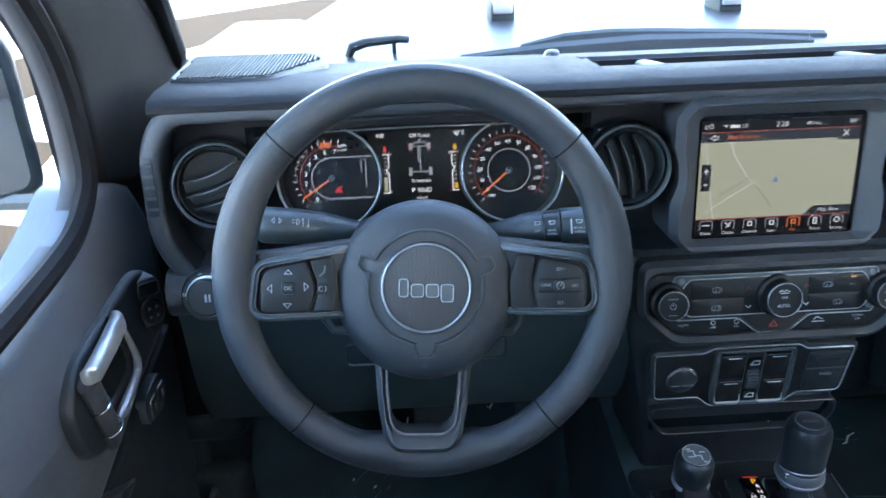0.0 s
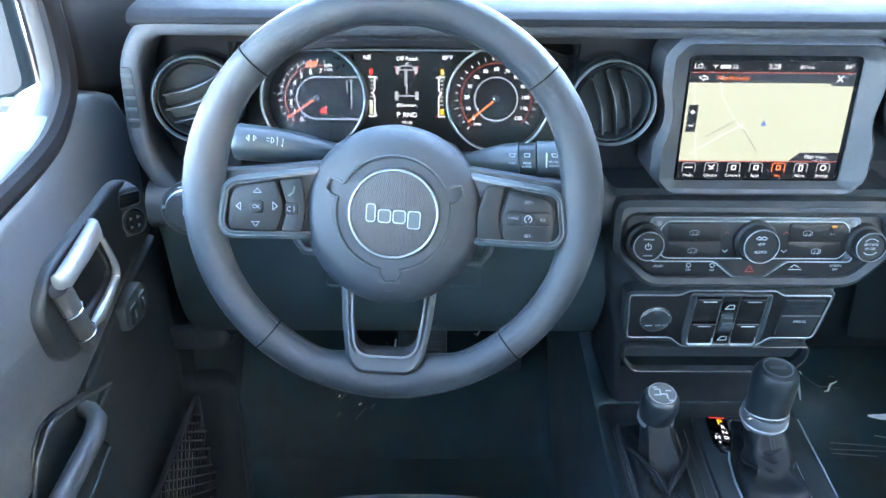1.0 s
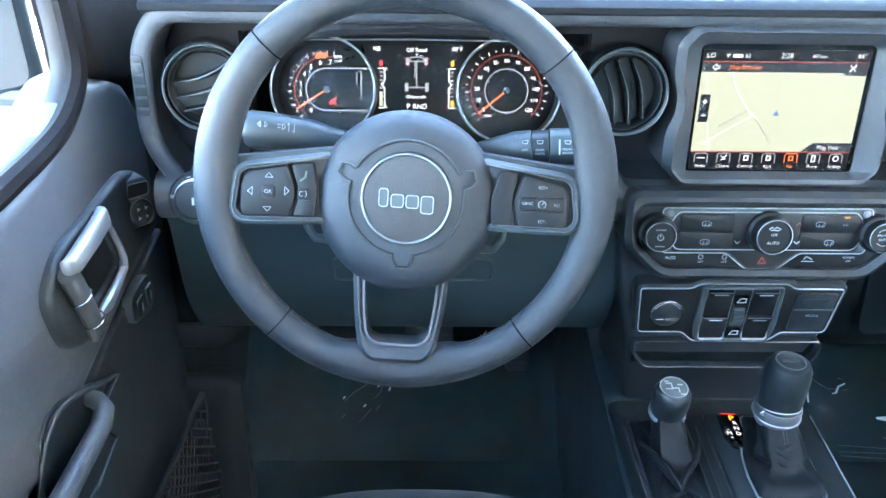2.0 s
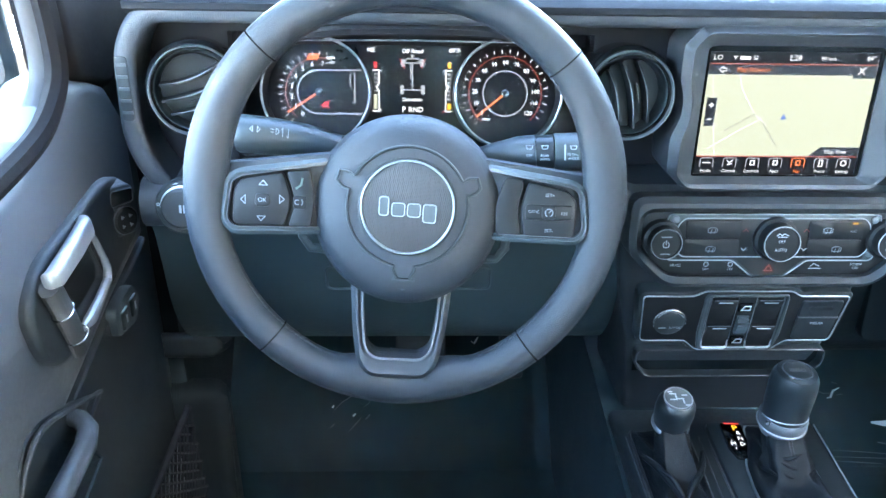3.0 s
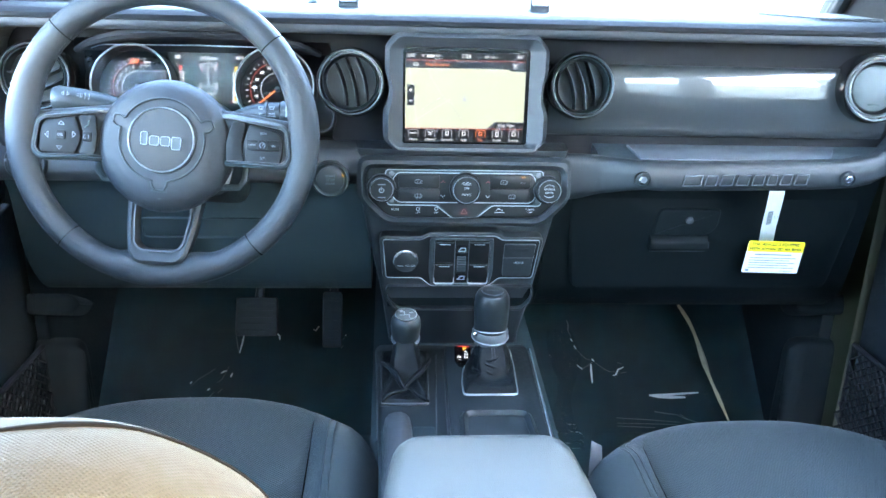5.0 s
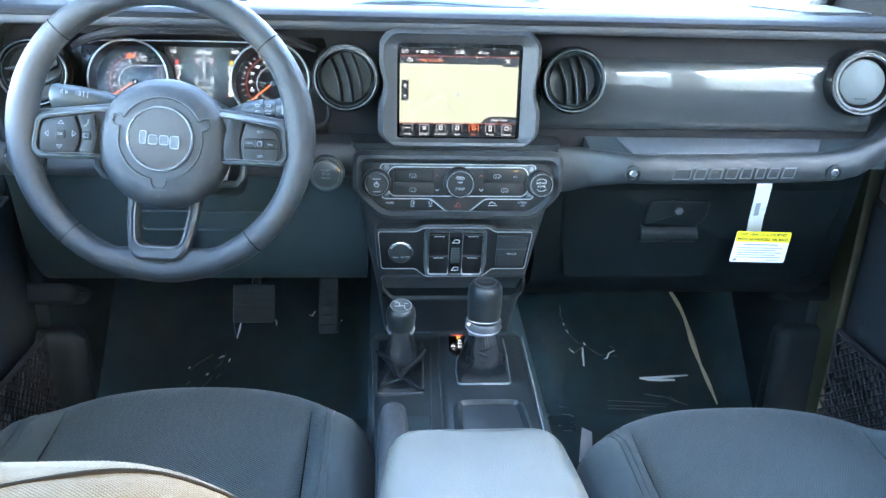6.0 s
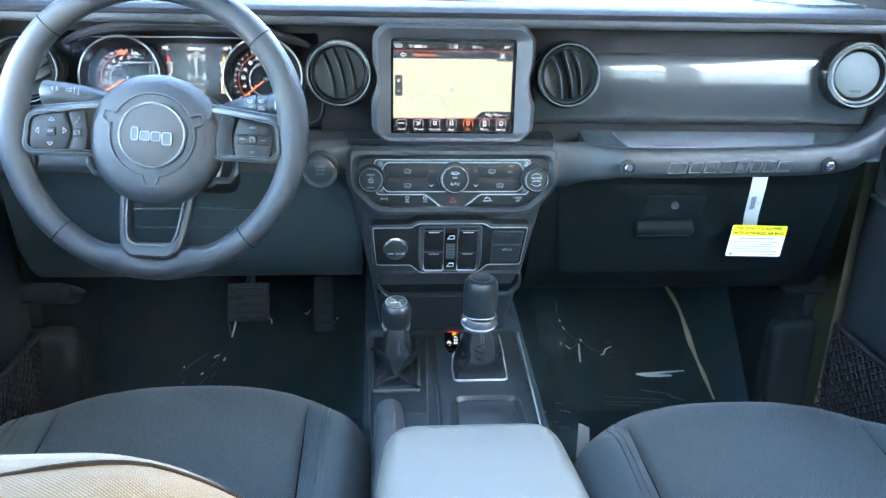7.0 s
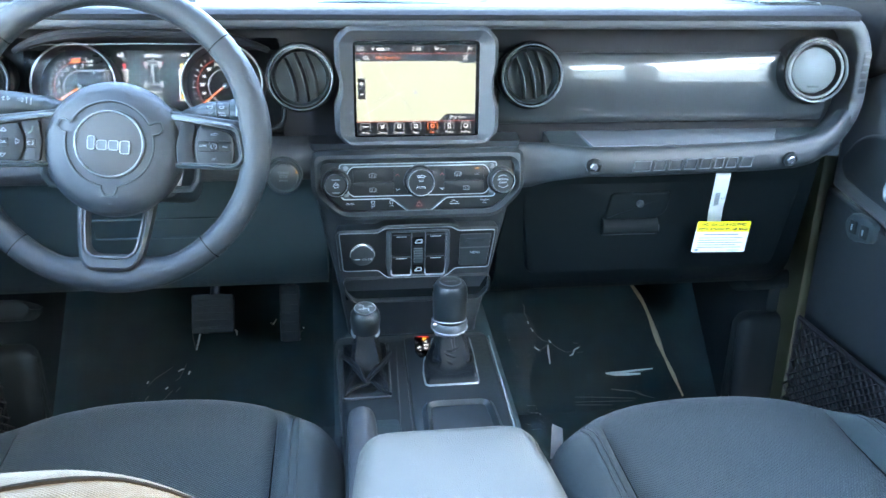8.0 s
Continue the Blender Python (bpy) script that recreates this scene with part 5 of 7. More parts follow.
part("bezel", slab(bmesh.new(), inset(out, -0.005), -0.02, 0.002, 0.004), BLACK, ws, m=SWF)
bm = bmesh.new()
band(bm, inset(out, 0.0), inset(out, 0.001), -0.002, 0.0042, 0.0003)
part("bright_edge", bm, LINE, ws, "thin bright edge line", SWF)
part("face", slab(bmesh.new(), inset(out, 0.0009), -0.004, 0.0032, 0.0005), KEY, ws, m=SWF)
bm = bmesh.new()
band(bm, rounded([(-0.046, -0.043), (0.043, -0.043), (0.048, -0.02), (0.047, 0.037), (-0.049, 0.037), (-0.05, -0.02)], 0.005, 3), rounded([(-0.042, -0.0395), (0.04, -0.0395), (0.0425, -0.02), (0.0425, 0.034), (-0.0435, 0.034), (-0.0435, -0.02)], 0.004, 3), 0.002, 0.0065, 0.001)
part("switch_frame", bm, DARK, ws, "dark switch frame", SWF)
for x in (-0.0265, 0.0255):
    for y in (0.0165, -0.0205):
        bm = bmesh.new()
        loops = []
        for yy, zz in ((-0.016, 0.0035), (-0.012, 0.0035), (0.002, 0.005), (0.009, 0.0085), (0.0145, 0.0092), (0.0155, 0.003)):
            loops.append([(x - 0.0145, y + yy, 0.002), (x - 0.0145, y + yy, zz - 0.001), (x - 0.0125, y + yy, zz), (x + 0.0125, y + yy, zz), (x + 0.0145, y + yy, zz - 0.001), (x + 0.0145, y + yy, 0.002)])
        rings(bm, loops)
        k = part("window_switch", bm, KEY, ws, m=SWF)
        bars([(x - 0.008, x + 0.008, y + 0.0115, y + 0.0126)], 0.0091, WHITEINK, k, SWF)
        bm = bmesh.new()
        tube(bm, [(x - 0.0135, y + 0.0148, 0.0085), (x, y + 0.0152, 0.0087), (x + 0.0135, y + 0.0148, 0.0085)], 0.0005, 6)
        part("switch_edge", bm, GREYRING, k, m=SWF)
    bm = bmesh.new()
    tube(bm, [(x - 0.0152, -0.03, 0.004), (x - 0.0152, -0.037, 0.0055), (x - 0.0125, -0.0395, 0.006), (x + 0.0125, -0.0395, 0.006), (x + 0.0152, -0.037, 0.0055), (x + 0.0152, -0.03, 0.004)], [0.0007, 0.0012, 0.0016, 0.0016, 0.0012, 0.0007], 8)
    part("chrome_foot", bm, LINE, ws, "chrome strip under the switches", SWF)
    for e in (-0.0155, 0.0155):
        bm = bmesh.new()
        tube(bm, [(x + e, -0.03, 0.0048), (x + e, 0.034, 0.0048)], 0.0005, 6)
        part("switch_rail", bm, GREYRING, ws, m=SWF)
for y in (0.0185, -0.0295):
    k = part("lock_key", slab(bmesh.new(), rect(-0.0085, 0.0075, y - 0.006, y + 0.006, 0.002), 0.002, 0.006, 0.001), PIANO, ws, m=SWF)
    strokes([[(-0.0055, y - 0.0025), (0.0045, y - 0.0025), (0.0045, y + 0.003), (-0.002, y + 0.003), (-0.0055, y - 0.0025)]], 0.0011, 0.0062, WHITEINK, k, SWF, "window_symbol")
bm = bmesh.new()
for k in range(7):
    a = -55 + k * 110 / 6
    box(bm, -0.007, 0.006, 0.013 * math.sin(radians(a)) - 0.0016, 0.013 * math.sin(radians(a)) + 0.0016, 0.001, 0.001 + 0.0095 * math.cos(radians(a)))
part("mirror_roller", bm, DARK, ws, m=SWF @ Matrix.Translation((0, -0.006, 0)))
sock = part("socket_cap", lathe(bmesh.new(), [(0.0185, 0.0), (0.018, 0.0055), (0.015, 0.0075), (0.0001, 0.008)], 36, -0.085, -0.002), BLACK, ws, "round black socket cap", m=SWF)
# highlight on the cap's upper edge, drawn as a bright arc and stroke
bm = bmesh.new()
tube(bm, [(x, y, 0.0062) for x, y in arc(-0.085, -0.002, 0.0184, -10, 190, 24)], [0.0004 + 0.0017 * math.sin(math.pi * k / 24) for k in range(25)], 8)
part("bright_arc", bm, CHROME, sock, m=SWF)
strokes([arc(-0.085, -0.002, 0.0165, 30, 150, 16)], 0.0012, 0.0066, LINE, sock, SWF, "cap_highlight")
lettering("12V DC", 0.0046, WHITEINK, sock, SWF, -0.078, -0.008, 0.0082)
strokes([[(-0.097, -0.008), (-0.089, -0.008)]], 0.001, 0.0082, WHITEINK, sock, SWF)
door_m = part("media_door", slab(bmesh.new(), rounded([(0.0625, -0.026), (0.1055, -0.026), (0.1115, 0.028), (0.0635, 0.028)], 0.003), 0.002, 0.0062, 0.0015), BLACK, ws, m=SWF)
part("slot", slab(bmesh.new(), rect(0.073, 0.1, 0.016, 0.021, 0.001), 0.004, 0.0066), BLACK, door_m, m=SWF)
part("door_lip", slab(bmesh.new(), rect(0.063, 0.11, 0.0045, 0.0065, 0.0005), 0.004, 0.0072, 0.0005), DASH, door_m, m=SWF)
lettering("MEDIA", 0.0052, WHITEINK, door_m, SWF, 0.087, -0.003, 0.0064)

# ---- floor console ----
con = thing("centre_console", (0, -0.25, 0.0), "dark grey plastic centre console between the seats", "console")


def ctop(y):
    return 0.353 if y < 0.03 else 0.353 - 0.3 * (y - 0.03)


bm = bmesh.new()
loops = []
for y, w, top in ((0.13, 0.126, ctop(0.13)), (0.06, 0.124, ctop(0.06)), (0.03, 0.122, ctop(0.03)), (-0.12, 0.118, ctop(-0.12)), (-0.22, 0.114, 0.35), (-0.4, 0.113, 0.346), (-0.82, 0.113, 0.33)):
    sec = rounded([(-w, 0.0), (w, 0.0), (w, top), (-w, top)], [0.001, 0.001, 0.014, 0.014], 4)
    loops.append([(x - 0.004, y, z) for x, z in sec])
rings(bm, loops)
part("console_body", bm, BLACK, con, m=None)
CO = Matrix.Translation((0, -0.05, 0.352)) @ Matrix.Rotation(math.atan(0.02), 4, "X")
# raised right deck with the gear lever, bright side strips
deck = rounded([(-0.028, -0.2), (0.1, -0.2), (0.112, 0.085), (-0.02, 0.085)], 0.01, 3)
bm = bmesh.new()
slab(bm, deck, -0.01, 0.006, 0.004)
part("gear_deck", bm, BLACK, con, m=CO)
for pts in ([(0.102, -0.2), (0.115, 0.08)], [(-0.03, -0.2), (-0.024, 0.06)], [(-0.046, -0.2), (-0.034, 0.06)], [(-0.12, -0.17), (-0.122, 0.06)]):
    bm = bmesh.new()
    tube(bm, [(pts[0][0], pts[0][1], 0.003), (pts[1][0], pts[1][1], 0.003)], 0.001, 8)
    part("side_strip", bm, PALEDISC if pts[0][0] > 0.05 else DASH, con, m=CO)
# tray in front of the armrest
bm = bmesh.new()
o = rounded([(-0.022, -0.33), (0.092, -0.33), (0.086, -0.105), (-0.012, -0.105)], 0.022, 4)
band(bm, o, inset(o, 0.012), -0.02, 0.012, 0.005)
part("bin_rim", bm, BLACK, con, m=CO)
part("bin_mat", slab(bmesh.new(), inset(o, 0.011), -0.02, 0.003), BLACK, con, m=CO)
# second bin on the handbrake side
bm = bmesh.new()
box(bm, -0.116, -0.044, -0.34, -0.135, -0.03, 0.004, 0.006)
part("brake_plinth", bm, LOWER, con, m=CO)

# gear lever
shift = thing("gear_lever", (0.045, -0.036, 0.36), "automatic gear lever with a black knob, silver collar and leather boot", "gear lever")
bez = rounded([(-0.002, -0.066), (0.076, -0.066), (0.081, 0.012), (0.083, 0.072), (0.024, 0.074), (0.017, 0.05), (0.002, 0.004), (-0.002, -0.03)], [0.008, 0.008, 0.004, 0.01, 0.004, 0.004, 0.004, 0.004], 3)
bm = bmesh.new()
band(bm, bez, inset(bez, 0.002), 0.0, 0.0085, 0.0006)
part("boot_frame", bm, SATIN, shift, "satin silver boot frame", CO)
def gaiter(outline, top, rows, fold, ridge, turns):
    """A leather boot: from an outline up to a round neck, with sagging folds. rows: share of the way to the neck, height, neck radius, shift of the neck."""
    bm = bmesh.new()
    loops = []
    xs, ys = [p[0] for p in outline], [p[1] for p in outline]
    mx, my, hx, hy = (max(xs) + min(xs)) / 2, (max(ys) + min(ys)) / 2, (max(xs) - min(xs)) / 2, (max(ys) - min(ys)) / 2
    for n, (f, h, r, dy) in enumerate(rows):
        ring = []
        w = math.sin(math.pi * min(1, max(0, (n - 0.5) / (len(rows) - 1))))
        for p in outline:
            a = math.atan2((p[1] - my) / hy, (p[0] - mx) / hx)
            q = Vector(p).lerp(Vector(top) + Vector((math.cos(a) * r, math.sin(a) * r + dy)), f)
            out = fold * w * (math.sin(turns * a + 0.9 * n) + 0.6 * math.sin((turns + 3) * a - 1.7 * n))
            up = ridge * w * (0.5 - 0.5 * math.cos(4 * a)) ** 3 * (1 - f * 0.5) if 1 < n else 0
            ring.append((q.x + math.cos(a) * out, q.y + math.sin(a) * out, h + up))
        loops.append(ring)
    rings(bm, loops)
    return bm


def finer(pts, n):
    return [tuple(Vector(a).lerp(Vector(b), k / n)) for a, b in zip(pts, pts[1:] + pts[:1]) for k in range(n)]


part("boot", gaiter(finer(inset(bez, 0.002), 3), (0.046, 0.03), [(0, 0.002, 0.02, -0.03), (0.04, 0.011, 0.02, -0.03), (0.2, 0.014, 0.022, -0.03), (0.45, 0.012, 0.024, -0.03), (0.72, 0.01, 0.024, -0.03), (0.92, 0.012, 0.023, -0.03), (0.96, 0.018, 0.026, -0.027), (1, 0.026, 0.0245, -0.02), (1, 0.034, 0.023, -0.012), (1, 0.042, 0.021, -0.005), (1, 0.056, 0.019, 0.0)], 0.0024, 0.009, 7), BOOT, shift, "soft black leather boot", CO, sharp=80)
bm = bmesh.new()
for k in range(11):
    for e in (-0.0022, 0.0022):
        tube(bm, [(0.046 + e, -0.012 + 0.0024 * k, 0.03 + 0.0018 * k), (0.046 + e * 0.6, -0.0108 + 0.0024 * k, 0.031 + 0.0018 * k)], 0.0006, 4)
part("boot_stitching", bm, DASH, shift, m=CO)
for k, (cy, h, r, a0, a1) in enumerate(((0.001, 0.016, 0.0235, 190, 330), (0.005, 0.024, 0.0212, 215, 350), (0.011, 0.032, 0.0202, 200, 300), (0.0, 0.014, 0.028, 150, 230), (0.0, 0.013, 0.028, 310, 380))):
    bm = bmesh.new()
    pts = [(0.046 + r * math.cos(radians(a0 + (a1 - a0) * t / 12)), cy + r * math.sin(radians(a0 + (a1 - a0) * t / 12)), h + 0.003 * math.sin(t * 0.5 + k)) for t in range(13)]
    tube(bm, pts, [0.0004 + 0.0022 * math.sin(math.pi * t / 12) for t in range(13)], 8)
    part("boot_fold", bm, BOOT, shift, m=CO, sharp=80)
KN = Matrix.Translation((0.044, -0.022, 0.405)) @ Matrix.Rotation(radians(4), 4, "X")
part("collar", lathe(bmesh.new(), [(0.0185, -0.016), (0.0225, -0.013), (0.0235, -0.009), (0.0262, -0.003), (0.0268, 0.003), (0.0268, 0.008), (0.0255, 0.011), (0.02, 0.012)], 40), GREYRING, shift, "grey metal collar", m=KN)
bm = bmesh.new()
tube(bm, [(0.0268 * math.cos(2 * math.pi * k / 40), 0.0268 * math.sin(2 * math.pi * k / 40), -0.002) for k in range(40)], 0.0011, 6, closed=True)
part("collar_edge", bm, LINE, shift, "bright lower edge", KN)
part("knob", lathe(bmesh.new(), [(0.0236, 0.006), (0.0244, 0.012), (0.0252, 0.03), (0.0258, 0.052), (0.0248, 0.064), (0.0215, 0.071), (0.017, 0.0732), (0.0001, 0.0736)], 44), BLACK, shift, "black knob", m=KN)
bm = bmesh.new()
tube(bm, [(0.0249 * math.cos(2 * math.pi * k / 40), 0.0249 * math.sin(2 * math.pi * k / 40), 0.011 - 0.006 * math.sin(2 * math.pi * k / 40)) for k in range(40)], 0.0008, 5, closed=True)
part("collar_line", bm, LINE, shift, m=KN)
bm = bmesh.new()
band(bm, circle(0, 0, 0.0165, 40, 0.0165), circle(0, 0, 0.0152, 40, 0.0152), 0.071, 0.0744)
part("knob_cap_ring", bm, GREYRING, shift, m=KN)
bars([(-0.009, 0.009, -0.0025, 0.0025)], 0.0737, DASH, shift, KN, "cap_mark")
part("release_button", lathe(bmesh.new(), [(0.003, 0.0), (0.003, 0.003), (0.0001, 0.0035)], 12), CHROME, shift, m=Matrix.Translation((0.0205, -0.0355, 0.4135)) @ Matrix.Rotation(radians(75), 4, "X"))
ind = thing("gear_indicator", (0.003, 0.0, 0.36), "lit gear indicator strip with an amber P", "indicator")
IN = CO @ Matrix.Translation((0.007, 0.056, 0.0075)) @ Matrix.Rotation(radians(-4), 4, "Z")
part("window", slab(bmesh.new(), rounded([(-0.006, -0.04), (0.006, -0.04), (0.0125, -0.024), (0.0125, 0.021), (-0.0125, 0.021), (-0.0125, -0.022)], 0.003, 3), -0.004, 0.002, 0.0006), PIANO, ind, m=IN)
# red fringe of the P's glow, painted as a bar of its own
bars([(-0.008, 0.01, 0.0188, 0.0203)], 0.0021, G_RED, ind, IN, "red_fringe", label="red fringe of the P's glow, drawn as a bar")
lettering("P", 0.0125, G_AMBER, ind, IN, 0.003, 0.0115, 0.0022, bold=0.0004, label="amber letter P")
for ch, y in (("R", 0.0025), ("N", -0.007), ("D", -0.0165)):
    lettering(ch, 0.0085, G_WHITE, ind, IN, 0.005, y, 0.0022)
lettering("M", 0.0085, G_WHITE, ind, IN, -0.0055, -0.0165, 0.0022)
lettering("-", 0.0085, G_WHITE, ind, IN, -0.0055, -0.0095, 0.0022)
lettering("+", 0.007, G_WHITE, ind, IN, -0.0045, -0.0245, 0.0022)

# transfer lever
tl = thing("transfer_lever", (-0.08, -0.03, 0.36), "four-wheel-drive lever with a black knob and leather boot", "gear lever")
bz = rounded([(-0.118, -0.085), (-0.05, -0.085), (-0.045, 0.07), (-0.118, 0.07)], 0.008, 4)
bm = bmesh.new()
band(bm, bz, inset(bz, 0.003), 0.0, 0.006, 0.001)
part("boot_frame", bm, DASH, tl, m=CO)
part("boot", gaiter(finer(inset(bz, 0.0025), 3), (-0.081, 0.034), [(0, 0.001, 0.016, -0.035), (0.04, 0.008, 0.016, -0.035), (0.2, 0.005, 0.018, -0.035), (0.45, 0.002, 0.02, -0.035), (0.72, 0.002, 0.02, -0.035), (0.92, 0.006, 0.02, -0.035), (0.97, 0.014, 0.0225, -0.033), (1, 0.022, 0.0215, -0.025), (1, 0.03, 0.02, -0.016), (1, 0.038, 0.0185, -0.006), (1, 0.05, 0.0165, 0.0)], 0.002, 0.017, 5), BOOT, tl, "folded black leather boot", CO, sharp=80)
pinch = Vector((-0.081, -0.056, 0.013))
for p, r in (((-0.114, -0.083, 0.008), 0.0028), ((-0.05, -0.083, 0.008), 0.0028), ((-0.117, 0.012, 0.018), 0.0045), ((-0.046, 0.016, 0.018), 0.0045), ((-0.105, -0.02, 0.026), 0.003)):
    bm = bmesh.new()
    p = Vector(p)
    side = Vector((p.y - pinch.y, pinch.x - p.x, 0)).normalized() * 0.003
    tube(bm, [p.lerp(pinch, t / 7) + side * math.sin(5 * t / 7) + Vector((0, 0, 0.002 * math.sin(math.pi * t / 7))) for t in range(8)], [r * (0.35 + 0.65 * math.sin(math.pi * (t + 1.2) / 9)) for t in range(8)], 8)
    part("boot_fold", bm, BOOT, tl, m=CO, sharp=80)
KT = Matrix.Translation((-0.081, -0.014, 0.391)) @ Matrix.Rotation(radians(12), 4, "X") @ Matrix.Diagonal((1.02, 1.02, 0.97, 1))
part("stem", lathe(bmesh.new(), [(0.012, -0.03), (0.013, 0.0), (0.0001, 0.001)], 20), BLACK, tl, m=KT)
part("collar", lathe(bmesh.new(), [(0.016, -0.001), (0.0195, 0.002), (0.0212, 0.005), (0.0214, 0.0075), (0.02, 0.0095), (0.017, 0.0105)], 36), LINE, tl, "bright metal collar", m=KT)
part("knob", lathe(bmesh.new(), [(0.019, 0.008), (0.0205, 0.016), (0.0218, 0.03), (0.021, 0.041), (0.0175, 0.048), (0.0155, 0.0495), (0.0001, 0.0495)], 40), BLACK, tl, "black knob", m=KT)
part("shift_disc", lathe(bmesh.new(), [(0.0155, 0.0485), (0.0155, 0.0505), (0.0145, 0.051), (0.0001, 0.051)], 36), VENTDISC, tl, "grey disc with the shift pattern", m=KT)
strokes([[(-0.008, 0.006), (-0.002, 0.006), (-0.002, -0.001), (0.005, -0.001), (0.005, -0.007)], [(-0.009, 0.009), (-0.005, 0.009)], [(0.006, -0.01), (0.01, -0.01)], [(-0.009, -0.002), (-0.002, -0.002)], [(0.005, 0.004), (0.01, 0.004)]], 0.0016, 0.0512, WHITEINK, tl, KT, "shift_pattern")
bm = bmesh.new()
band(bm, circle(0, 0, 0.0158, 36), circle(0, 0, 0.0146, 36), 0.049, 0.0518)
part("disc_ring", bm, LINE, tl, m=KT)

# handbrake
hb = thing("handbrake_lever", (-0.095, -0.25, 0.35), "dark grey handbrake lever lying flat beside the bin", "handbrake")
bm = bmesh.new()
tube(bm, [(-0.094, -0.188, 0.352), (-0.094, -0.198, 0.366), (-0.094, -0.235, 0.372), (-0.095, -0.34, 0.378), (-0.097, -0.42, 0.382)], [0.012, 0.017, 0.0185, 0.018, 0.0175], 14, flat=0.8, up=(0, 0, 1))
part("grip", bm, DASH, hb)
part("button", lathe(bmesh.new(), [(0.007, 0.0), (0.0065, 0.006), (0.0001, 0.007)], 16), GREYRING, hb, m=Matrix.Translation((-0.094, -0.186, 0.357)) @ Matrix.Rotation(radians(-70), 4, "X"))

# armrest
ar = thing("armrest", (-0.01, -0.6, 0.34), "pale grey grained vinyl armrest lid on the console", "armrest")
out = rounded([(-0.118, -0.86), (0.094, -0.86), (0.09, -0.5), (0.078, -0.388), (-0.1, -0.388), (-0.114, -0.5)], [0.03, 0.03, 0.1, 0.035, 0.035, 0.1], 6)
part("lid", pillow(bmesh.new(), out, 0.405, 0.476, 0.022, 0.006, 5, 3), VINYL, ar, "padded vinyl lid", sharp=60)
part("box", slab(bmesh.new(), inset(out, 0.012), 0.32, 0.416), DARK, ar)
bm = bmesh.new()
tube(bm, [(x, y, 0.44) for x, y in inset(out, -0.0006)], 0.0012, 5, closed=True)
part("lid_seam", bm, DASH, ar)


# ---- seats ----
def seat(cx, y0, rise, label):
    """rise: how far the cushion is wound up."""
    st = thing("front_seat", (cx, y0 - 0.3, 0.0), label, "seat", "front seats")
    m = Matrix.Translation((cx, y0, rise))
    W, F, E, R = 0.258, 0.2, 2.5, 0.062

    def half(d):
        return W * (1 - max(0.0, 1 - d / F) ** E) ** (1 / E)

    def height(x, d):
        rho = ((abs(x) / W) ** E + max(0.0, 1 - d / F) ** E) ** (1 / E)
        gap = max(0.0, 1 - rho) * 0.21
        drop = R - math.sqrt(max(0.0, R * R - max(0.0, R - gap) ** 2))
        ramp = max(0.0, min(1.0, (d - 0.06) / 0.09))
        ramp = ramp * ramp * (3 - 2 * ramp)
        a = abs(x)
        side = 0.024 * ramp * max(0.0, math.sin(math.pi * min(1, max(0, (a - 0.15) / 0.13))))
        valley = 0.012 * ramp * math.exp(-((a - 0.166) / 0.012) ** 2) + 0.006 * ramp * math.exp(-((a - 0.166) / 0.004) ** 2)
        return 0.319 - 0.035 * d - drop + side - valley + 0.006 * (1 - (x / W) ** 2)

    def seam_x(d):
        return min(0.166, 0.72 * half(d))

    def patch(u0, u1, cols):
        """Columns from u0 to u1: -2 and 2 are the outer edges, -1 and 1 the seams."""
        bm = bmesh.new()
        depths = [0.0015, 0.004, 0.008, 0.014, 0.022, 0.032, 0.045, 0.06, 0.075, 0.09, 0.11, 0.13, 0.155, 0.18, 0.21, 0.25, 0.3, 0.36, 0.44, 0.54]
        grid = []
        for d in [None] + depths:
            row = []
            for c in range(cols + 1):
                u = u0 + (u1 - u0) * c / cols
                dd = d or depths[0]
                x = seam_x(dd) * u if abs(u) <= 1 else math.copysign(seam_x(dd) + (half(dd) - seam_x(dd)) * math.sin(math.pi / 2 * (abs(u) - 1)), u)
                row.append((x, -dd, 0.12 if d is None else height(x, dd)))
            for k, u in ((0, u0), (-1, u1)):
                if abs(u) == 2:
                    x, y, z = row[k]
                    row = [(x, y, 0.12)] + row if k == 0 else row + [(x, y, 0.12)]
            grid.append([bm.verts.new(p) for p in row])
        for p, q in zip(grid, grid[1:]):
            for c in range(len(p) - 1):
                bm.faces.new((p[c], p[c + 1], q[c + 1], q[c]))
        return bm

    part("cushion_centre", patch(-1, 1, 40), FABRIC, st, "woven dark grey cloth centre panel", m, sharp=80)
    for side in (-1, 1):
        bol = part("cushion_bolster", patch(-2, -1, 22) if side < 0 else patch(1, 2, 22), BOLSTER, st, "dark cloth bolster with double stitching", m, sharp=80)
        for off in (0.0, 0.009):
            bm = bmesh.new()
            pts = []
            for k in range(44):
                d = 0.05 + 0.0108 * k
                x = seam_x(d) + 0.023 + off
                if x < half(d) - 0.004:
                    pts.append((side * x, -d, height(x, d) + 0.0003))
            tube(bm, pts, 0.0007, 5)
            part("seam", bm, BLACK, bol, m=m)
        bm = bmesh.new()
        tube(bm, [(side * seam_x(d), -d, height(seam_x(d), d) - 0.0004) for d in [0.085 + 0.01 * k for k in range(45)]], [0.0003 + 0.0016 * min(1, k / 9) for k in range(45)], 8)
        part("valley_seam", bm, SEAMGAP, bol, m=m)
    # backrest, reclined, and headrest
    out = rounded([(-0.25, -0.02), (0.25, -0.02), (0.252, 0.3), (0.243, 0.475), (0.195, 0.516), (-0.195, 0.516), (-0.243, 0.475), (-0.252, 0.3)], [0.05, 0.05, 0.1, 0.1, 0.1, 0.1, 0.1, 0.1], 7)
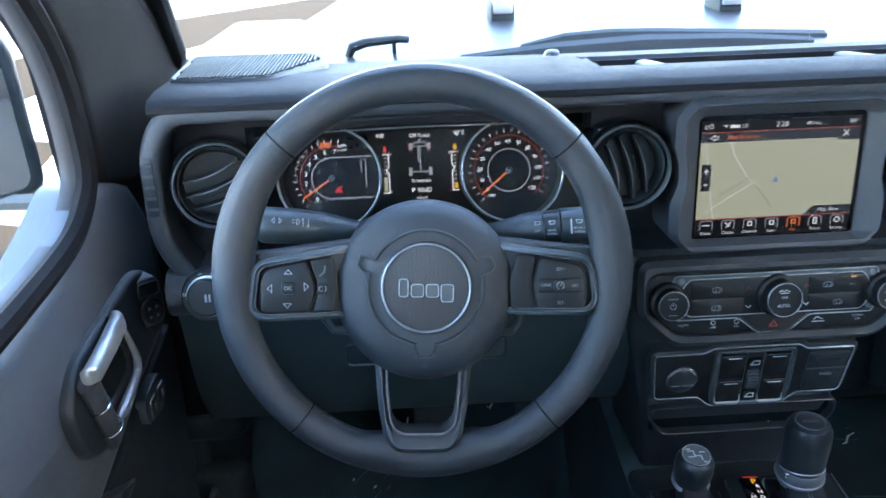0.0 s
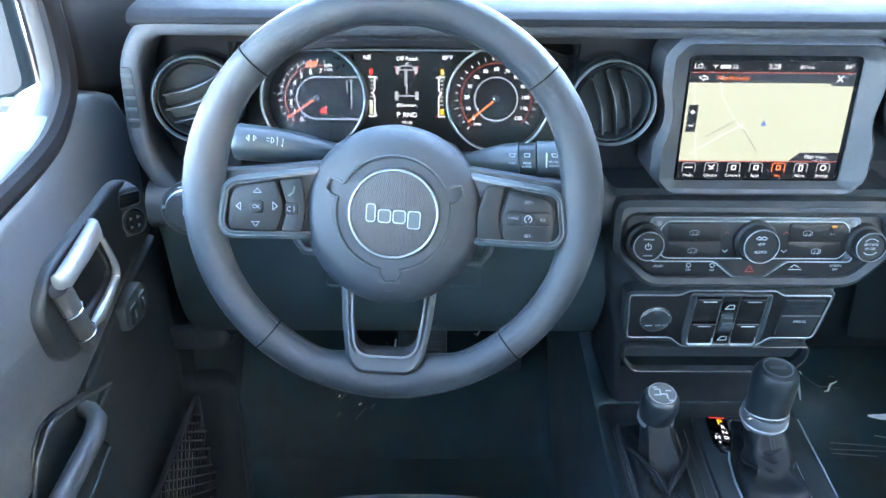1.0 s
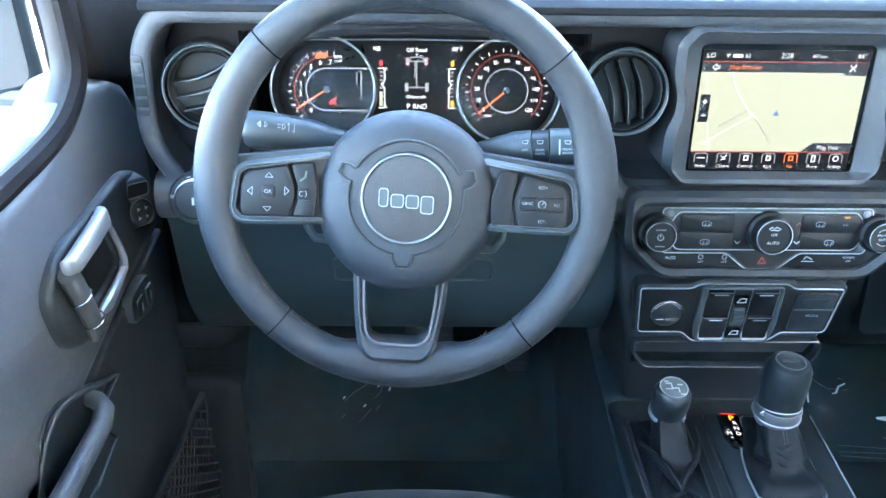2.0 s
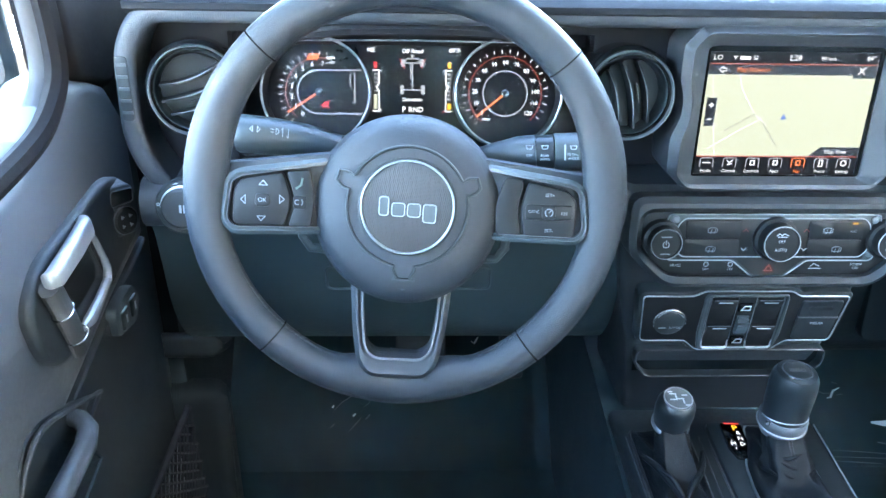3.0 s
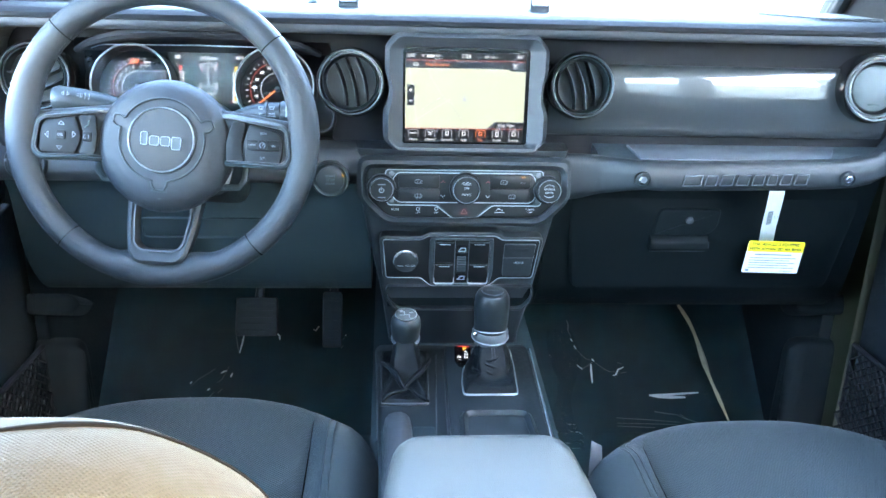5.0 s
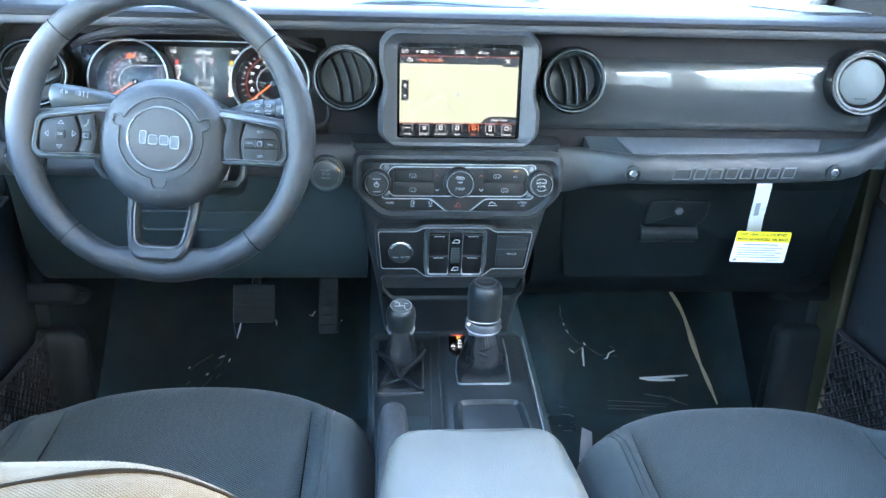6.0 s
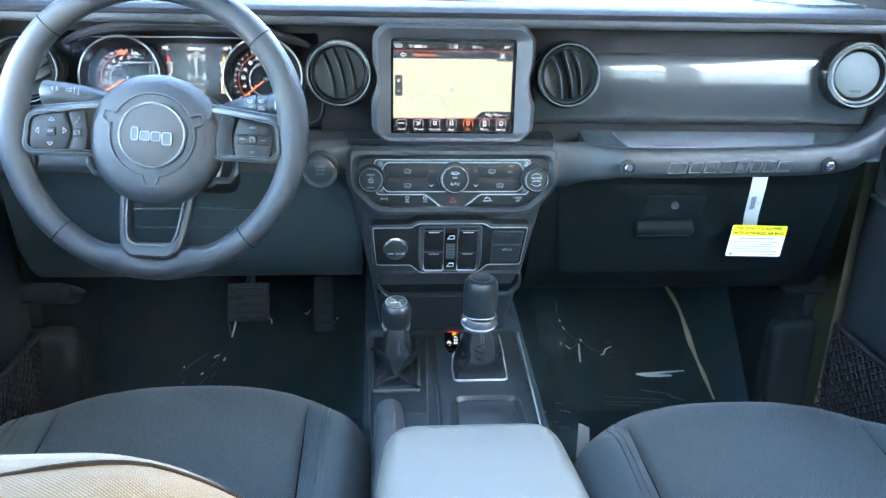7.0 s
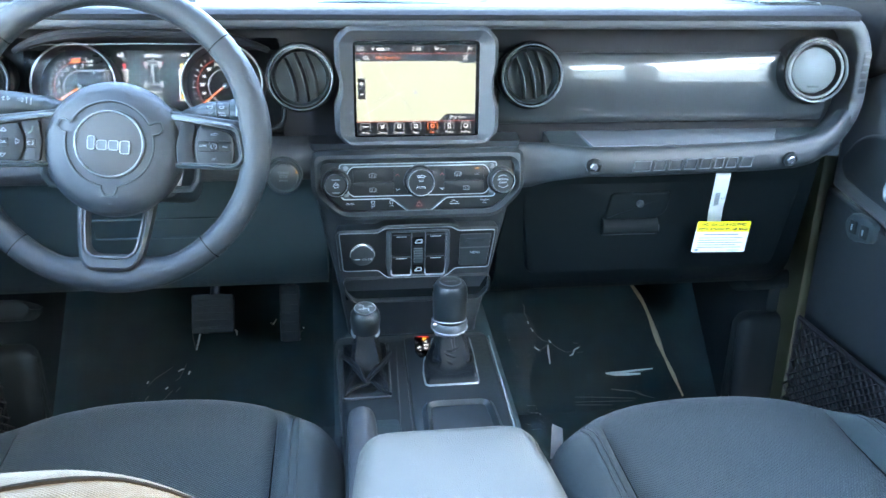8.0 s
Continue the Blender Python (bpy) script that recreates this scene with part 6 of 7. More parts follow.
    bk = Matrix.Translation((cx, y0 - 0.69, 0.31)) @ Matrix.Rotation(math.pi, 4, "Z") @ Matrix.Rotation(radians(90 - 17), 4, "X")
    bm = bmesh.new()
    loops = []
    for ins, z in [(0.05 * (1 - math.cos(math.pi / 2 * k / 6)), -0.13 - 0.05 * math.sin(math.pi / 2 * k / 6) + 0.05) for k in range(6, -1, -1)] + [(0.06 * (1 - math.cos(math.pi / 2 * k / 7)), -0.04 + 0.06 * math.sin(math.pi / 2 * k / 7)) for k in range(8)]:
        loops.append([(x, y + 0.003, z) for x, y in inset(out, ins)])
    rings(bm, loops)
    part("backrest", bm, SUNTINTCLOTH, st, "dark cloth backrest, the sun's warmth put into its brown", bk, sharp=70)
    part("backrest_panel", pillow(bmesh.new(), rounded([(-0.155, 0.0), (0.155, 0.0), (0.15, 0.42), (-0.15, 0.42)], 0.05, 5), 0.0, 0.034, 0.012, 0.006), FABRIC, st, m=bk, sharp=60)
    bm = bmesh.new()
    run = []
    dense = [tuple(Vector(a).lerp(Vector(b), j / 10)) for a, b in zip(out, out[1:] + out[:1]) for j in range(10 if abs(a[0] - b[0]) > 0.1 else 1)]
    for k, (ox, oy) in enumerate(dense):
        gap = max(0.0, 0.2 - abs(ox))
        z = -0.002 - 0.45 * gap * gap / (gap + 0.03) * (1 - 1.6 * gap)
        x, y = inset(dense, 0.0009 + 0.06 * (1 - math.cos(math.asin((z + 0.04) / 0.06))))[k]
        run.append((x, y + 0.003, z))
    tube(bm, run, 0.0016, 6, closed=True)
    part("backrest_seam", bm, SEAMGAP, st, m=bk)
    hr = Matrix.Translation((cx, y0 - 0.73, 0.32)) @ Matrix.Rotation(math.pi, 4, "Z") @ Matrix.Rotation(radians(90 - 14), 4, "X") @ Matrix.Translation((0, 0.0, -0.04))
    part("headrest", pillow(bmesh.new(), rounded([(-0.125, 0.565), (0.125, 0.565), (0.11, 0.74), (-0.11, 0.74)], 0.045, 6), -0.07, 0.04, 0.04, 0.004), BOLSTER, st, m=hr, sharp=70)
    for x in (-0.05, 0.05):
        part("headrest_post", lathe(bmesh.new(), [(0.006, 0.46), (0.006, 0.6)], 10), CHROME, st, m=hr @ Matrix.Translation((x, 0, -0.015)) @ Matrix.Rotation(radians(-90), 4, "X"))
    bm = bmesh.new()
    box(bm, -0.2, 0.2, -0.5, -0.06, -rise, 0.16, 0.01)
    part("seat_frame", bm, BLACK, st, m=m)
    return st


seat(-0.372, -0.052, 0.022, "dark grey cloth driver's seat with stitched bolsters")
seat(0.4, -0.1, 0.006, "dark grey cloth passenger seat with stitched bolsters")

# rear bench closes the cabin behind
rear = thing("rear_bench", (0, -1.75, 0.0), "dark grey cloth rear bench seat", "seat")
part("bench_cushion", pillow(bmesh.new(), rect(-0.6, 0.6, -1.95, -1.45, 0.08, 6), 0.05, 0.34, 0.06, 0.01), BOLSTER, rear)
part("bench_back", pillow(bmesh.new(), rect(-0.6, 0.6, 0.0, 0.6, 0.08, 6), -0.1, 0.04, 0.05, 0.01), BOLSTER, rear, m=Matrix.Translation((0, -1.95, 0.3)) @ Matrix.Rotation(math.pi, 4, "Z") @ Matrix.Rotation(radians(78), 4, "X"))


# ---- the body shell ----
def structure(name, bm, mat, label, category, m=None, sharp=35):
    return tagged(part(name, bm, mat, None, label, m, sharp), label, category, kind="structure")


bm = bmesh.new()
across(bm, [(-2.3, -0.04), (0.36, -0.04), (0.62, 0.24), (0.66, 0.74), (0.64, 0.74), (0.6, 0.25), (0.35, 0.0), (-2.3, 0.0)], -0.72, 0.72, 2)
structure("floor", bm, CARPET, "dark carpeted cabin floor rising to the bulkhead", "floor")
# raised tunnel at the footwells
bm = bmesh.new()
across(bm, rounded([(-0.2, 0.0), (-0.2, 0.3), (0.6, 0.4), (0.64, 0.0)], 0.02), -0.13, 0.13, 2)
structure("tunnel_trim", bm, LOWER, "dark carpeted transmission tunnel", "tunnel")
# unseen roof, its lining made pale to bounce light into the cabin
bm = bmesh.new()
box(bm, -0.8, 0.8, -2.3, 0.02, 1.33, 1.38)
# side rails added to shut stray sun out
box(bm, -0.8, -0.69, -1.05, 0.05, 1.27, 1.335)
box(bm, 0.69, 0.8, -1.05, 0.05, 1.27, 1.335)
structure("ceiling", bm, HEADLINER, "unseen roof lining, made pale grey to bounce light down", "ceiling")
# windscreen frame and glass
wsm = Matrix.Translation((0, 0.45, 0.81)) @ Matrix.Rotation(radians(90 + 38), 4, "X")
oo = rounded([(-0.78, -0.08), (0.78, -0.08), (0.74, 0.66), (-0.74, 0.66)], 0.03, 4)
ii = rounded([(-0.712, -0.03), (0.712, -0.03), (0.68, 0.58), (-0.68, 0.58)], 0.03, 4)
bm = bmesh.new()
band(bm, oo, ii, -0.03, 0.03, 0.006)
structure("windscreen_frame", bm, MATTE, "black windscreen frame", "window frame", wsm)
bm = bmesh.new()
slab(bm, inset(ii, -0.01), -0.003, 0.002)
win = structure("window_1", bm, GLASS, "clear windscreen glass", "window", wsm)
win.visible_shadow = False

LEFT = Matrix(((0, 0, 1, 0), (1, 0, 0, 0), (0, 1, 0, 0), (0, 0, 0, 1)))


def side_frame(s, x):
    """A frame on a side wall: x forward, y up, z into the cabin."""
    m = Matrix.Translation((-x, 0, 0)) @ LEFT
    return m if s < 0 else Matrix.Diagonal((-1, 1, 1, 1)) @ m


SILL = rounded([(-0.98, 0.73), (-0.22, 0.734), (-0.09, 0.741), (-0.03, 0.75), (0.019, 0.782), (0.019, 0.83), (0.012, 0.88), (-0.012, 0.93), (-0.3, 1.26), (-0.98, 1.26)], [0.03, 0.05, 0.04, 0.04, 0.03, 0.03, 0.04, 0.04, 0.03, 0.03], 5)
for s, dx, tag in ((-1, 0.7, "1"), (1, 0.735, "2")):
    m = side_frame(s, dx)
    side = "driver's" if s < 0 else "passenger's"
    door = thing("door_" + tag, (s * dx, -0.4, 0.0), "closed dark grey " + side + " door with a smooth upper panel", "door", kind="structure")
    # lower skin up to the sill
    low = [(-0.98, 0.474), (-0.2, 0.474), (0.04, 0.53), (0.16, 0.55), (0.16, 0.7), (0.12, 0.75), (0.075, 0.772), (0.02, 0.775), (-0.03, 0.755), (-0.11, 0.73), (-0.22, 0.722), (-0.98, 0.718)]
    bm = bmesh.new()
    slab(bm, rounded(low, 0.012, 3), -0.06, 0.0, 0.02, 4)
    part("inner_panel", bm, DOORSKIN, door, "smooth door trim panel, skylight put into its grey-blue", m, sharp=60)
    # lower part of the same skin, its shade put into a darker plastic
    bm = bmesh.new()
    slab(bm, rounded([(-0.98, 0.02), (0.16, 0.02), (0.16, 0.549), (0.04, 0.529), (-0.2, 0.473), (-0.98, 0.473)], 0.004, 3), -0.06, -0.001, 0.004, 3)
    part("lower_panel", bm, BEAM, door, "grained plastic lower panel, its shade put into a darker colour", m, sharp=60)
    # window frame and its rubber
    outer = [(x * 1.0 + (0.028 if x > -0.5 else -0.03), y + (0.045 if y > 1.1 else -0.03 if x < -0.1 and y < 0.9 else 0.0)) for x, y in SILL]
    bm = bmesh.new()
    band(bm, outer, SILL, -0.032, -0.012, 0.004)
    part("window_frame", bm, FRAMEGREY, door, "grey window frame", m, sharp=60)
    bm = bmesh.new()
    tube(bm, [(x, y, -0.008) for x, y in inset(SILL, -0.004)], 0.011, 8, closed=True, up=(0, 0, 1))
    part("window_seal", bm, PILLARCLOTH, door, "black rubber seal", m)
    pane = part("pane", slab(bmesh.new(), inset(SILL, -0.01), -0.028, -0.024), GLASS, door, "clear side window", m)
    pane.visible_shadow = False
    # handle pod
    pod = rounded([(0.045, 0.67), (0.09, 0.655), (0.128, 0.608), (0.11, 0.58), (0.03, 0.564), (-0.082, 0.545), (-0.148, 0.562), (-0.166, 0.632), (-0.125, 0.66), (-0.04, 0.664)], [0.02, 0.03, 0.025, 0.02, 0.02, 0.03, 0.03, 0.02, 0.02, 0.02], 4)
    p = part("handle_pod", slab(bmesh.new(), pod, -0.004, 0.011, 0.007, 3), BEAM, door, "dark moulded handle pod", m=m, sharp=50)
    mh = m @ Matrix.Translation((-0.027, 0.006, 0))
    part("handle_recess", slab(bmesh.new(), rounded([(-0.014, 0.645), (0.015, 0.588), (0.006, 0.575), (-0.06, 0.564), (-0.085, 0.588), (-0.105, 0.64)], 0.012, 3), 0.008, 0.0122), PIANO, p, m=mh)
    bm = bmesh.new()
    loops = []
    for (x, y, z, w, h) in ((-0.013, 0.65, 0.008, 0.006, 0.003), (-0.016, 0.654, 0.018, 0.0095, 0.006), (-0.03, 0.656, 0.024, 0.0105, 0.007), (-0.065, 0.653, 0.026, 0.0105, 0.0072), (-0.111, 0.648, 0.026, 0.0095, 0.007), (-0.117, 0.647, 0.022, 0.0085, 0.005)):
        loops.append([(x - 0.25 * w * math.cos(2 * math.pi * k / 16), y + w * math.copysign(abs(math.cos(2 * math.pi * k / 16)) ** 0.7, math.cos(2 * math.pi * k / 16)), z + h * math.copysign(abs(math.sin(2 * math.pi * k / 16)) ** 0.7, math.sin(2 * math.pi * k / 16))) for k in range(16)])
    rings(bm, loops)
    part("door_handle", bm, HANDLEMETAL, p, "satin silver door handle", mh, sharp=60)
    bm = bmesh.new()
    tube(bm, [(-0.112, 0.64, 0.02), (-0.098, 0.607, 0.02), (-0.083, 0.575, 0.018), (-0.068, 0.548, 0.012)], [0.0125, 0.012, 0.0115, 0.01], 12, flat=0.7)
    grip = part("handle_grip", bm, DASH, p, "dark grip below the handle", m=mh)
    for y, x in ((0.607, -0.098), (0.572, -0.0815)):
        bm = bmesh.new()
        tube(bm, [(x + 0.0125 * math.cos(t), y + 0.003 * math.cos(t), 0.0195 + 0.0088 * math.sin(t)) for t in [2 * math.pi * k / 20 for k in range(20)]], 0.0008, 5, closed=True)
        part("silver_line", bm, CHROME, grip, m=mh)
    bm = bmesh.new()
    tube(bm, [(-0.012, 0.648, 0.014), (0.002, 0.628, 0.016), (0.015, 0.6, 0.016), (0.0185, 0.588, 0.016), (0.014, 0.577, 0.016), (-0.015, 0.571, 0.017), (-0.045, 0.567, 0.018), (-0.06, 0.565, 0.016)], [0.0028, 0.003, 0.0036, 0.0042, 0.0046, 0.005, 0.0062, 0.003], 10)
    part("handle_loop", bm, HANDLEMETAL, p, "silver edge of the handle", mh)
    if s < 0:
        sm = m @ Matrix.Translation((0.052, 0.628, 0.018)) @ Matrix.Rotation(radians(-42), 4, "Y") @ Matrix.Diagonal((0.68, 0.8, 0.8, 1))
        base = part("switch_base", slab(bmesh.new(), rounded([(-0.024, -0.034), (0.024, -0.034), (0.03, 0.0), (0.022, 0.038), (-0.022, 0.038)], 0.013, 4), -0.035, 0.0, 0.004, 3), DARK, p, "angled switch base", m=sm)
        k = part("mirror_switch", lathe(bmesh.new(), [(0.0195, -0.002), (0.019, 0.005), (0.016, 0.0068), (0.0001, 0.0058)], 32, 0.0, -0.01), KEY, base, "round mirror switch", m=sm)
        bm = bmesh.new()
        tube(bm, [(x, y, 0.0035) for x, y in circle(0.0, -0.01, 0.0198, 32)], 0.0011, 6, closed=True)
        part("silver_line", bm, GREYRING, base, m=sm)
        marks = bmesh.new()
        for a in (45, 135, 225, 315):
            slab(marks, circle(0.0092 * math.cos(radians(a)), -0.01 + 0.0092 * math.sin(radians(a)), 0.0034, 3), 0.006, 0.0074)
        part("arrow_marks", marks, GREYINK, base, m=sm)
        bm = bmesh.new()
        o = rounded([(-0.02, 0.013), (0.018, 0.013), (0.02, 0.032), (-0.016, 0.034)], 0.005)
        tube(bm, [(x, y, 0.0024) for x, y in o], 0.001, 6, closed=True)
        part("mirror_selector", bm, GREYRING, base, "outlined mirror selector", m=sm)
        part("selector_key", slab(bmesh.new(), inset(o, 0.001), -0.002, 0.002, 0.001), KEY, base, m=sm)
    pod2 = part("lock_pod", slab(bmesh.new(), rounded([(0.008, 0.497), (0.068, 0.484), (0.088, 0.508), (0.07, 0.534), (0.01, 0.532)], [0.014, 0.014, 0.018, 0.016, 0.014], 5), -0.004, 0.008, 0.004), DARK, door, m=m)
    for x in (0.031, 0.06):
        b = part("lock_button", slab(bmesh.new(), rect(x - 0.01, x + 0.01, 0.498, 0.522, 0.004), 0.004, 0.0105, 0.003), BLACK, pod2, m=m)
        bars([(x - 0.0018, x + 0.0018, 0.505, 0.515)], 0.0107, WHITEINK, b, m)
    # armrest: a scooped cup under a thin raised ridge, with a round pull bar
    bm = bmesh.new()
    slab(bm, rounded([(-0.07, 0.483), (-0.13, 0.512), (-0.17, 0.529), (-0.198, 0.532), (-0.217, 0.519), (-0.24, 0.45), (-0.15, 0.45)], 0.008, 4), -0.004, 0.003, 0.002, 2)
    cup = part("armrest", bm, BLACK, door, "dark scooped armrest cup", m, sharp=60)
    bm = bmesh.new()
    tube(bm, [(-0.129, 0.476, 0.012), (-0.105, 0.479, 0.012), (-0.075, 0.481, 0.01), (-0.06, 0.4805, 0.008), (-0.066, 0.4835, 0.009), (-0.085, 0.492, 0.01), (-0.129, 0.512, 0.01), (-0.165, 0.528, 0.01), (-0.185, 0.533, 0.01), (-0.199, 0.531, 0.009), (-0.217, 0.517, 0.006), (-0.24, 0.47, 0.0)], [0.0012, 0.0018, 0.002, 0.0018, 0.002, 0.0024, 0.0028, 0.003, 0.003, 0.0028, 0.0022, 0.001], 10)
    part("upper_lip", bm, PAD, cup, "thin raised ridge round the cup", m=m, sharp=60)
    bm = bmesh.new()
    tube(bm, [(-0.12, 0.496, -0.002), (-0.126, 0.496, 0.014), (-0.138, 0.495, 0.025), (-0.16, 0.493, 0.03), (-0.25, 0.492, 0.032), (-0.6, 0.492, 0.032), (-0.7, 0.488, 0.004)], [0.008, 0.009, 0.0095, 0.01, 0.0105, 0.0115, 0.009], 14)
    part("pull_bar", bm, DOORSKIN, cup, "smooth grey pull bar", m=m, sharp=60)
    bm = bmesh.new()
    tube(bm, [(-0.115, 0.46, 0.002), (-0.135, 0.457, 0.03), (-0.2, 0.455, 0.035), (-0.6, 0.455, 0.035), (-0.7, 0.455, 0.004)], [0.001, 0.0016, 0.002, 0.002, 0.001], 8)
    part("lower_edge", bm, LOWER, cup, m=m)
    # net pocket
    bm = bmesh.new()
    y0, y1, x0, x1 = 0.1, 0.315, -0.5, 0.125
    for k in range(-26, 58):
        for d in (1, -1):
            a = x0 + k * 0.018
            b = a + d * (y1 - y0) * 1.2
            pts = []
            for t in range(9):
                px, py = a + (b - a) * t / 8, y0 + (y1 - y0) * t / 8
                if x0 <= px <= x1:
                    pts.append((px, py, 0.03 + 0.012 * math.sin(math.pi * t / 8)))
            if len(pts) > 1:
                tube(bm, pts, 0.0018, 4)
    net = part("net_pocket", bm, MATTE, door, "black string net pocket", m)
    net["kind"] = "stuff"
    bm = bmesh.new()
    tube(bm, [(x1 - 0.02, y0, 0.01), (x1 - 0.008, 0.2, 0.034), (x1, y1, 0.03), (x0, y1, 0.03)], 0.0045, 8)
    part("net_hem", bm, MATTE, door, m=m)
    # painted jamb ahead of the door, and the black pillar trim
    bm = bmesh.new()
    slab(bm, [(0.165, 0.0), (0.235, 0.0), (0.235, 0.84), (0.165, 0.84)], -0.06, -0.012, 0.01)
    structure("trim", bm, BODY, "olive green painted door jamb", "trim", side_frame(s, 0.71))
    bm = bmesh.new()
    slab(bm, [(0.23, 0.0), (0.66, 0.0), (0.66, 0.8), (0.23, 0.8)], -0.06, 0.0, 0.01)
    structure("kick_panel", bm, RUBBER, "dark plastic kick panel", "trim", side_frame(s, 0.7))
    bm = bmesh.new()
    slab(bm, rounded([(0.195, 0.0), (0.265, 0.0), (0.265, 0.25), (0.25, 0.275), (0.205, 0.28)], [0.002, 0.002, 0.03, 0.03, 0.03], 5), -0.08, 0.035, 0.025, 5)
    structure("sill_trim", bm, RUBBER, "dark plastic trim at the footwell's side", "trim", side_frame(s, 0.68), sharp=60)
    bm = bmesh.new()
    slab(bm, rounded([(0.2, 0.34), (0.27, 0.305), (0.3, 0.325), (0.21, 0.375)], 0.012, 5), -0.06, 0.04, 0.02, 5)
    structure("lower_trim", bm, RUBBER, "dark plastic fairing under the dashboard's end", "trim", side_frame(s, 0.68), sharp=60)
    bm = bmesh.new()
    slab(bm, rounded([(0.043, 0.77), (0.12, 0.74), (0.47, 0.78), (0.44, 0.84), (0.02, 1.34), (-0.335, 1.34), (0.028, 0.9)], 0.015, 3), -0.045, 0.0, 0.012)
    pil = structure("pillar_trim", bm, PILLARCLOTH, "black windscreen pillar trim", "trim", side_frame(s, 0.7), sharp=60)
    # grab handle on the pillar
    gh = thing("grab_handle", (s * 0.69, 0.3, 0.86), "black grab handle on the windscreen pillar", "grab handle", "pillar grab handles")
    bm = bmesh.new()
    tube(bm, [(0.385, 0.835, -0.004), (0.37, 0.85, 0.004), (0.3, 0.935, 0.008), (0.2, 1.06, 0.008), (0.14, 1.13, 0.004), (0.125, 1.15, -0.004)], [0.011, 0.013, 0.014, 0.014, 0.013, 0.01], 10)
    part("grip", bm, MATTE, gh, m=side_frame(s, 0.7))
    # wall behind the front door: pillar, rear door, rear quarter
    bm = bmesh.new()
    slab(bm, rect(-2.3, -0.985, 0.0, 0.74), -0.06, 0.0, 0.01)
    slab(bm, rect(-1.1, -0.985, 0.74, 1.34), -0.06, 0.0, 0.01)
    slab(bm, rect(-1.95, -1.83, 0.74, 1.34), -0.06, 0.0, 0.01)
    slab(bm, rect(-2.3, -2.24, 0.74, 1.34), -0.06, 0.0, 0.01)
    # unseen panes, added with a tint that trims the skylight from behind
    for y0, y1, n in ((-1.83, -1.1, "4"), (-2.24, -1.95, "6")):
        glass = structure("window_" + (n if s < 0 else str(int(n) + 1)), slab(bmesh.new(), rect(y0 - 0.005, y1 + 0.005, 0.735, 1.345), -0.034, -0.03), TINTED, "unseen rear side window, tinted to trim the skylight", "window", side_frame(s, dx))
        glass.visible_shadow = False
    structure("wall_left" if s < 0 else "wall_right", bm, DARK, "dark trim panels of the rear doors and pillars", "wall", side_frame(s, dx))

bm = bmesh.new()
for x0, x1, z0, z1 in ((-0.78, 0.78, -0.04, 0.76), (-0.78, 0.78, 1.22, 1.38), (-0.78, -0.6, 0.76, 1.22), (0.6, 0.78, 0.76, 1.22)):
    box(bm, x0, x1, -2.36, -2.3, z0, z1)
structure("wall_rear", bm, DARK, "dark tailgate panel with a window opening", "wall")
# unseen tailgate pane, added to trim the skylight in the same way
glass = structure("window_8", box(bmesh.new(), -0.605, 0.605, -2.33, -2.326, 0.755, 1.225), TINTED, "unseen tailgate window, tinted to trim the skylight", "window")
glass.visible_shadow = False

# ---- pedals ----
for name, cx, cz, w, h, label in (("brake_pedal", -0.362, 0.268, 0.04, 0.038, "wide black rubber brake pedal"), ("accelerator_pedal", -0.216, 0.262, 0.019, 0.055, "narrow black accelerator pedal")):
    p = thing(name, (cx, 0.4, cz), label, "pedal", "pedals")
    m = face_frame(cx, 0.35, cz, 25)
    part("pad", slab(bmesh.new(), rect(-w, w, -h, h, 0.008), -0.012, 0.0, 0.004), RUBBER, p, m=m)
    for k in range(5):
        part("rib", slab(bmesh.new(), rect(-w * 0.8, w * 0.8, -h * 0.75 + k * h * 0.35, -h * 0.65 + k * h * 0.35), -0.002, 0.0015, 0.0005), RUBBER, p, m=m)
    bm = bmesh.new()
    tube(bm, [(0, 0, -0.01), (0, 0.08, -0.06), (0, 0.22, -0.1)], 0.009, 8)
    part("arm", bm, BLACK, p, m=m)

# ---- transport film over the carpets ----
def film_sheet(x0, x1, label, seed):
    film = thing("floor_film", ((x0 + x1) / 2, 0.2, 0.0), label, "plastic film", "floor films")
    bm = bmesh.new()
    nx, ny = 80, 110
    grid = []
    for i in range(ny + 1):
        row = []
        for j in range(nx + 1):
            x = x0 + (x1 - x0) * j / nx
            d = 0.78 * i / ny
            if d < 0.36:
                y, z = 0.0 + d, 0.008
            else:
                y, z = 0.36 + (d - 0.36) * 0.70, 0.012 + (d - 0.36) * 0.72
            q = Vector((x * 5 + seed, d * 4, seed))
            h = abs(noise.noise(q)) * 0.008 + abs(noise.noise(q * 3.1)) * 0.004 + 0.003
            row.append(bm.verts.new((x, y - h * 0.5, z + h)))
        grid.append(row)
    for i in range(ny):
        for j in range(nx):
            bm.faces.new((grid[i][j], grid[i][j + 1], grid[i + 1][j + 1], grid[i + 1][j]))
    sheet = part("sheet", bm, FILM, film, sharp=50)
    sheet.visible_shadow = False
    return film


def fold(film, pts, w, name="fold", mat=GLINTFILM, label=""):
    """A thin pale bar on a film, drawn as the glint along a crease."""
    bm = bmesh.new()
    n = len(pts)
    w *= 1.35
    tube(bm, pts, [w * (0.25 + 0.75 * math.sin(math.pi * (k + 0.5) / n)) for k in range(n)], 5, flat=0.6)
    return part(name, bm, mat, film, label, sharp=70)


left = film_sheet(-0.69, -0.16, "crinkled clear plastic film over the driver's carpet", 3.1)
right = film_sheet(0.16, 0.68, "crinkled clear plastic film over the passenger's carpet", 7.7)


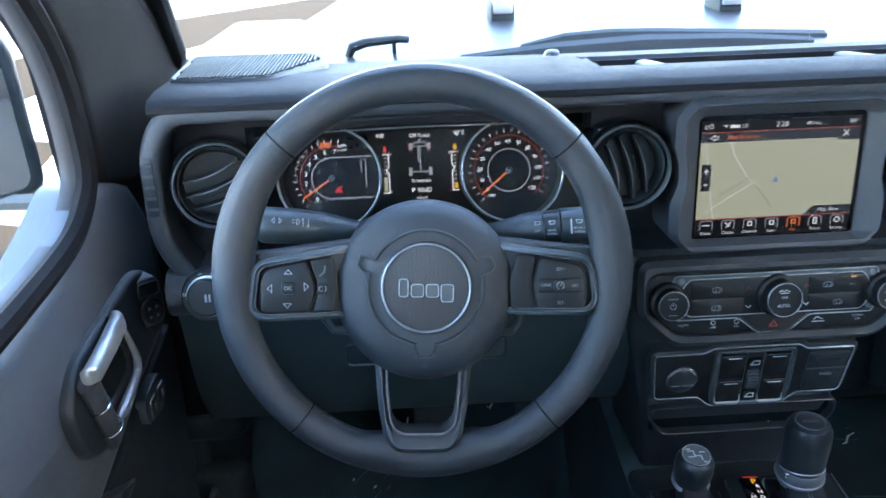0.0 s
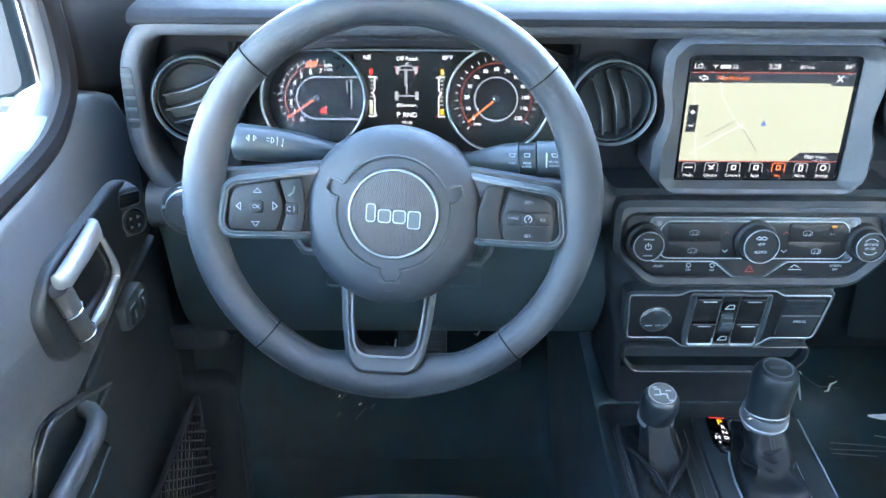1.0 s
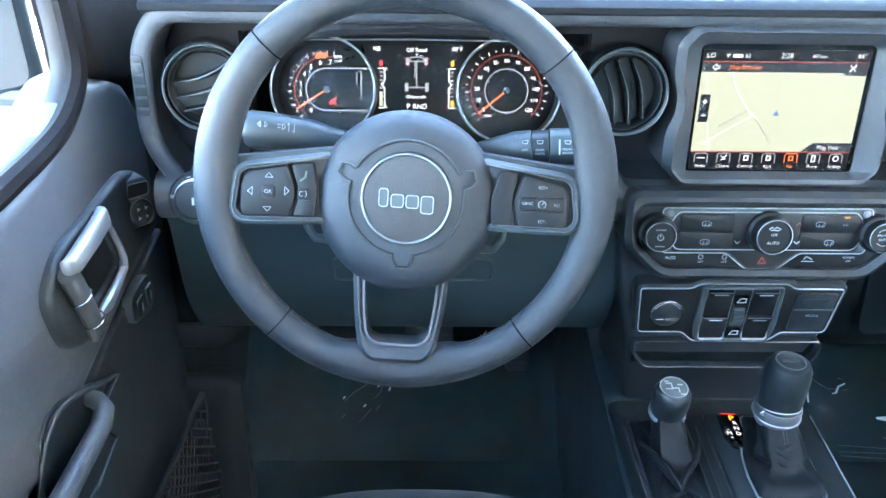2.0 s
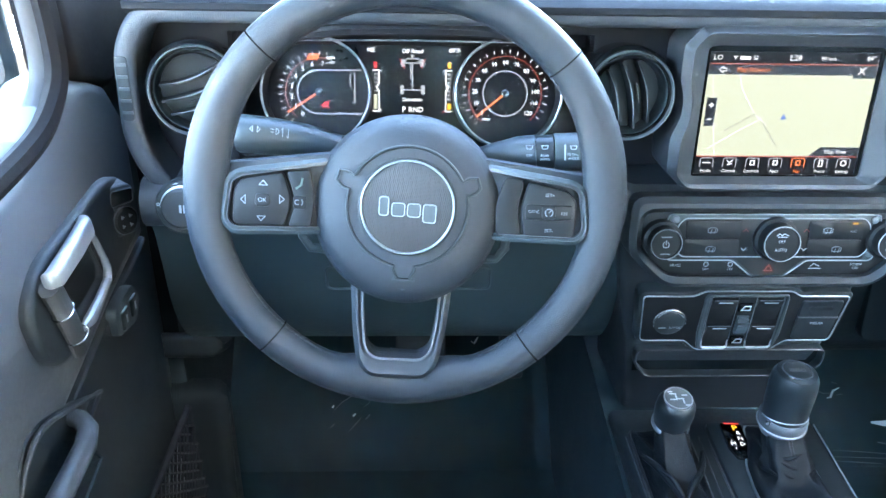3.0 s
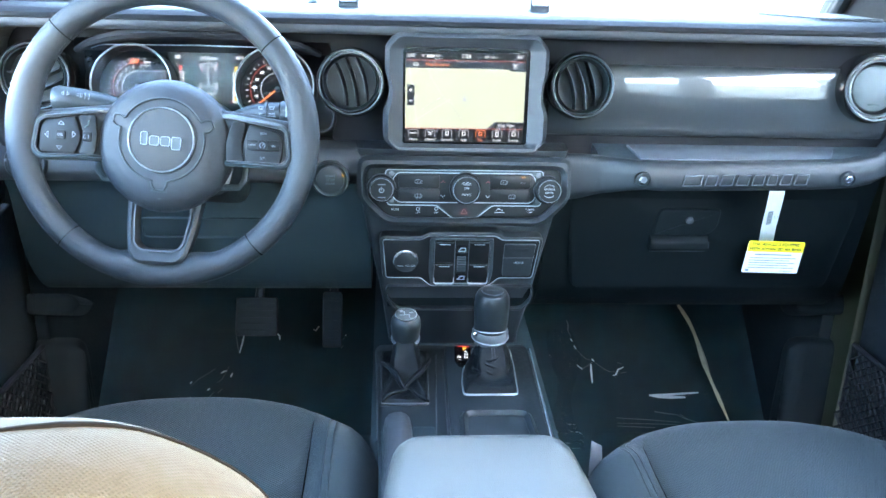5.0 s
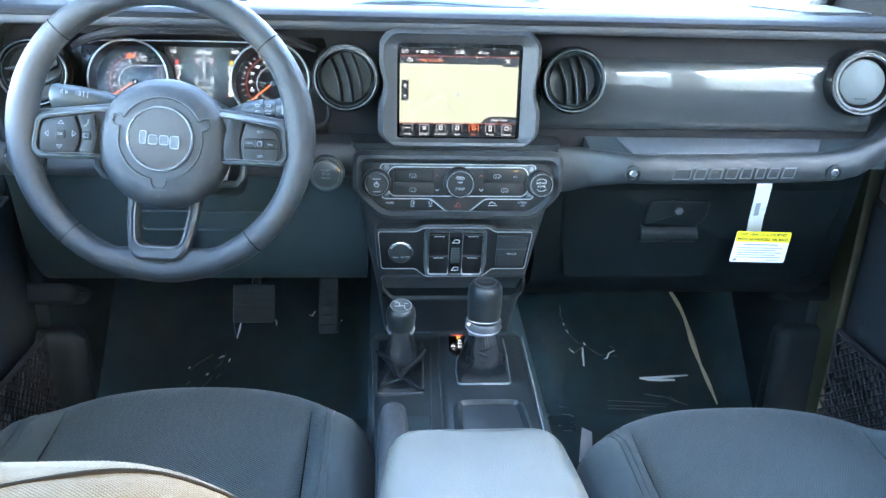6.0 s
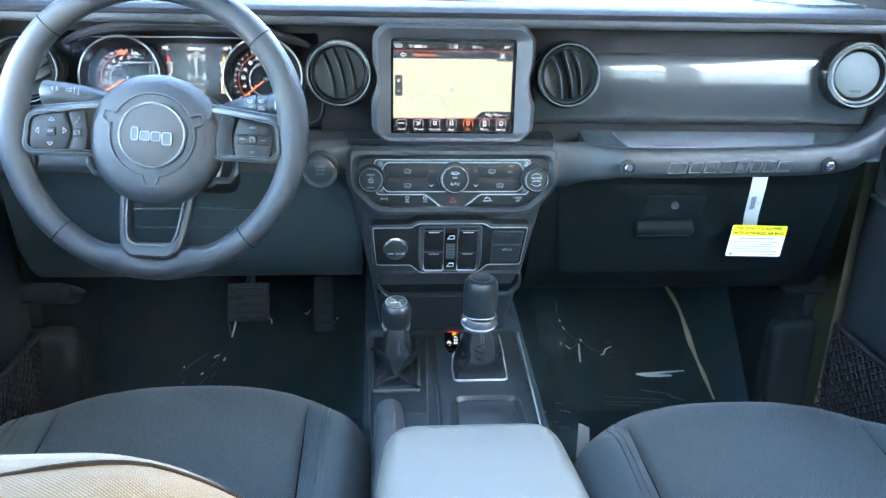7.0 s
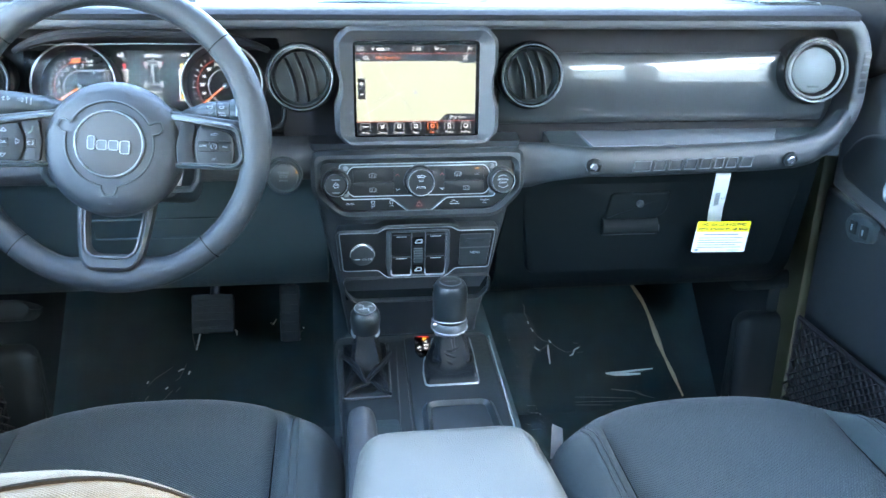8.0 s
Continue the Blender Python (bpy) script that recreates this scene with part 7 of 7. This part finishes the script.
def bulk(x, y, lift=0.004):
    """A point on the film, y metres ahead: flat on the floor, then up the bulkhead."""
    return (x, y - lift, (0.018 if y < 0.36 else 0.02 + 1.03 * (y - 0.36)) + lift)


# short glints, painted as pale bars, and longer dim creases over the driver's carpet
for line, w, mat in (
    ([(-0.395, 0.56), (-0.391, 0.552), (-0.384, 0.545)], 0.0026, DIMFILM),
    ([(-0.344, 0.496), (-0.339, 0.492), (-0.338, 0.486)], 0.0016, GLINTFILM),
    ([(-0.414, 0.495), (-0.417, 0.48), (-0.421, 0.466)], 0.0017, GLINTFILM),
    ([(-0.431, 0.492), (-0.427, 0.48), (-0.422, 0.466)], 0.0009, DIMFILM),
    ([(-0.268, 0.503), (-0.263, 0.5), (-0.256, 0.508)], 0.0018, GLINTFILM),
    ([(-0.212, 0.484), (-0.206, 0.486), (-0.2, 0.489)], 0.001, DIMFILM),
    ([(-0.199, 0.492), (-0.197, 0.494)], 0.0013, GLINTFILM),
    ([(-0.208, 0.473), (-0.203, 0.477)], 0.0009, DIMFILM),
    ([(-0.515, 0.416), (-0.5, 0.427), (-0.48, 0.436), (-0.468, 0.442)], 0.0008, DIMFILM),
    ([(-0.456, 0.435), (-0.45, 0.438), (-0.444, 0.439)], 0.0016, GLINTFILM),
    ([(-0.435, 0.43), (-0.432, 0.435)], 0.0016, GLINTFILM),
    ([(-0.48, 0.41), (-0.475, 0.413)], 0.0018, GLINTFILM),
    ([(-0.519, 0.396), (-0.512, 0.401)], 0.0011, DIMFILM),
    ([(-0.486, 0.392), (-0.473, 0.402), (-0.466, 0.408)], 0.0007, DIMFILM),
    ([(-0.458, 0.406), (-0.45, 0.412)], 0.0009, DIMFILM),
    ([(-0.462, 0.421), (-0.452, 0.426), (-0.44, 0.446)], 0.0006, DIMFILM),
    ([(-0.517, 0.42), (-0.514, 0.423)], 0.0013, GLINTFILM)):
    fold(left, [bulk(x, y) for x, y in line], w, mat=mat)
# creases over the passenger's carpet, their glints painted as pale bars
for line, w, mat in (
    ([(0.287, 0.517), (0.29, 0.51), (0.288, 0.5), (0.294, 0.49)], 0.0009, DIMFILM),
    ([(0.293, 0.487), (0.295, 0.483)], 0.0016, GLINTFILM),
    ([(0.298, 0.476), (0.303, 0.47)], 0.0014, GLINTFILM),
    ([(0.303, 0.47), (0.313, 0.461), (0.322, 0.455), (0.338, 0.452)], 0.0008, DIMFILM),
    ([(0.301, 0.446), (0.306, 0.442), (0.312, 0.439)], 0.0015, GLINTFILM),
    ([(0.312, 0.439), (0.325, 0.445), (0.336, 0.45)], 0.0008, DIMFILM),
    ([(0.332, 0.447), (0.331, 0.435), (0.331, 0.418)], 0.0019, GLINTFILM),
    ([(0.335, 0.455), (0.339, 0.451)], 0.0018, GLINTFILM),
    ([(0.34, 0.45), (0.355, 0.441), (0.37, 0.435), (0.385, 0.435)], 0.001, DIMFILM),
    ([(0.377, 0.429), (0.384, 0.43), (0.39, 0.438), (0.403, 0.442)], 0.0016, GLINTFILM),
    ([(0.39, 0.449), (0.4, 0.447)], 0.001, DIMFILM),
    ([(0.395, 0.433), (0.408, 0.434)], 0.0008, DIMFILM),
    ([(0.458, 0.399), (0.49, 0.399), (0.525, 0.4005), (0.56, 0.402)], 0.003, GLINTFILM),
    ([(0.452, 0.3985), (0.472, 0.396), (0.5, 0.395), (0.53, 0.395)], 0.0042, GLINTFILM),
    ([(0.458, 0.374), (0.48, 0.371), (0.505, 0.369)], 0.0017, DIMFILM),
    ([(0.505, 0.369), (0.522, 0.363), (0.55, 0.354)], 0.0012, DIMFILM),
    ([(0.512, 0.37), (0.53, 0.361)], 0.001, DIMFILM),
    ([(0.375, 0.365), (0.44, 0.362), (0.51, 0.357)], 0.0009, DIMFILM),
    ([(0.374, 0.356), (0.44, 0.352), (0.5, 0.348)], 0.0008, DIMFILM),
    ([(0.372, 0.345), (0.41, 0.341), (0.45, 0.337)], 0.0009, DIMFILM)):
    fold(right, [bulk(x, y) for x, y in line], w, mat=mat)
# loose crumpled edge of the film beside the tunnel
bm = bmesh.new()
grid = []
for i in range(61):
    t = i / 60
    row = []
    for j in range(13):
        u = j / 12 - 0.5
        y = 0.5 - 0.24 * t
        x, y, z = bulk(0.264 + 0.012 * math.sin(7 * t) + u * (0.05 + 0.02 * math.sin(11 * t)), y)
        q = Vector((x * 38, t * 9, 2.3))
        lift = 0.026 * abs(noise.noise(q)) + 0.012 * abs(noise.noise(q * 2.7))
        row.append(bm.verts.new((x, y - lift * 0.7, z + lift * 0.7)))
    grid.append(row)
for p, q in zip(grid, grid[1:]):
    for j in range(12):
        bm.faces.new((p[j], p[j + 1], q[j + 1], q[j]))
edge_film = part("crumpled_edge", bm, CRUMPLED, right, "crumpled loose edge of the film", sharp=25)
edge_film.visible_shadow = False
bm = bmesh.new()
loops = []
for k in range(15):
    t = k / 14
    c = Vector((0.546, 0.54, 0.21)).lerp(Vector((0.612, 0.333, 0.03)), t) + Vector((0.006 * math.sin(5 * t), 0, 0.006 * math.sin(9 * t)))
    w = 0.0018 + 0.0036 * math.sin(math.pi * min(1, 0.12 + 0.88 * t)) + 0.0015 * math.sin(17 * t)
    loops.append([c + Vector((-w, 0, 0)), c + Vector((0, -0.004, 0.005)), c + Vector((w, 0, 0))])
rings(bm, loops)
part("crease", bm, material("pale_tan_film", (0.5, 0.42, 0.27), 0.4, vary=0.2, vary_scale=40), right, "pale tan folded crease", sharp=70)
pc = thing("paper_slip", (0.197, -0.1, 0.2), "corner of a white paper slip beside the passenger seat", "paper")
bm = bmesh.new()
slab(bm, [(-0.009, -0.05), (0.012, -0.05), (0.01, -0.004), (-0.006, 0.004)], 0.0, 0.0008)
part("sheet", bm, DIMPAPER, pc, m=face_frame(0.196, -0.1, 0.268, 15))

# ---- airbag tag on the grab beam ----
tg = thing("airbag_tag", (0.5, 0.06, 0.55), "white and yellow airbag notice tag hanging from the grab beam", "tag")
TG = face_frame(0.5015, 0.068, 0.498, -4) @ Matrix.Rotation(radians(-1.5), 4, "Z")
sheet = part("notice", slab(bmesh.new(), rounded([(-0.046, -0.0275), (0.046, -0.0275), (0.0475, 0.0265), (-0.0435, 0.0265)], 0.003, 3), 0.0, 0.0007), PAPER, tg, "white printed notice", m=TG)
part("yellow_band", slab(bmesh.new(), rounded([(-0.0437, 0.0085), (0.047, 0.0085), (0.0475, 0.0268), (-0.0435, 0.0268)], [0.0005, 0.0005, 0.003, 0.003], 3), 0.0006, 0.0009), YELLOW, tg, "yellow heading band", m=TG)
lettering("THIS VEHICLE IS EQUIPPED", 0.0066, INK, tg, TG, 0.0015, 0.0215, 0.0011, bold=0.00025)
lettering("WITH ADVANCED AIR BAGS", 0.0066, INK, tg, TG, 0.0015, 0.0135, 0.0011, bold=0.00025)
for spec in [(-0.03, 0.03, 0.003, 0.005)] + [(-0.038, 0.038 - 0.01 * (k % 2), -0.0025 - 0.0042 * k, -0.0012 - 0.0042 * k) for k in range(5)] + [(-0.041, -0.035, -0.0255, -0.0215), (0.015, 0.036, -0.0245, -0.0235)]:
    bars([spec], 0.0008, BLUEINK, tg, TG, "printed_line")
bm = bmesh.new()
loops = []
for x, y, z in ((0.456, -0.002, 0.625), (0.464, 0.016, 0.599), (0.471, 0.033, 0.576), (0.478, 0.05, 0.552), (0.4865, 0.0675, 0.523)):
    loops.append([(x - 0.0115, y, z), (x + 0.0115, y, z), (x + 0.0115, y + 0.0008, z), (x - 0.0115, y + 0.0008, z)])
rings(bm, loops)
part("strap", bm, PAPER, tg, "white paper strap with a bar code", sharp=60)
ST = face_frame(0.4715, 0.0325, 0.5745, -35.5) @ Matrix.Rotation(radians(14), 4, "Z")
bars([(-0.0075, 0.0, -0.016 + 0.0022 * k, -0.0148 + 0.0022 * k + 0.0006 * (k % 3)) for k in range(15)], 0.001, BLUEINK, tg, ST, "bar_code")
lettering("U", 0.008, BLUEINK, tg, ST, 0.0055, 0.0, 0.0012)

# ---- outside ----
bm = bmesh.new()
bmesh.ops.create_grid(bm, x_segments=8, y_segments=8, size=400)
structure("ground", bm, CONCRETE, "sunlit pale concrete yard", "ground", Matrix.Translation((0, 0, -0.75)))
for pts in ([(-1.5, 16.2), (-2.06, 14.9), (-3.7, 11.5), (-4.47, 8.9), (-4.7, 8.0), (-6.2, 10.2), (-5.85, 11.9), (-4.8, 15.8), (-2.2, 19.4), (-1.6, 20.3)], [(-6.0, 6.6), (-3.2, 4.9), (-3.4, 6.3), (-6.0, 7.6)], [(-6.0, 3.4), (-1.9, 1.9), (-2.6, 4.1), (-6.0, 5.3)]):
    bm = bmesh.new()
    slab(bm, pts, -0.75, -0.742)
    structure("pavement", bm, TAN, "tan paving strip across the yard", "paving")

# bonnet, cowl, catches, wiper
hoodt = thing("car_bonnet", (0, 1.2, 0.6), "car bonnet with the sky's blue put into its paint, and black rubber stops", "car bonnet")
bm = bmesh.new()
loops = []
for y, z, w in ((0.5, 0.785, 0.66), (0.64, 0.796, 0.66), (0.8, 0.805, 0.655), (1.2, 0.812, 0.63), (1.6, 0.806, 0.6), (1.8, 0.78, 0.59), (1.84, 0.7, 0.58)):
    prof = []
    for k in range(21):
        u = -1 + k / 10
        prof.append((u * w, y, z + 0.012 * (1 - abs(u) ** 3) + (0.01 if abs(u) < 0.55 else 0.0) - 0.06 * max(0, abs(u) - 0.9) * 10 * 0.5))
    prof += [(w, y, 0.45), (-w, y, 0.45)]
    loops.append(prof)
rings(bm, loops)
part("bonnet_skin", bm, HOODPAINT, hoodt, "dark paint tinted with the sky's blue", sharp=40)
for s in (-1, 1):
    bm = bmesh.new()
    box(bm, s * 0.8 - 0.12, s * 0.8 + 0.12, 0.5, 1.9, 0.45, 0.72, 0.03)
    part("wing", bm, HOODPAINT, hoodt)
for x in (-0.2, 0.232):
    bm = bmesh.new()
    box(bm, x - 0.024, x + 0.024, 0.785, 0.875, 0.805, 0.862, 0.012)
    stop = part("rubber_stop", bm, RUBBER, hoodt, "black rubber stop")
    bm = bmesh.new()
    box(bm, x - 0.018, x + 0.018, 0.781, 0.84, 0.838, 0.866, 0.004)
    part("stop_plate", bm, SATIN, stop)
bm = bmesh.new()
tube(bm, [(-0.48, 0.6, 0.8), (-0.473, 0.6, 0.815), (-0.45, 0.6, 0.822), (-0.395, 0.6, 0.826), (-0.378, 0.6, 0.824)], [0.007, 0.009, 0.008, 0.007, 0.006], 8)
part("loop_bracket", bm, RUBBER, hoodt, "black loop bracket")
bm = bmesh.new()
box(bm, -0.407, -0.4, 0.596, 0.604, 0.79, 0.825)
part("bracket_leg", bm, RUBBER, hoodt)
bm = bmesh.new()
across(bm, rounded([(0.44, 0.775), (0.47, 0.785), (0.51, 0.78), (0.51, 0.7), (0.44, 0.7)], 0.004, 2), -0.7, 0.7, 2)
structure("cowl", bm, RUBBER, "black plastic cowl under the windscreen", "cowl")
wp = thing("wiper", (0.05, 0.55, 0.8), "black windscreen wiper arm and blade", "wiper")
bm = bmesh.new()
tube(bm, [(-0.24, 0.53, 0.806), (-0.1, 0.53, 0.815), (0.05, 0.53, 0.82), (0.2, 0.53, 0.818), (0.32, 0.53, 0.812)], [0.015, 0.019, 0.021, 0.019, 0.015], 8)
part("blade", bm, RUBBER, wp, m=Matrix.Translation((-0.06, -0.01, -0.012)))
bm = bmesh.new()
tube(bm, [(-0.14, 0.555, 0.822), (-0.07, 0.56, 0.832), (0.0, 0.56, 0.834), (0.08, 0.56, 0.832), (0.36, 0.57, 0.815)], [0.008, 0.012, 0.014, 0.014, 0.016], 8)
part("arm", bm, RUBBER, wp, m=Matrix.Translation((-0.06, -0.01, -0.012)))

# outside mirrors
for s in (-1, 1):
    mr = thing("door_mirror", (s * 0.93, 0.25, 0.72), "black door mirror on a painted arm", "door mirror", "door mirrors")
    bm = bmesh.new()
    slab(bm, rounded([(-0.13, -0.1), (0.06, -0.1), (0.075, 0.09), (0.06, 0.12), (-0.13, 0.12)], 0.025, 5), -0.09, 0.0, 0.02, 3)
    part("housing", bm, DARK, mr, m=face_frame(s * 0.925, 0.24, 0.785, 0, -s * 27) @ Matrix.Diagonal((-s, 1, 1, 1)) @ Matrix.Rotation(radians(6), 4, "Z"))
    bm = bmesh.new()
    slab(bm, rounded([(-0.115, -0.085), (0.045, -0.085), (0.058, 0.08), (0.05, 0.105), (-0.115, 0.105)], 0.02, 5), -0.01, 0.003)
    part("mirror_glass", bm, MIRROR, mr, "mirror glass", face_frame(s * 0.925, 0.24, 0.785, 0, -s * 27) @ Matrix.Diagonal((-s, 1, 1, 1)) @ Matrix.Rotation(radians(6), 4, "Z"))
    bm = bmesh.new()
    tube(bm, [(s * 0.78, 0.28, 0.7), (s * 0.86, 0.28, 0.685), (s * 0.94, 0.27, 0.69)], 0.025, 10, flat=0.7)
    part("arm", bm, BODY, mr)

# unseen slab added on the passenger's side to keep the sun off the cabin
bm = bmesh.new()
box(bm, 1.5, 1.7, -1.73, 0.49, -0.75, 1.76, 0.02)
structure("backdrop", bm, STUCCO, "unseen slab added beside the car to shade the cabin", "wall")
# far walls of the yard
for x, y, w, h, rz in ((0, -16, 16, 4.5, 0), (-20, 0, 18, 4.0, 90), (22, 4, 18, 4.0, -90)):
    bm = bmesh.new()
    box(bm, -w, w, -0.2, 0.2, -0.75, h - 0.75, 0.02)
    structure("backdrop", bm, STUCCO, "pale rendered yard wall in the sun", "wall", Matrix.Translation((x, y, 0)) @ Matrix.Rotation(radians(rz), 4, "Z"))
